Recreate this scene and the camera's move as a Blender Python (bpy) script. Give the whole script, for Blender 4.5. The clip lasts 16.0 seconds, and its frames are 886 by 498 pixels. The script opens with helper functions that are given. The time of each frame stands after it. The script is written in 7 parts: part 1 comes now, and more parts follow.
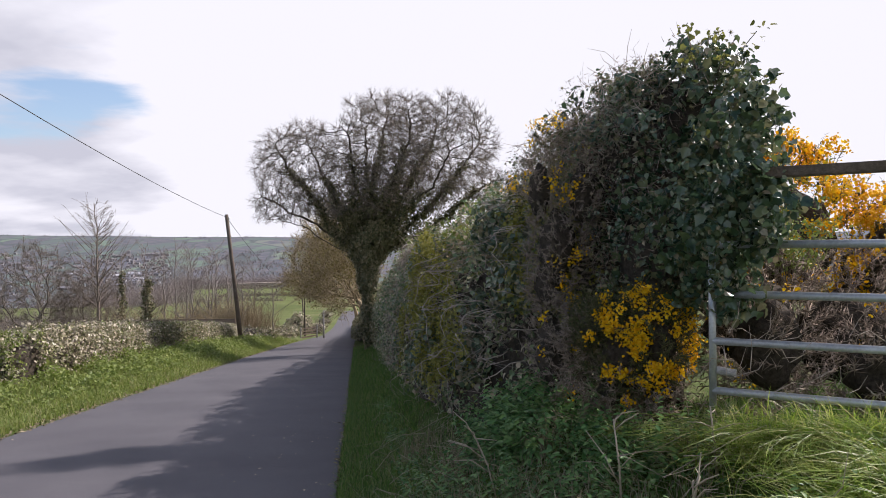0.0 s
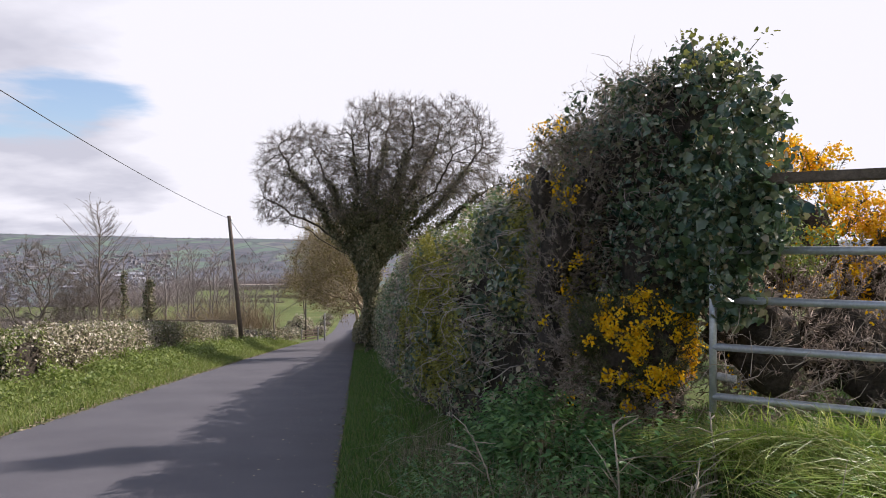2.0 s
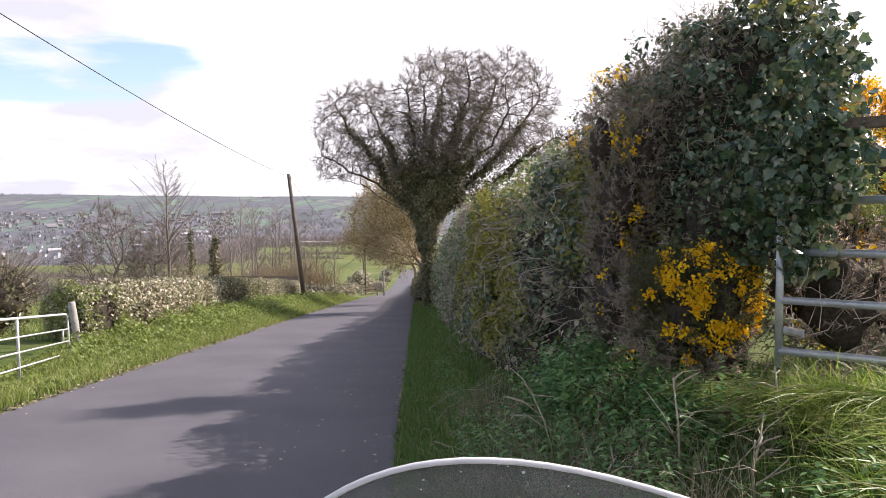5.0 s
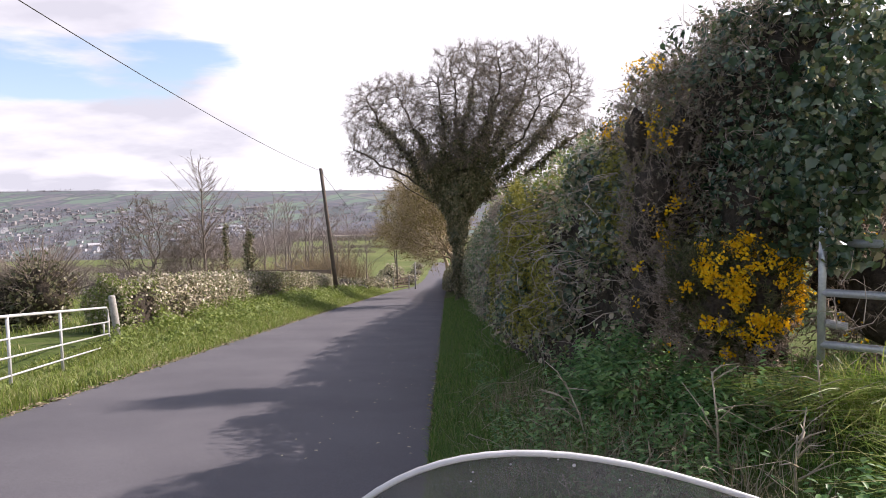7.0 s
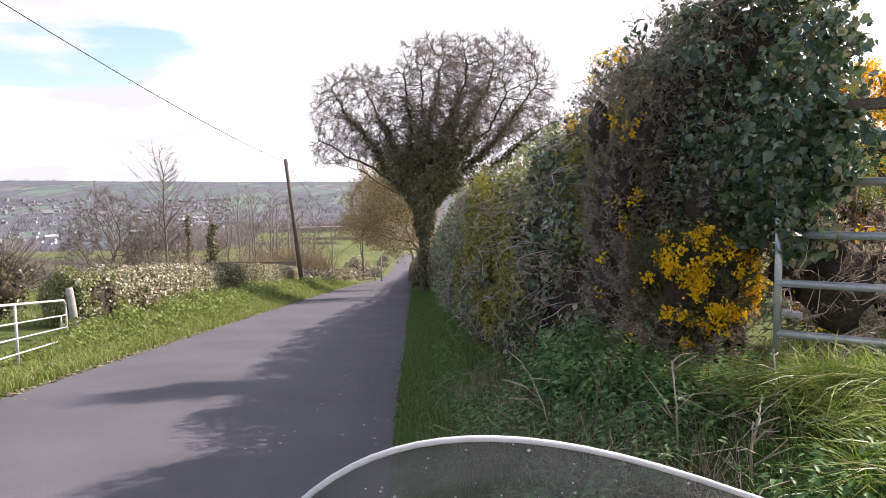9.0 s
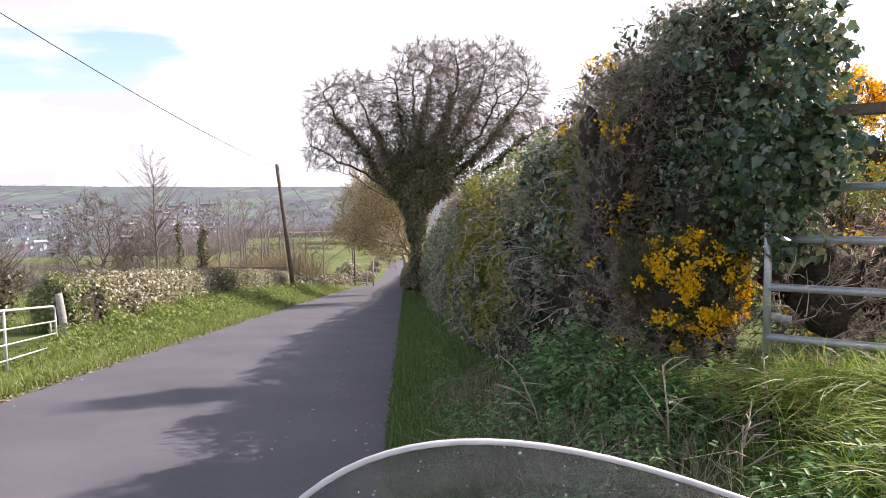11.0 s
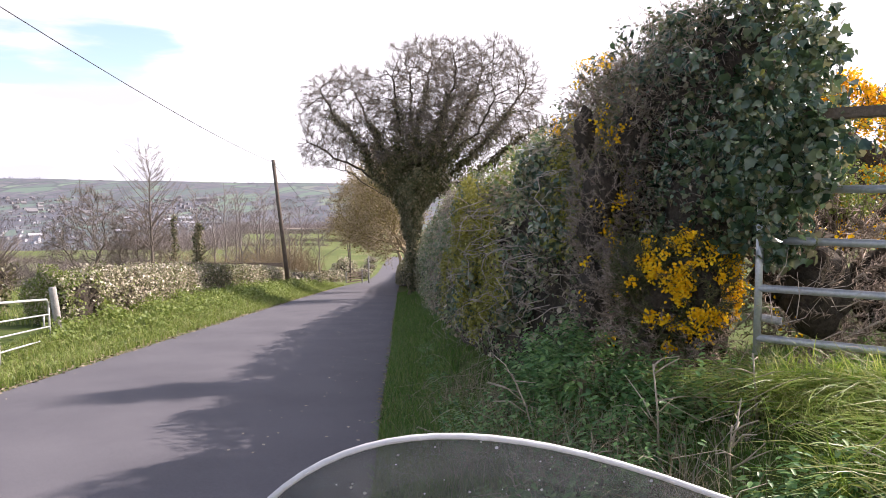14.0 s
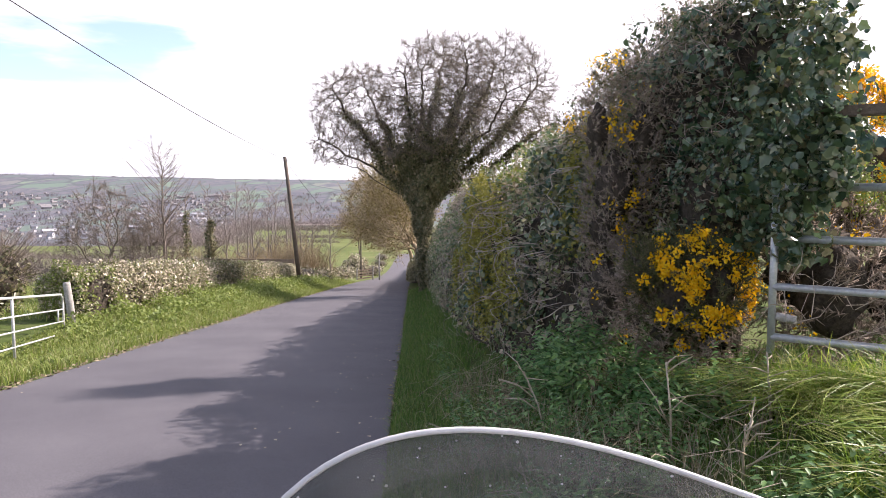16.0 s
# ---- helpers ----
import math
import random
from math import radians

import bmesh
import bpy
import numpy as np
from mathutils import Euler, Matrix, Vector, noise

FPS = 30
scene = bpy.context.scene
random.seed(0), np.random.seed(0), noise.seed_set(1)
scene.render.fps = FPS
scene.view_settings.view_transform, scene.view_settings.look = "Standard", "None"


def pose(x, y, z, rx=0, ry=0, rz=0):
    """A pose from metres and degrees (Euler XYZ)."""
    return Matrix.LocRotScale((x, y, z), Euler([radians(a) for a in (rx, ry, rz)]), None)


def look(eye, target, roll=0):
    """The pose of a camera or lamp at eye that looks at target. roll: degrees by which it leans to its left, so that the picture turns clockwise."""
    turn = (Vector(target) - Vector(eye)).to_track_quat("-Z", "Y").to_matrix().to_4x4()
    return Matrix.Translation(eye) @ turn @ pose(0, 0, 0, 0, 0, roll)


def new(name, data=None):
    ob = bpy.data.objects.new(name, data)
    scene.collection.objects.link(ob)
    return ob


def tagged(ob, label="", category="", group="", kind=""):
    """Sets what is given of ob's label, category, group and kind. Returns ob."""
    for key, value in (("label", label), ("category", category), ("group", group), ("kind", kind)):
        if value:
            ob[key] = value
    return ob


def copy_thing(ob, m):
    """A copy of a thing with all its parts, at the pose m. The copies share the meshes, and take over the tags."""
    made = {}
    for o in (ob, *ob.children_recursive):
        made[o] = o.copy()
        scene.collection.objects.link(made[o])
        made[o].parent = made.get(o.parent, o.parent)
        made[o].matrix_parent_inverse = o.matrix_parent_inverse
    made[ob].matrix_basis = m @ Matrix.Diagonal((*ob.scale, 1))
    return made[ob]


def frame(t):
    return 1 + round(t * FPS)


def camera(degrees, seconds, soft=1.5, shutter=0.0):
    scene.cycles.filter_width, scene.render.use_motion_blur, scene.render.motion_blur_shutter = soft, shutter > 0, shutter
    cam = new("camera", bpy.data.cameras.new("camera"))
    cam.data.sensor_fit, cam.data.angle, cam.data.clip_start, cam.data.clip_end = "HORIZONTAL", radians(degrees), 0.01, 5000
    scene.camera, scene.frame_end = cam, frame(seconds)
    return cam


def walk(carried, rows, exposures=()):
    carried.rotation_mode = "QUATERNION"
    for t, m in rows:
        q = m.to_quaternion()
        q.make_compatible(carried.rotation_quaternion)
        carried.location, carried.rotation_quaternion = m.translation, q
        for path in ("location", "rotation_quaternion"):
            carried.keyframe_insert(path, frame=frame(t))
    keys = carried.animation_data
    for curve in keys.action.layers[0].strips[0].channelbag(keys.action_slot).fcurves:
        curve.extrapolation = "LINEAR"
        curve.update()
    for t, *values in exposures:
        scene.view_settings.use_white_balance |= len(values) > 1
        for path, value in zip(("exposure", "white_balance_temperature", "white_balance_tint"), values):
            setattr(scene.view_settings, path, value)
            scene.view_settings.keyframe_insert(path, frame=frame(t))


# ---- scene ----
cam = camera(64.2, 16.0, soft=0.9)
PATH = [
    (0.0, -0.008, 0.001, 1.527, 89.69, 0.59, -4.49),
    (0.5, -0.011, 0.002, 1.524, 89.77, 0.54, -3.94),
    (1.0, -0.001, 0.004, 1.519, 89.22, 0.61, -4.26),
    (1.5, -0.000, 0.008, 1.522, 89.60, 0.36, -4.27),
    (2.0, -0.003, 0.001, 1.519, 90.01, -0.08, -4.33),
    (2.5, -0.002, -0.004, 1.520, 90.22, -0.14, -4.18),
    (3.0, -0.002, -0.006, 1.521, 89.54, 0.01, -4.16),
    (3.5, 0.001, -0.006, 1.520, 88.09, 0.14, -3.78),
    (4.0, -0.009, 0.002, 1.516, 86.60, -0.13, -1.02),
    (4.5, -0.003, 0.004, 1.514, 85.97, 0.18, -0.22),
    (5.0, 0.002, 0.011, 1.513, 86.42, 0.66, 0.29),
    (5.2, 0.002, 0.011, 1.513, 86.75, 0.60, 1.79),
    (7.3, -0.014, 0.013, 1.512, 85.85, 1.09, 2.80),
    (7.5, -0.014, 0.013, 1.512, 85.85, 1.09, 2.67),
    (8.0, -0.010, 0.015, 1.508, 85.38, 1.08, 2.10),
    (8.5, -0.005, 0.017, 1.506, 85.23, 0.70, 0.39),
    (9.0, -0.004, 0.017, 1.506, 85.21, 0.83, 0.08),
    (9.2, -0.004, 0.017, 1.506, 85.66, 0.49, -0.30),
    (11.3, -0.004, 0.009, 1.507, 85.56, 0.95, -0.61),
    (11.5, -0.004, 0.009, 1.507, 85.41, 0.99, -0.61),
    (12.0, 0.000, 0.009, 1.504, 85.13, 1.04, -0.60),
    (12.5, -0.001, 0.008, 1.506, 85.61, 0.52, -0.31),
    (13.0, 0.009, 0.001, 1.505, 85.77, 0.32, -0.49),
    (13.5, 0.009, 0.003, 1.504, 85.66, 0.14, -0.78),
    (14.0, 0.010, 0.003, 1.506, 85.42, 0.18, -0.88),
    (14.5, 0.004, -0.003, 1.504, 85.20, 0.06, -0.77),
    (15.0, 0.002, -0.007, 1.508, 85.25, 0.14, -0.12),
    (15.5, -0.004, -0.003, 1.507, 85.03, -0.06, 0.06),
    (16.0, 0.000, 0.000, 1.504, 85.20, -0.00, 0.00),
]
walk(cam, [(t, pose(*p)) for t, *p in PATH],
     [(0.0, 0.24, 6300, 17), (3.0, 0.27, 6300, 17), (4.5, 0.74, 6500, 18), (5.2, 0.76, 6500, 18), (7.5, 0.55, 6500, 20), (9.0, 0.84, 6500, 19), (12.0, 0.88, 6500, 20), (16.0, 0.95, 6500, 21)])

# ---- world, sun ----
SUN_AZ, SUN_EL = 65.0, 35.5      # degrees to the right of +y, above the horizon
world = bpy.data.worlds.new("world")
scene.world = world
world.use_nodes = True
wn, wl = world.node_tree.nodes, world.node_tree.links
wn.clear()


def node(tree, kind, **sets):
    n = tree.nodes.new(kind)
    for k, v in sets.items():
        n.inputs[k.replace("_", " ")].default_value = v
    return n


CLOUD_LOW, CLOUD_HIGH = 3.5, 5.4


def build_sky():
    tree = world.node_tree
    out = tree.nodes.new("ShaderNodeOutputWorld")
    bg = tree.nodes.new("ShaderNodeBackground")
    bg.inputs["Strength"].default_value = 0.148
    sky = tree.nodes.new("ShaderNodeTexSky")
    sky.sky_type = 'NISHITA'
    sky.sun_disc = False
    sky.sun_elevation = radians(SUN_EL)
    sky.sun_rotation = radians(SUN_AZ)
    sky.air_density, sky.dust_density = 1.0, 1.5
    tc = tree.nodes.new("ShaderNodeTexCoord")
    sep = tree.nodes.new("ShaderNodeSeparateXYZ")
    wl.new(tc.outputs["Generated"], sep.inputs[0])
    # clouds lie on a flat layer: direction divided by its height
    hz = tree.nodes.new("ShaderNodeMath")
    hz.operation = 'MAXIMUM'
    hz.inputs[1].default_value = 0.0
    wl.new(sep.outputs["Z"], hz.inputs[0])
    add = tree.nodes.new("ShaderNodeMath")
    add.operation = 'ADD'
    add.inputs[1].default_value = 0.22
    wl.new(hz.outputs[0], add.inputs[0])
    dv = tree.nodes.new("ShaderNodeVectorMath")
    dv.operation = 'DIVIDE'
    comb = tree.nodes.new("ShaderNodeCombineXYZ")
    for i in range(3):
        wl.new(add.outputs[0], comb.inputs[i])
    wl.new(tc.outputs["Generated"], dv.inputs[0])
    wl.new(comb.outputs[0], dv.inputs[1])
    mp = tree.nodes.new("ShaderNodeMapping")
    mp.inputs["Location"].default_value = (1.35, 0.4, 0.0)
    mp.inputs["Scale"].default_value = (0.7, 0.8, 0.0)
    wl.new(dv.outputs[0], mp.inputs[0])

    def span(value, lo, hi, a, b):
        r = tree.nodes.new("ShaderNodeMapRange")
        r.interpolation_type = 'SMOOTHSTEP'
        for k, v in zip(("From Min", "From Max", "To Min", "To Max"), (lo, hi, a, b)):
            r.inputs[k].default_value = v
        wl.new(value, r.inputs["Value"])
        return r.outputs[0]

    def total(a, b):
        m = tree.nodes.new("ShaderNodeMath")
        m.operation = 'ADD'
        wl.new(a, m.inputs[0])
        wl.new(b, m.inputs[1])
        return m.outputs[0]
    # banks of cloud stretched along the horizon, thicker on the sun's side, open low on the other side and overhead
    mps = tree.nodes.new("ShaderNodeMapping")
    mps.inputs["Location"].default_value = (0.3, 0.0, 0.62)
    mps.inputs["Scale"].default_value = (1.6, 1.6, 7.5)
    wl.new(tc.outputs["Generated"], mps.inputs[0])
    nzs = node(tree, "ShaderNodeTexNoise", Scale=1.9, Detail=6.0, Roughness=0.55)
    wl.new(mps.outputs[0], nzs.inputs["Vector"])
    side = span(sep.outputs["X"], -0.40, -0.20, 0.0, 0.40)
    low = span(sep.outputs["Z"], 0.10, 0.15, 0.24, 0.0)
    mid = span(sep.outputs["Z"], 0.19, 0.235, 0.0, 0.34)
    high = span(sep.outputs["Z"], 0.38, 0.62, 0.0, -0.60)
    back = span(sep.outputs["Y"], -0.30, 0.25, -0.28, 0.0)
    cover = total(total(total(nzs.outputs["Fac"], side), back), total(total(low, mid), high))
    ramp_out = span(cover, 0.44, 0.62, 0.0, 1.0)
    # greyer undersides here and there
    nz2 = node(tree, "ShaderNodeTexNoise", Scale=2.6, Detail=5.0, Roughness=0.5)
    wl.new(mp.outputs[0], nz2.inputs["Vector"])
    s3 = total(nz2.outputs["Fac"], side)
    cr = tree.nodes.new("ShaderNodeValToRGB")
    cr.color_ramp.elements[0].position, cr.color_ramp.elements[0].color = 0.40, (CLOUD_LOW, CLOUD_LOW * 1.02, CLOUD_LOW * 1.12, 1)
    cr.color_ramp.elements[1].position, cr.color_ramp.elements[1].color = 0.66, (CLOUD_HIGH, CLOUD_HIGH, CLOUD_HIGH * 1.03, 1)
    wl.new(s3, cr.inputs[0])
    mix = tree.nodes.new("ShaderNodeMixRGB")
    wl.new(ramp_out, mix.inputs[0])
    wl.new(sky.outputs[0], mix.inputs[1])
    wl.new(cr.outputs[0], mix.inputs[2])
    wl.new(mix.outputs[0], bg.inputs["Color"])
    wl.new(bg.outputs[0], out.inputs["Surface"])


build_sky()
sun = new("sun", bpy.data.lights.new("sun", 'SUN'))
sun.data.energy, sun.data.angle, sun.data.color = 5.0, radians(0.6), (1.0, 0.93, 0.84)
SUN_DIR = Vector((math.sin(radians(SUN_AZ)) * math.cos(radians(SUN_EL)), math.cos(radians(SUN_AZ)) * math.cos(radians(SUN_EL)), math.sin(radians(SUN_EL))))
sun.matrix_world = look(SUN_DIR * 60, (0, 0, 0))

# ---- materials ----


def material(name, colors, rough=0.6, scale=4.0, island=False, objrand=False, translucent=0.0, bump=0.0, bump_scale=60.0,
             metal=0.0, spec=0.5, fine=None, coords="Object", detail=6.0, emit=0.0):
    """A procedural surface: colours picked by noise (or by each loose piece), fine mottling and relief."""
    m = bpy.data.materials.new(name)
    m.use_nodes = True
    t = m.node_tree
    t.nodes.clear()
    out = t.nodes.new("ShaderNodeOutputMaterial")
    p = t.nodes.new("ShaderNodeBsdfPrincipled")
    p.inputs["Roughness"].default_value, p.inputs["Metallic"].default_value = rough, metal
    p.inputs["Specular IOR Level"].default_value = spec
    tc = t.nodes.new("ShaderNodeTexCoord")
    ramp = t.nodes.new("ShaderNodeValToRGB")
    els = ramp.color_ramp.elements
    while len(els) < len(colors):
        els.new(0.5)
    lo, hi = (0.0, 1.0) if (island or objrand) else (0.3, 0.7)
    for i, c in enumerate(colors):
        els[i].position = lo + (hi - lo) * i / max(1, len(colors) - 1)
        els[i].color = (*c, 1)
    nz = node(t, "ShaderNodeTexNoise", Scale=scale, Detail=detail, Roughness=0.6)
    t.links.new(tc.outputs[coords], nz.inputs["Vector"])
    if island:
        g = t.nodes.new("ShaderNodeNewGeometry")
        t.links.new(g.outputs["Random Per Island"], ramp.inputs[0])
    elif objrand:
        g = t.nodes.new("ShaderNodeObjectInfo")
        t.links.new(g.outputs["Random"], ramp.inputs[0])
    else:
        t.links.new(nz.outputs["Fac"], ramp.inputs[0])
    col = ramp.outputs[0]
    if fine:
        n2 = node(t, "ShaderNodeTexNoise", Scale=fine[0], Detail=4.0, Roughness=0.7)
        t.links.new(tc.outputs[coords], n2.inputs["Vector"])
        mr = t.nodes.new("ShaderNodeMapRange")
        mr.inputs["From Min"].default_value, mr.inputs["From Max"].default_value = 0.3, 0.7
        mr.inputs["To Min"].default_value, mr.inputs["To Max"].default_value = 1 - fine[1], 1 + fine[1]
        t.links.new(n2.outputs["Fac"], mr.inputs["Value"])
        mul = t.nodes.new("ShaderNodeVectorMath")
        mul.operation = 'SCALE'
        t.links.new(col, mul.inputs[0])
        t.links.new(mr.outputs[0], mul.inputs["Scale"])
        col = mul.outputs[0]
    t.links.new(col, p.inputs["Base Color"])
    if bump:
        n3 = node(t, "ShaderNodeTexNoise", Scale=bump_scale, Detail=5.0, Roughness=0.65)
        t.links.new(tc.outputs[coords], n3.inputs["Vector"])
        b = t.nodes.new("ShaderNodeBump")
        b.inputs["Strength"].default_value, b.inputs["Distance"].default_value = bump, 0.02
        t.links.new(n3.outputs["Fac"], b.inputs["Height"])
        t.links.new(b.outputs[0], p.inputs["Normal"])
    surf = p.outputs[0]
    if translucent:
        tr = t.nodes.new("ShaderNodeBsdfTranslucent")
        t.links.new(col, tr.inputs["Color"])
        mx = t.nodes.new("ShaderNodeMixShader")
        mx.inputs[0].default_value = translucent
        t.links.new(surf, mx.inputs[1])
        t.links.new(tr.outputs[0], mx.inputs[2])
        surf = mx.outputs[0]
    if emit:
        t.links.new(col, p.inputs["Emission Color"])
        p.inputs["Emission Strength"].default_value = emit
    t.links.new(surf, out.inputs["Surface"])
    return m


M_ASPHALT = material("asphalt", [(0.088, 0.083, 0.094), (0.122, 0.115, 0.126)], 0.85, 0.6, fine=(90, 0.35), bump=0.35, bump_scale=220, spec=0.3)
# base colours carry the light: darker for shaded grass, paler for sunlit grass
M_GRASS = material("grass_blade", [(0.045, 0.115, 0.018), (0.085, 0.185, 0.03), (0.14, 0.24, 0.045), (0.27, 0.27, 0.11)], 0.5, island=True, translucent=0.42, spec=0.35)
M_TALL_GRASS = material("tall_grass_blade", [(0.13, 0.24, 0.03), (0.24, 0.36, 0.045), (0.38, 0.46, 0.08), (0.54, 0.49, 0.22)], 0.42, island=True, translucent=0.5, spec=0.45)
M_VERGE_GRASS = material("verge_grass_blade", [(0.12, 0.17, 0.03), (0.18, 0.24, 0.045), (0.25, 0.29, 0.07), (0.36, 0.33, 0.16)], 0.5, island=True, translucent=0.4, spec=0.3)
M_HEDGE_IVY = material("hedge_ivy_leaf", [(0.094, 0.147, 0.071), (0.147, 0.212, 0.100), (0.224, 0.283, 0.118), (0.354, 0.301, 0.189), (0.519, 0.413, 0.295)], 0.34, island=True, translucent=0.2, spec=0.4)
M_HERB = material("herb_leaf", [(0.055, 0.135, 0.04), (0.10, 0.22, 0.06), (0.16, 0.30, 0.09), (0.22, 0.33, 0.11)], 0.45, island=True, translucent=0.3, spec=0.4)
M_IVY = material("ivy_leaf", [(0.062, 0.10, 0.062), (0.092, 0.14, 0.084), (0.135, 0.18, 0.098), (0.195, 0.215, 0.105), (0.30, 0.25, 0.165)], 0.28, island=True, translucent=0.22, spec=0.55)
M_IVY_LARGE = material("ivy_leaf_large", [(0.03, 0.06, 0.038), (0.05, 0.09, 0.052), (0.075, 0.125, 0.065), (0.12, 0.17, 0.08), (0.2, 0.2, 0.11)], 0.24, island=True, translucent=0.25, spec=0.65)
M_IVY_PALE = material("ivy_leaf_pale", [(0.11, 0.13, 0.03), (0.18, 0.19, 0.045), (0.27, 0.26, 0.07)], 0.42, island=True, translucent=0.42, spec=0.5)
M_TREE_IVY = material("tree_ivy_leaf", [(0.07, 0.08, 0.032), (0.125, 0.13, 0.06), (0.21, 0.19, 0.10), (0.33, 0.28, 0.18)], 0.40, island=True, translucent=0.38, spec=0.5)
# palest colours paint the silvery sun glints on the glossy leaves
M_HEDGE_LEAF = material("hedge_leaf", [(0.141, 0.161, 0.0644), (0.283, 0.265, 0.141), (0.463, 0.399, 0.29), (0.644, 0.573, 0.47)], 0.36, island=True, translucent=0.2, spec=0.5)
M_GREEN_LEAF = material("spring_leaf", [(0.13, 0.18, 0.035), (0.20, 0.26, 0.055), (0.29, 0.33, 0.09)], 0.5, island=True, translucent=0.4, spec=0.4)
M_OLIVE_LEAF = material("olive_leaf", [(0.13, 0.105, 0.035), (0.21, 0.175, 0.06), (0.32, 0.26, 0.10)], 0.55, island=True, translucent=0.42, spec=0.3)
M_GORSE_FLOWER = material("gorse_flower", [(0.87, 0.46, 0.004), (0.93, 0.57, 0.01), (0.95, 0.67, 0.03)], 0.6, island=True, translucent=0.35, spec=0.2)
M_GORSE_SPINE = material("gorse_spine", [(0.042, 0.06, 0.021), (0.09, 0.0975, 0.033), (0.165, 0.128, 0.075)], 0.7, island=True, spec=0.2)
M_GORSE_DEAD = material("gorse_dead", [(0.17, 0.13, 0.105), (0.29, 0.225, 0.19), (0.45, 0.36, 0.30), (0.25, 0.24, 0.12)], 0.8, island=True, spec=0.15)
M_SCRUB = material("scrub_twig", [(0.18, 0.15, 0.15), (0.26, 0.215, 0.205), (0.34, 0.29, 0.26)], 0.85, island=True, spec=0.2)
M_TAWNY = material("tawny_twig", [(0.24, 0.18, 0.10), (0.34, 0.26, 0.16), (0.42, 0.34, 0.24)], 0.85, island=True, spec=0.2)
M_TWIG = material("bare_twig", [(0.15, 0.125, 0.105), (0.26, 0.215, 0.18)], 0.85, 3, fine=(40, 0.4), spec=0.2)
M_BARK = material("bark", [(0.055, 0.045, 0.035), (0.11, 0.095, 0.075)], 0.9, 3, fine=(25, 0.4), bump=0.6, bump_scale=40, spec=0.2)
M_STEM = material("dry_stem", [(0.34, 0.28, 0.20), (0.46, 0.39, 0.29)], 0.75, 8, fine=(60, 0.25), spec=0.3)
M_DRY = material("dead_grass_blade", [(0.20, 0.165, 0.10), (0.30, 0.25, 0.16), (0.40, 0.34, 0.23)], 0.75, island=True, translucent=0.25, spec=0.3)
M_BRAMBLE = material("bramble_stem", [(0.275, 0.225, 0.181), (0.5, 0.419, 0.35)], 0.75, 8, fine=(60, 0.25), spec=0.3)
# near-black colour paints the shade deep inside hedges and bushes
M_INNER_SHADE = material("inner_shade", [(0.039, 0.0338, 0.026), (0.091, 0.0728, 0.0585)], 0.95, 8, fine=(40, 0.5), bump=0.8, bump_scale=30, spec=0.1)
M_GALV = material("galvanised_steel", [(0.42, 0.43, 0.45), (0.58, 0.59, 0.60)], 0.5, 14, fine=(70, 0.15), metal=0.6, spec=0.5)
M_WHITE_TUBE = material("painted_gate_tube", [(0.42, 0.42, 0.41), (0.56, 0.56, 0.55)], 0.45, 8, fine=(60, 0.12), spec=0.5)
M_OLD_WOOD = material("weathered_wood", [(0.26, 0.24, 0.22), (0.42, 0.40, 0.37)], 0.85, 5, fine=(45, 0.3), bump=0.5, bump_scale=50, spec=0.2)
M_BROWN_WOOD = material("brown_wood", [(0.10, 0.075, 0.055), (0.17, 0.13, 0.10)], 0.8, 6, fine=(50, 0.3), bump=0.4, bump_scale=50, spec=0.2)
M_POLE = material("pole_wood", [(0.0975, 0.075, 0.06), (0.158, 0.128, 0.105)], 0.85, 4, fine=(30, 0.3), bump=0.4, bump_scale=40, spec=0.2)
M_WIRE = material("wire", [(0.03, 0.03, 0.03), (0.05, 0.05, 0.05)], 0.6, 4)
M_RUBBER = material("rubber", [(0.015, 0.015, 0.016), (0.03, 0.03, 0.03)], 0.7, 20, fine=(80, 0.2))
M_RED = material("red_paint", [(0.40, 0.015, 0.015), (0.46, 0.02, 0.018)], 0.25, 5, fine=(80, 0.05))
M_BLACK = material("black_plastic", [(0.02, 0.02, 0.022), (0.035, 0.035, 0.037)], 0.5, 12, fine=(90, 0.15))
M_STEEL = material("steel", [(0.45, 0.45, 0.46), (0.6, 0.6, 0.61)], 0.3, 14, metal=1.0)
# white colour stands in for daylight carried to the acrylic's edge
M_RIM = material("lit_edge_white", [(0.72, 0.70, 0.70), (0.82, 0.80, 0.80)], 0.45, 14, fine=(60, 0.08), translucent=0.3)

# ---- mesh helpers ----


def mesh_np(name, verts, quads=None, tris=None):
    """A mesh from arrays of vertices, quads and triangles."""
    me = bpy.data.meshes.new(name)
    verts = np.asarray(verts, dtype=np.float32).reshape(-1, 3)
    loops, starts, n = [], [], 0
    for f, k in ((quads, 4), (tris, 3)):
        if f is not None and len(f):
            f = np.asarray(f, dtype=np.int32).reshape(-1, k)
            loops.append(f.ravel())
            starts.append(n + np.arange(len(f), dtype=np.int32) * k)
            n += f.size
    loops, starts = np.concatenate(loops), np.concatenate(starts)
    me.vertices.add(len(verts))
    me.vertices.foreach_set("co", verts.ravel())
    me.loops.add(len(loops))
    me.loops.foreach_set("vertex_index", loops)
    me.polygons.add(len(starts))
    me.polygons.foreach_set("loop_start", starts)
    me.update(calc_edges=True)
    me.validate()
    return me


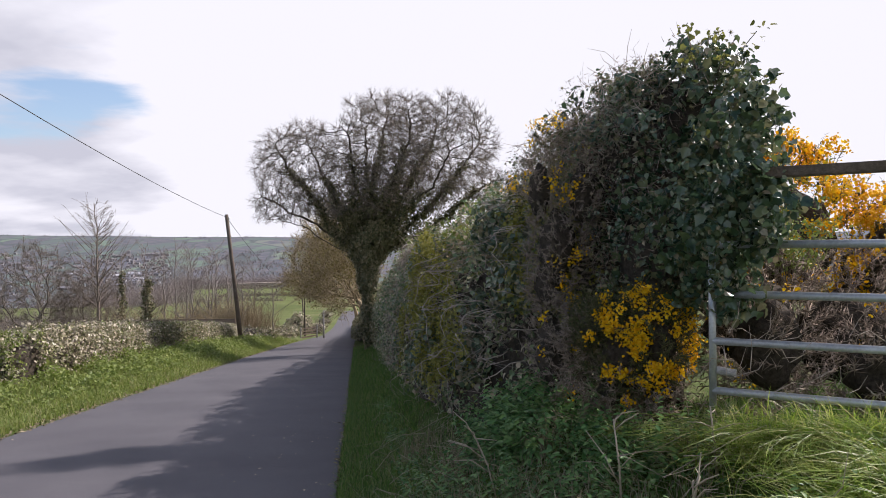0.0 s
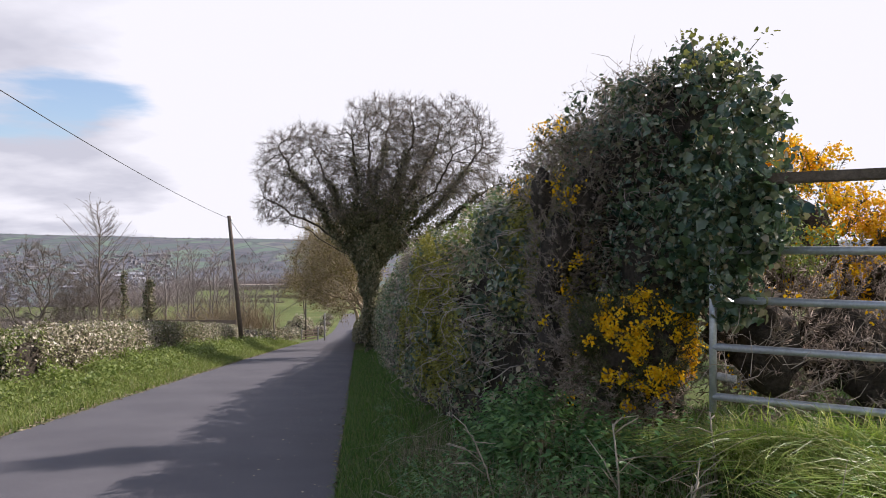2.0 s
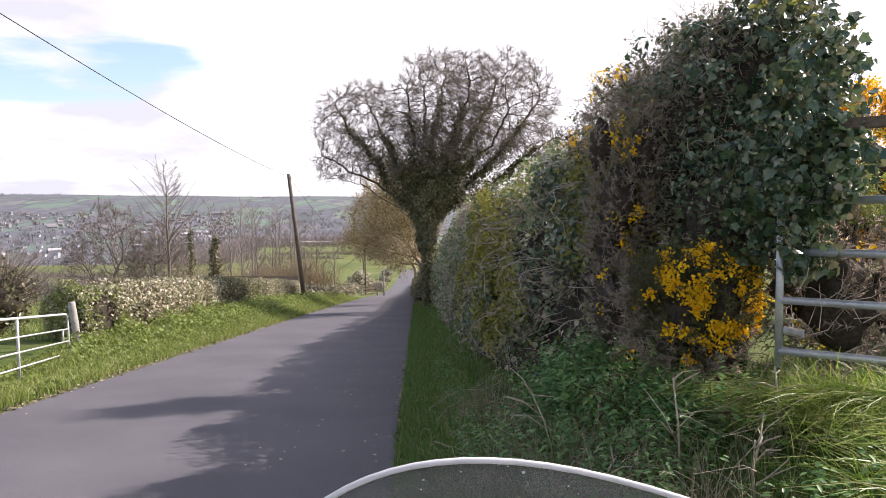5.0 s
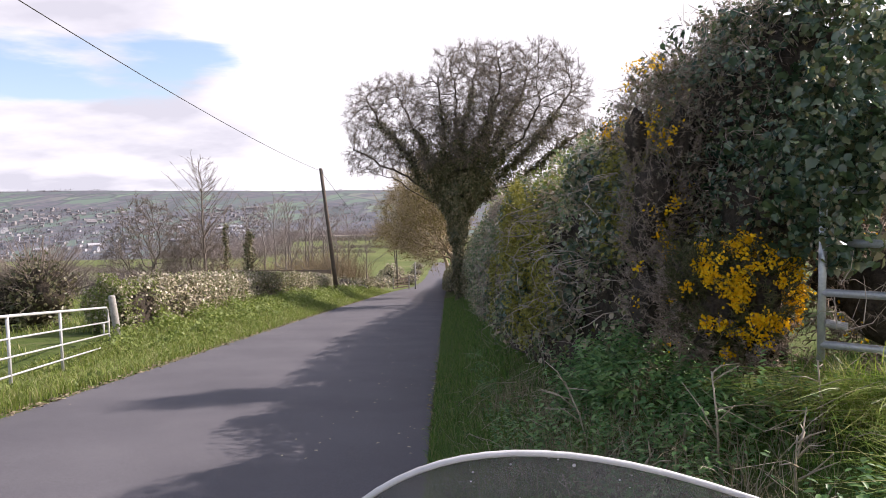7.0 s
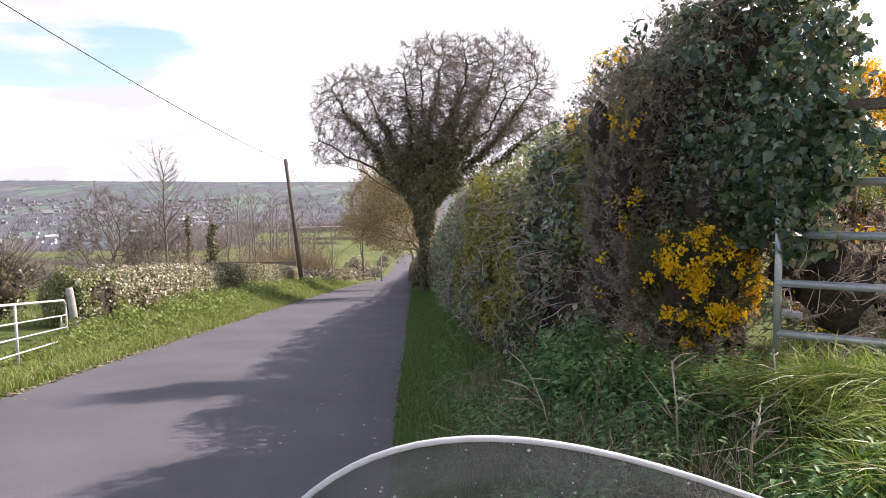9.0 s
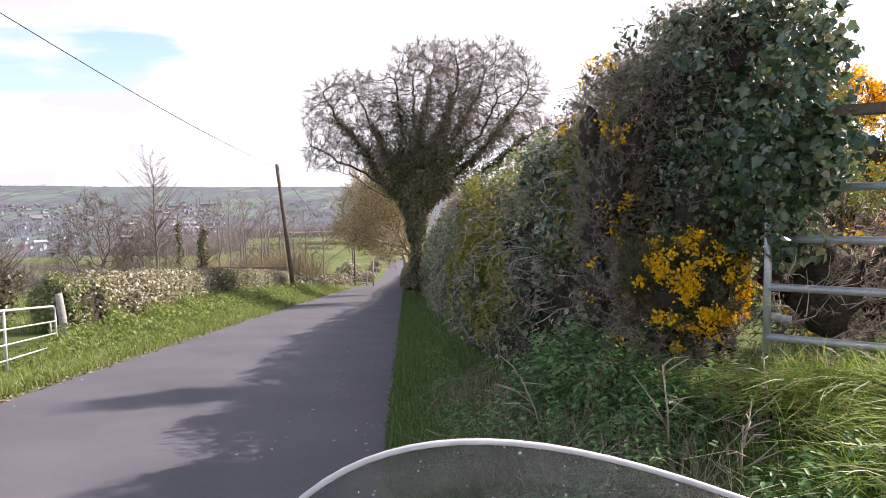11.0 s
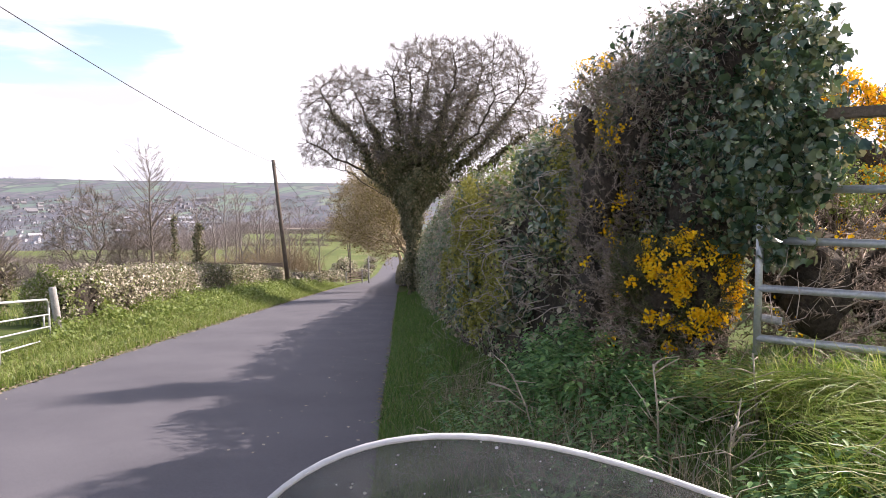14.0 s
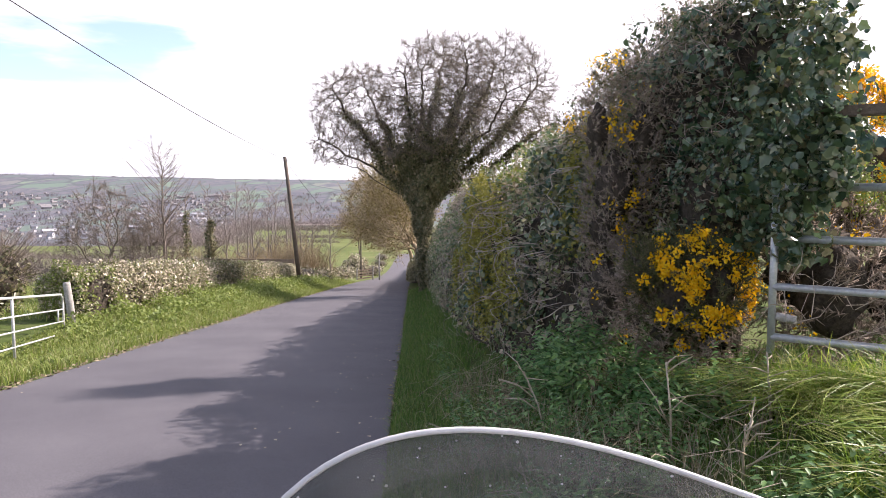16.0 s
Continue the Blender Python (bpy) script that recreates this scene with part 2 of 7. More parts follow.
def part(name, data, mat, parent=None, label="", smooth=False):
    """Links a bmesh, or a mesh, as one object, under a parent where one is given."""
    if isinstance(data, bmesh.types.BMesh):
        me = bpy.data.meshes.new(name)
        data.normal_update()
        data.to_mesh(me)
        data.free()
    else:
        me = data
    if not me.materials:
        me.materials.append(mat)
    if smooth:
        me.shade_smooth()
    ob = new(name, me)
    if parent is not None:
        ob.parent = parent
    if label:
        ob["label"] = label
    if name in MASSES:
        ob["kind"] = "stuff"
    return ob


MASSES = ("foliage", "bloom", "spine_growth", "shoot_growth", "shoot_foliage", "ivy", "crown", "young_foliage", "far_foliage", "twig_growth", "stem_growth")


def thing(name, label, category, group="", kind="", at=(0, 0, 0)):
    ob = new(name)
    ob.location = at
    return tagged(ob, label, category, group, kind)


def tubes(segs, sides=5):
    """Tapered tubes: rows of (x0,y0,z0,r0, x1,y1,z1,r1). Gives vertices and quads."""
    s = np.asarray(segs, dtype=np.float64).reshape(-1, 8)
    a, ra, b, rb = s[:, 0:3], s[:, 3], s[:, 4:7], s[:, 7]
    d = b - a
    d /= np.maximum(np.linalg.norm(d, axis=1, keepdims=True), 1e-9)
    ref = np.where(np.abs(d[:, 2:3]) < 0.9, [[0, 0, 1.0]], [[1.0, 0, 0]])
    u = np.cross(d, ref)
    u /= np.linalg.norm(u, axis=1, keepdims=True)
    v = np.cross(d, u)
    n = len(s)
    ang = np.arange(sides) * 2 * np.pi / sides
    ring = np.cos(ang)[None, :, None] * u[:, None, :] + np.sin(ang)[None, :, None] * v[:, None, :]
    va = a[:, None, :] + ring * ra[:, None, None]
    vb = b[:, None, :] + ring * rb[:, None, None]
    verts = np.concatenate([va, vb], axis=1).reshape(-1, 3)
    base = (np.arange(n) * 2 * sides)[:, None]
    i = np.arange(sides)[None, :]
    j = (i + 1) % sides
    quads = np.stack([base + i, base + j, base + sides + j, base + sides + i], axis=2).reshape(-1, 4)
    return verts, quads


def tube_path(points, radii, sides=10):
    """One smooth tube along points, closed at both ends: a bmesh."""
    bm = bmesh.new()
    rings = []
    pts = [Vector(p) for p in points]
    for k, p in enumerate(pts):
        d = (pts[min(k + 1, len(pts) - 1)] - pts[max(k - 1, 0)]).normalized()
        ref = Vector((0, 0, 1)) if abs(d.z) < 0.95 else Vector((1, 0, 0))
        u = d.cross(ref).normalized()
        v = d.cross(u)
        r = radii[k] if isinstance(radii, (list, tuple)) else radii
        rings.append([bm.verts.new(p + (u * math.cos(a) + v * math.sin(a)) * r) for a in (2 * math.pi * i / sides for i in range(sides))])
    for a, b in zip(rings, rings[1:]):
        for i in range(sides):
            bm.faces.new((a[i], a[(i + 1) % sides], b[(i + 1) % sides], b[i]))
    bm.faces.new(rings[0][::-1])
    bm.faces.new(rings[-1])
    bmesh.ops.recalc_face_normals(bm, faces=bm.faces)
    return bm


def box_bm(sx, sy, sz, bevel=0.01, at=(0, 0, 0), rot=None):
    bm = bmesh.new()
    bmesh.ops.create_cube(bm, size=1.0, matrix=Matrix.Diagonal((sx, sy, sz, 1)))
    if bevel:
        bmesh.ops.bevel(bm, geom=list(bm.edges), offset=bevel, segments=2, affect='EDGES')
    m = Matrix.Translation(at)
    if rot is not None:
        m = m @ rot
    bmesh.ops.transform(bm, matrix=m, verts=bm.verts)
    return bm


RNG = np.random.default_rng(7)
# leaf outlines: x along the leaf, y across, z the fold; faces as triangles
IVY_V = np.array([(0, 0, 0), (0.02, 0.34, 0.10), (0.30, 0.38, 0.16), (0.42, 0.50, 0.08), (0.64, 0.26, 0.12), (1.0, 0, -0.16), (0.64, -0.26, 0.12), (0.42, -0.50, 0.08), (0.30, -0.38, 0.16), (0.02, -0.34, 0.10), (0.42, 0, -0.03)])
IVY_T = np.array([(10, i, i + 1) for i in range(0, 9)] + [(10, 9, 0)])
OVAL_V = np.array([(0, 0, 0), (0.3, 0.25, 0.07), (0.65, 0.22, 0.06), (1, 0, -0.05), (0.65, -0.22, 0.06), (0.3, -0.25, 0.07), (0.5, 0, 0)])
OVAL_T = np.array([(6, 0, 1), (6, 1, 2), (6, 2, 3), (6, 3, 4), (6, 4, 5), (6, 5, 0)])
DIAMOND_V = np.array([(0, 0, 0), (0.45, 0.33, 0.08), (1, 0, 0), (0.45, -0.33, 0.08)])
DIAMOND_T = np.array([(0, 1, 2), (0, 2, 3)])
FLOWER_V = np.array([(0, 0, 0), (0.5, 0.4, 0.15), (1, 0.15, 0.1), (1.0, -0.2, 0.3), (0.5, -0.4, 0.15), (0.5, 0.05, 0.5)])
FLOWER_T = np.array([(0, 1, 5), (1, 2, 5), (2, 3, 5), (3, 4, 5), (4, 0, 5)])
SPINE_V = np.array([(0, -0.05, 0), (0, 0.05, 0), (1, 0, 0), (0, 0, 0.07)])
SPINE_T = np.array([(0, 1, 2), (1, 3, 2), (3, 0, 2)])
BLADE_V = np.array([(0, -0.5, 0), (0, 0.5, 0), (0.4, -0.42, 0), (0.4, 0.42, 0), (0.75, -0.25, 0), (0.75, 0.25, 0), (1, 0, 0)])
BLADE_T = np.array([(0, 1, 3), (0, 3, 2), (2, 3, 5), (2, 5, 4), (4, 5, 6)])


IVY_SMALL_V = np.array([(0, 0, 0), (0.05, 0.36, 0.10), (0.45, 0.46, 0.10), (1.0, 0, -0.14), (0.45, -0.46, 0.10), (0.05, -0.36, 0.10), (0.40, 0, -0.03)])
IVY_SMALL_T = np.array([(6, i, i + 1) for i in range(0, 5)] + [(6, 5, 0)])


def unit(v):
    return v / np.maximum(np.linalg.norm(v, axis=1, keepdims=True), 1e-9)


def scatter(tv, tt, pos, along, normal, size, width=1.0):
    """Copies of one small outline at many places: pos, the way each lies, the way it faces, its size."""
    pos, along, normal = np.asarray(pos), unit(np.asarray(along)), np.asarray(normal)
    y = unit(np.cross(normal, along))
    z = np.cross(along, y)
    size = np.broadcast_to(np.asarray(size, dtype=np.float64), (len(pos),))[:, None, None]
    v = tv[None, :, 0:1] * along[:, None, :] + width * tv[None, :, 1:2] * y[:, None, :] + tv[None, :, 2:3] * z[:, None, :]
    verts = (pos[:, None, :] + v * size).reshape(-1, 3)
    tris = (np.arange(len(pos))[:, None, None] * len(tv) + tt[None]).reshape(-1, 3)
    return verts, tris


def leaf_mesh(name, kind, pos, out, size, droop=0.5, spread=0.7, jitter=0.35, width=1.0):
    """Leaves at pos that face out of the plant, hanging a little."""
    n = len(pos)
    tv, tt = kind
    normal = unit(unit(np.asarray(out)) + RNG.normal(0, jitter, (n, 3)))
    along = RNG.normal(0, spread, (n, 3)) + np.array([0, 0, -droop])
    along = along - normal * np.sum(along * normal, axis=1, keepdims=True)
    sz = size * RNG.uniform(0.45, 1.4, n)
    v, t = scatter(tv, tt, pos, along, normal, sz, width)
    return mesh_np(name, v, tris=t)


IVY_SMALL = (IVY_SMALL_V, IVY_SMALL_T)
IVY, OVAL, DIAMOND, FLOWER, SPINE = (IVY_V, IVY_T), (OVAL_V, OVAL_T), (DIAMOND_V, DIAMOND_T), (FLOWER_V, FLOWER_T), (SPINE_V, SPINE_T)


def blade_mesh(name, pos, height, width, lean, lean_dir=None):
    """Curved grass blades, each bent over by its own amount."""
    n = len(pos)
    h = height * RNG.uniform(0.5, 1.25, n)
    a = RNG.uniform(0, 2 * np.pi, n)
    d = np.stack([np.cos(a), np.sin(a), np.zeros(n)], 1)
    if lean_dir is not None:
        d = unit(d * 0.6 + np.asarray(lean_dir).reshape(-1, 3))
    bend = lean * RNG.uniform(0.2, 1.5, n)
    side = np.stack([-d[:, 1], d[:, 0], np.zeros(n)], 1)
    side = unit(side + RNG.normal(0, 0.3, (n, 3)))
    s = BLADE_V[:, 0]
    w = BLADE_V[:, 1]
    up = h[:, None] * (s[None, :] - 0.35 * np.clip(bend, 0, 2)[:, None] * s[None, :] ** 2.5)
    fwd = h[:, None] * bend[:, None] * 0.8 * s[None, :] ** 2
    wd = width * RNG.uniform(0.6, 1.4, n)[:, None] * w[None, :]
    v = pos[:, None, :] + d[:, None, :] * fwd[:, :, None] + side[:, None, :] * wd[:, :, None]
    v[:, :, 2] += up
    tris = (np.arange(n)[:, None, None] * len(BLADE_V) + BLADE_T[None]).reshape(-1, 3)
    return mesh_np(name, v.reshape(-1, 3), tris=tris)


def smooth01(x, lo, hi):
    t = np.clip((np.asarray(x, dtype=np.float64) - lo) / (hi - lo), 0, 1)
    return t * t * (3 - 2 * t)


def wobble(x, y, f, seed=0.0):
    """A cheap smooth noise for arrays, about -1 to 1."""
    x, y = np.asarray(x) * f + seed, np.asarray(y) * f - seed * 1.7
    return (np.sin(x * 1.3 + 1.1 * np.sin(y * 0.9)) + np.sin(y * 1.7 + 1.3 * np.sin(x * 1.1 + 2)) + np.sin((x + y) * 2.3 + seed) * 0.5) / 2.5


# ---- lie of the land ----
PROFILE_Y = [-400, -60, 0, 30, 55, 96, 128, 199, 262, 320, 450, 700, 1100, 1500, 2200, 3000, 3500, 4000, 4900]
PROFILE_Z = [30, 6.0, 0, -3.15, -5.85, -10.5, -13.3, -16.8, -19.5, -27, -46, -82, -108, -102, -62, 5, 48, 56, 58]
RIDGE_Z = [30, 6.0, 0, -3.15, -5.85, -10.5, -13.3, -16.8, -19.0, -21, -25, -33, -90, -100, -62, 5, 48, 56, 58]


def along_profile(y, zs):
    y = np.asarray(y, dtype=np.float64)
    w = 2.0 + 0.05 * np.abs(y)
    return sum(np.interp(y + w * k, PROFILE_Y, zs) for k in (-1.5, -1, -0.5, 0, 0.5, 1, 1.5)) / 7


def road_right(y):
    return np.interp(y, [-60, 0, 55, 128, 199, 300, 420], [2.62, -0.2, -2.65, -5.4, -8.1, -11.5, -15.5])


ROAD_W = 4.65


def road_z(y):
    return along_profile(y, PROFILE_Z)


def ground_z(x, y):
    x, y = np.asarray(x, dtype=np.float64), np.asarray(y, dtype=np.float64)
    az = x / np.maximum(y, 50)
    k = smooth01(az, -0.37, -0.27)
    z = along_profile(y, PROFILE_Z) * (1 - k) + along_profile(y, RIDGE_Z) * k
    beside = np.maximum(x - road_right(y), road_right(y) - ROAD_W - x)
    far = smooth01(y, 60, 600) * np.maximum(smooth01(beside, 3, 45), smooth01(y, 400, 600))
    z = z + far * wobble(x, y, 0.004, 2.0) * 3 + smooth01(y, 1200, 3500) * wobble(x, y * 0.6, 0.0016, 5.0) * 9
    z = z + smooth01(y, 2300, 3500) * (30 * smooth01(-az, 0.1, 0.62) + 5 * wobble(x, y * 0.1, 0.004, 3.0))
    s = x - road_right(y)                       # metres to the right of the road
    top = np.interp(y, [-6, 2.2, 4.0, 6], [3.2, 2.7, 1.9, 1.7])
    bank = np.interp(y, [-6, 4.2, 5.6], [0.88, 0.88, 0.68]) * smooth01(s, 0.1, 1.0 * top)
    z = z + np.where(s > 0, bank, 0) * smooth01(-y, -400, -250)
    s2 = road_right(y) - ROAD_W - x             # metres to the left of it
    rise = np.interp(y, [7, 9, 11.7, 15.5, 20, 26, 45, 70], [0.0, -0.08, -0.24, 0.06, 0.28, 0.40, 0.5, 0.2])
    z = z + np.where(s2 > 0, rise * smooth01(s2, 0.0, 1.8) * (1 - smooth01(s2, 3, 8)), 0)
    off = np.maximum(np.maximum(s, s2), 0)
    z = z + smooth01(off, 0.05, 0.6) * (1 - smooth01(off, 40, 80)) * (1 - smooth01(y, 18, 34)) * (0.03 * wobble(x, y, 1.7, 1.0) + 0.02 * wobble(x, y, 4.1, 3.0))
    return z


def on_ground(x, y, dz=0.0):
    return np.stack([x, y, ground_z(x, y) + dz], axis=-1)


def build_ground():
    xs = np.unique(np.concatenate([np.sinh(np.linspace(-8.4, 8.4, 170)) * 2.2, np.linspace(-9, 5, 85)]))
    xs = xs[np.abs(xs) < 4900]
    ys = np.unique(np.concatenate([-np.geomspace(3, 390, 22), np.linspace(-3, 12, 76), np.geomspace(12, 4900, 210)]))
    gx, gy = np.meshgrid(xs, ys)
    z = ground_z(gx, gy)
    s = gx - road_right(gy)
    under = (s < 0.12) & (s > -ROAD_W - 0.12) & (gy < 420)
    z = np.where(under, z - 0.03, z)
    n, m = gx.shape
    i = np.arange(n * m).reshape(n, m)
    q = np.stack([i[:-1, :-1], i[:-1, 1:], i[1:, 1:], i[1:, :-1]], axis=-1).reshape(-1, 4)
    me = mesh_np("ground", np.stack([gx, gy, z], -1), quads=q)
    ob = part("ground", me, M_LAND, smooth=True)
    tagged(ob, "rough green grass, fields and distant valley farmland", "ground", kind="structure")


def land_material():
    """Meadow close by; farther off a patchwork of fields, bare woods and hedgerows, haze tinted into their colours."""
    m = bpy.data.materials.new("land")
    m.use_nodes = True
    t = m.node_tree
    p = t.nodes["Principled BSDF"]
    p.inputs["Roughness"].default_value, p.inputs["Specular IOR Level"].default_value = 0.95, 0.08
    tc = t.nodes.new("ShaderNodeTexCoord")
    sep = t.nodes.new("ShaderNodeSeparateXYZ")
    t.links.new(tc.outputs["Object"], sep.inputs[0])

    def ramp(colors, positions, fac):
        r = t.nodes.new("ShaderNodeValToRGB")
        r.color_ramp.interpolation = 'LINEAR'
        while len(r.color_ramp.elements) < len(colors):
            r.color_ramp.elements.new(0.5)
        for e, c, q in zip(r.color_ramp.elements, colors, positions):
            e.position, e.color = q, (*c, 1)
        t.links.new(fac, r.inputs[0])
        return r.outputs[0]

    def noise_fac(scale, detail=5.0):
        nz = node(t, "ShaderNodeTexNoise", Scale=scale, Detail=detail, Roughness=0.6)
        t.links.new(tc.outputs["Object"], nz.inputs["Vector"])
        return nz.outputs["Fac"]

    def blend(a, b, fac):
        mx = t.nodes.new("ShaderNodeMixRGB")
        t.links.new(fac, mx.inputs[0])
        t.links.new(a, mx.inputs[1])
        t.links.new(b, mx.inputs[2])
        return mx.outputs[0]

    def reach(lo, hi, out="Y"):
        r = t.nodes.new("ShaderNodeMapRange")
        r.interpolation_type = 'SMOOTHSTEP'
        r.inputs["From Min"].default_value, r.inputs["From Max"].default_value = lo, hi
        t.links.new(sep.outputs[out], r.inputs["Value"])
        return r.outputs[0]

    near = ramp([(0.045, 0.06, 0.018), (0.075, 0.105, 0.026), (0.12, 0.12, 0.055)], [0.3, 0.5, 0.72], noise_fac(2.2, 8))
    mid = ramp([(0.07, 0.085, 0.032), (0.11, 0.135, 0.045), (0.145, 0.165, 0.06), (0.19, 0.17, 0.10)], [0.3, 0.46, 0.58, 0.72], noise_fac(0.09, 12))
    # far patchwork, its colours greyed and blued to paint haze
    vo = node(t, "ShaderNodeTexVoronoi", Scale=0.0062)
    mp = t.nodes.new("ShaderNodeMapping")
    mp.inputs["Scale"].default_value = (1.0, 0.42, 0.0)
    t.links.new(tc.outputs["Object"], mp.inputs[0])
    t.links.new(mp.outputs[0], vo.inputs["Vector"])
    sc = t.nodes.new("ShaderNodeSeparateColor")
    t.links.new(vo.outputs["Color"], sc.inputs[0])
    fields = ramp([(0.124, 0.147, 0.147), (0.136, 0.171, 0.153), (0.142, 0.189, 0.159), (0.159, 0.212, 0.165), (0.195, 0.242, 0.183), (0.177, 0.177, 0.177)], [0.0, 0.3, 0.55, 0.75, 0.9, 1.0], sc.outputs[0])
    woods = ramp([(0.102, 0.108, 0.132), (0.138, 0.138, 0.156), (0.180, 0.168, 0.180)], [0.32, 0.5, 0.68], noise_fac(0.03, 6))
    wooded = t.nodes.new("ShaderNodeMapRange")
    wooded.inputs["From Min"].default_value, wooded.inputs["From Max"].default_value = 0.44, 0.52
    nw = node(t, "ShaderNodeTexNoise", Scale=0.0075, Detail=6.0, Roughness=0.6)
    t.links.new(mp.outputs[0], nw.inputs["Vector"])
    t.links.new(nw.outputs["Fac"], wooded.inputs["Value"])
    far = blend(fields, woods, wooded.outputs[0])
    # hedgerows along the field edges
    ve = node(t, "ShaderNodeTexVoronoi", Scale=0.0062)
    ve.feature = 'DISTANCE_TO_EDGE'
    t.links.new(mp.outputs[0], ve.inputs["Vector"])
    line = t.nodes.new("ShaderNodeMapRange")
    line.inputs["From Min"].default_value, line.inputs["From Max"].default_value = 0.01, 0.05
    line.inputs["To Min"].default_value, line.inputs["To Max"].default_value = 1.0, 0.0
    t.links.new(ve.outputs["Distance"], line.inputs["Value"])
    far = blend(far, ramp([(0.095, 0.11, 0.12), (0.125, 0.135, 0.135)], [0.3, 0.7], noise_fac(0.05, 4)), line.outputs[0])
    col = blend(near, mid, reach(25, 70))
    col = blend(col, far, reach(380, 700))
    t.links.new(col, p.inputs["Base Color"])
    nb = node(t, "ShaderNodeTexNoise", Scale=14.0, Detail=5.0)
    t.links.new(tc.outputs["Object"], nb.inputs["Vector"])
    b = t.nodes.new("ShaderNodeBump")
    b.inputs["Strength"].default_value, b.inputs["Distance"].default_value = 0.6, 0.05
    t.links.new(nb.outputs["Fac"], b.inputs["Height"])
    t.links.new(b.outputs[0], p.inputs["Normal"])
    return m


M_LAND = land_material()
build_ground()


def build_road():
    ys = np.unique(np.concatenate([np.linspace(-60, 0, 31), np.linspace(0, 60, 25), np.geomspace(60, 420, 50)]))
    cols = np.linspace(0, 1, 13)
    r = road_right(ys)[:, None]
    edge = np.stack([0.05 * wobble(ys, ys * 0, 1.9, k) + 0.03 * wobble(ys, ys * 0, 6.3, k) for k in (1.0, 4.0)], 1)
    left, right = r[:, 0] - ROAD_W + edge[:, 0], r[:, 0] + edge[:, 1]
    x = left[:, None] + (right - left)[:, None] * cols[None, :]
    z = road_z(ys)[:, None] + 0.035 * (1 - (2 * cols[None, :] - 1) ** 2) + 0.0 * x
    n, m = x.shape
    y = np.repeat(ys[:, None], m, 1)
    i = np.arange(n * m).reshape(n, m)
    q = np.stack([i[:-1, :-1], i[:-1, 1:], i[1:, 1:], i[1:, :-1]], axis=-1).reshape(-1, 4)
    ob = part("road", mesh_np("road", np.stack([x, y, z], -1), quads=q), M_ASPHALT, smooth=True)
    tagged(ob, "narrow grey asphalt country lane running downhill", "road", kind="structure")


build_road()

# ---- foliage builders ----


def hedge_samples(line, half, height, n, lump=0.15, seed=0.0, square=3.0):
    """Points on the skin of a hedge that follows a line of (x, y) with its half width and height: place and outward way."""
    line = np.asarray(line, dtype=np.float64)
    seg = np.linalg.norm(np.diff(line[:, :2], axis=0), axis=1)
    cum = np.concatenate([[0], np.cumsum(seg)])
    s = RNG.uniform(0, cum[-1], n)
    x, y = np.interp(s, cum, line[:, 0]), np.interp(s, cum, line[:, 1])
    e = 0.05
    dx = np.interp(s + e, cum, line[:, 0]) - np.interp(s - e, cum, line[:, 0])
    dy = np.interp(s + e, cum, line[:, 1]) - np.interp(s - e, cum, line[:, 1])
    d = unit(np.stack([dx, dy, np.zeros(n)], 1))
    nrm = np.stack([d[:, 1], -d[:, 0], np.zeros(n)], 1)      # to the right of the line
    a = RNG.uniform(0, np.pi, n)
    ca, sa = np.cos(a), np.sin(a)
    r = (np.abs(ca) ** square + np.abs(sa) ** square) ** (-1 / square)
    hw = np.interp(s, cum, half) if np.ndim(half) else half
    ht = np.interp(s, cum, height) if np.ndim(height) else height
    k = 1 + lump * (wobble(s, a * 1.2, 1.6, seed) + 0.6 * wobble(s, a * 2.5, 4.3, seed + 3))
    u, v = ca * r * hw * k, sa * r * ht * (1 + 0.6 * (k - 1))
    pos = np.stack([x, y, ground_z(x, y)], 1) + nrm * u[:, None]
    pos[:, 2] += v
    out = nrm * (ca / 1)[:, None] + np.array([0, 0, 1.0]) * sa[:, None]
    return pos, unit(out), s, a


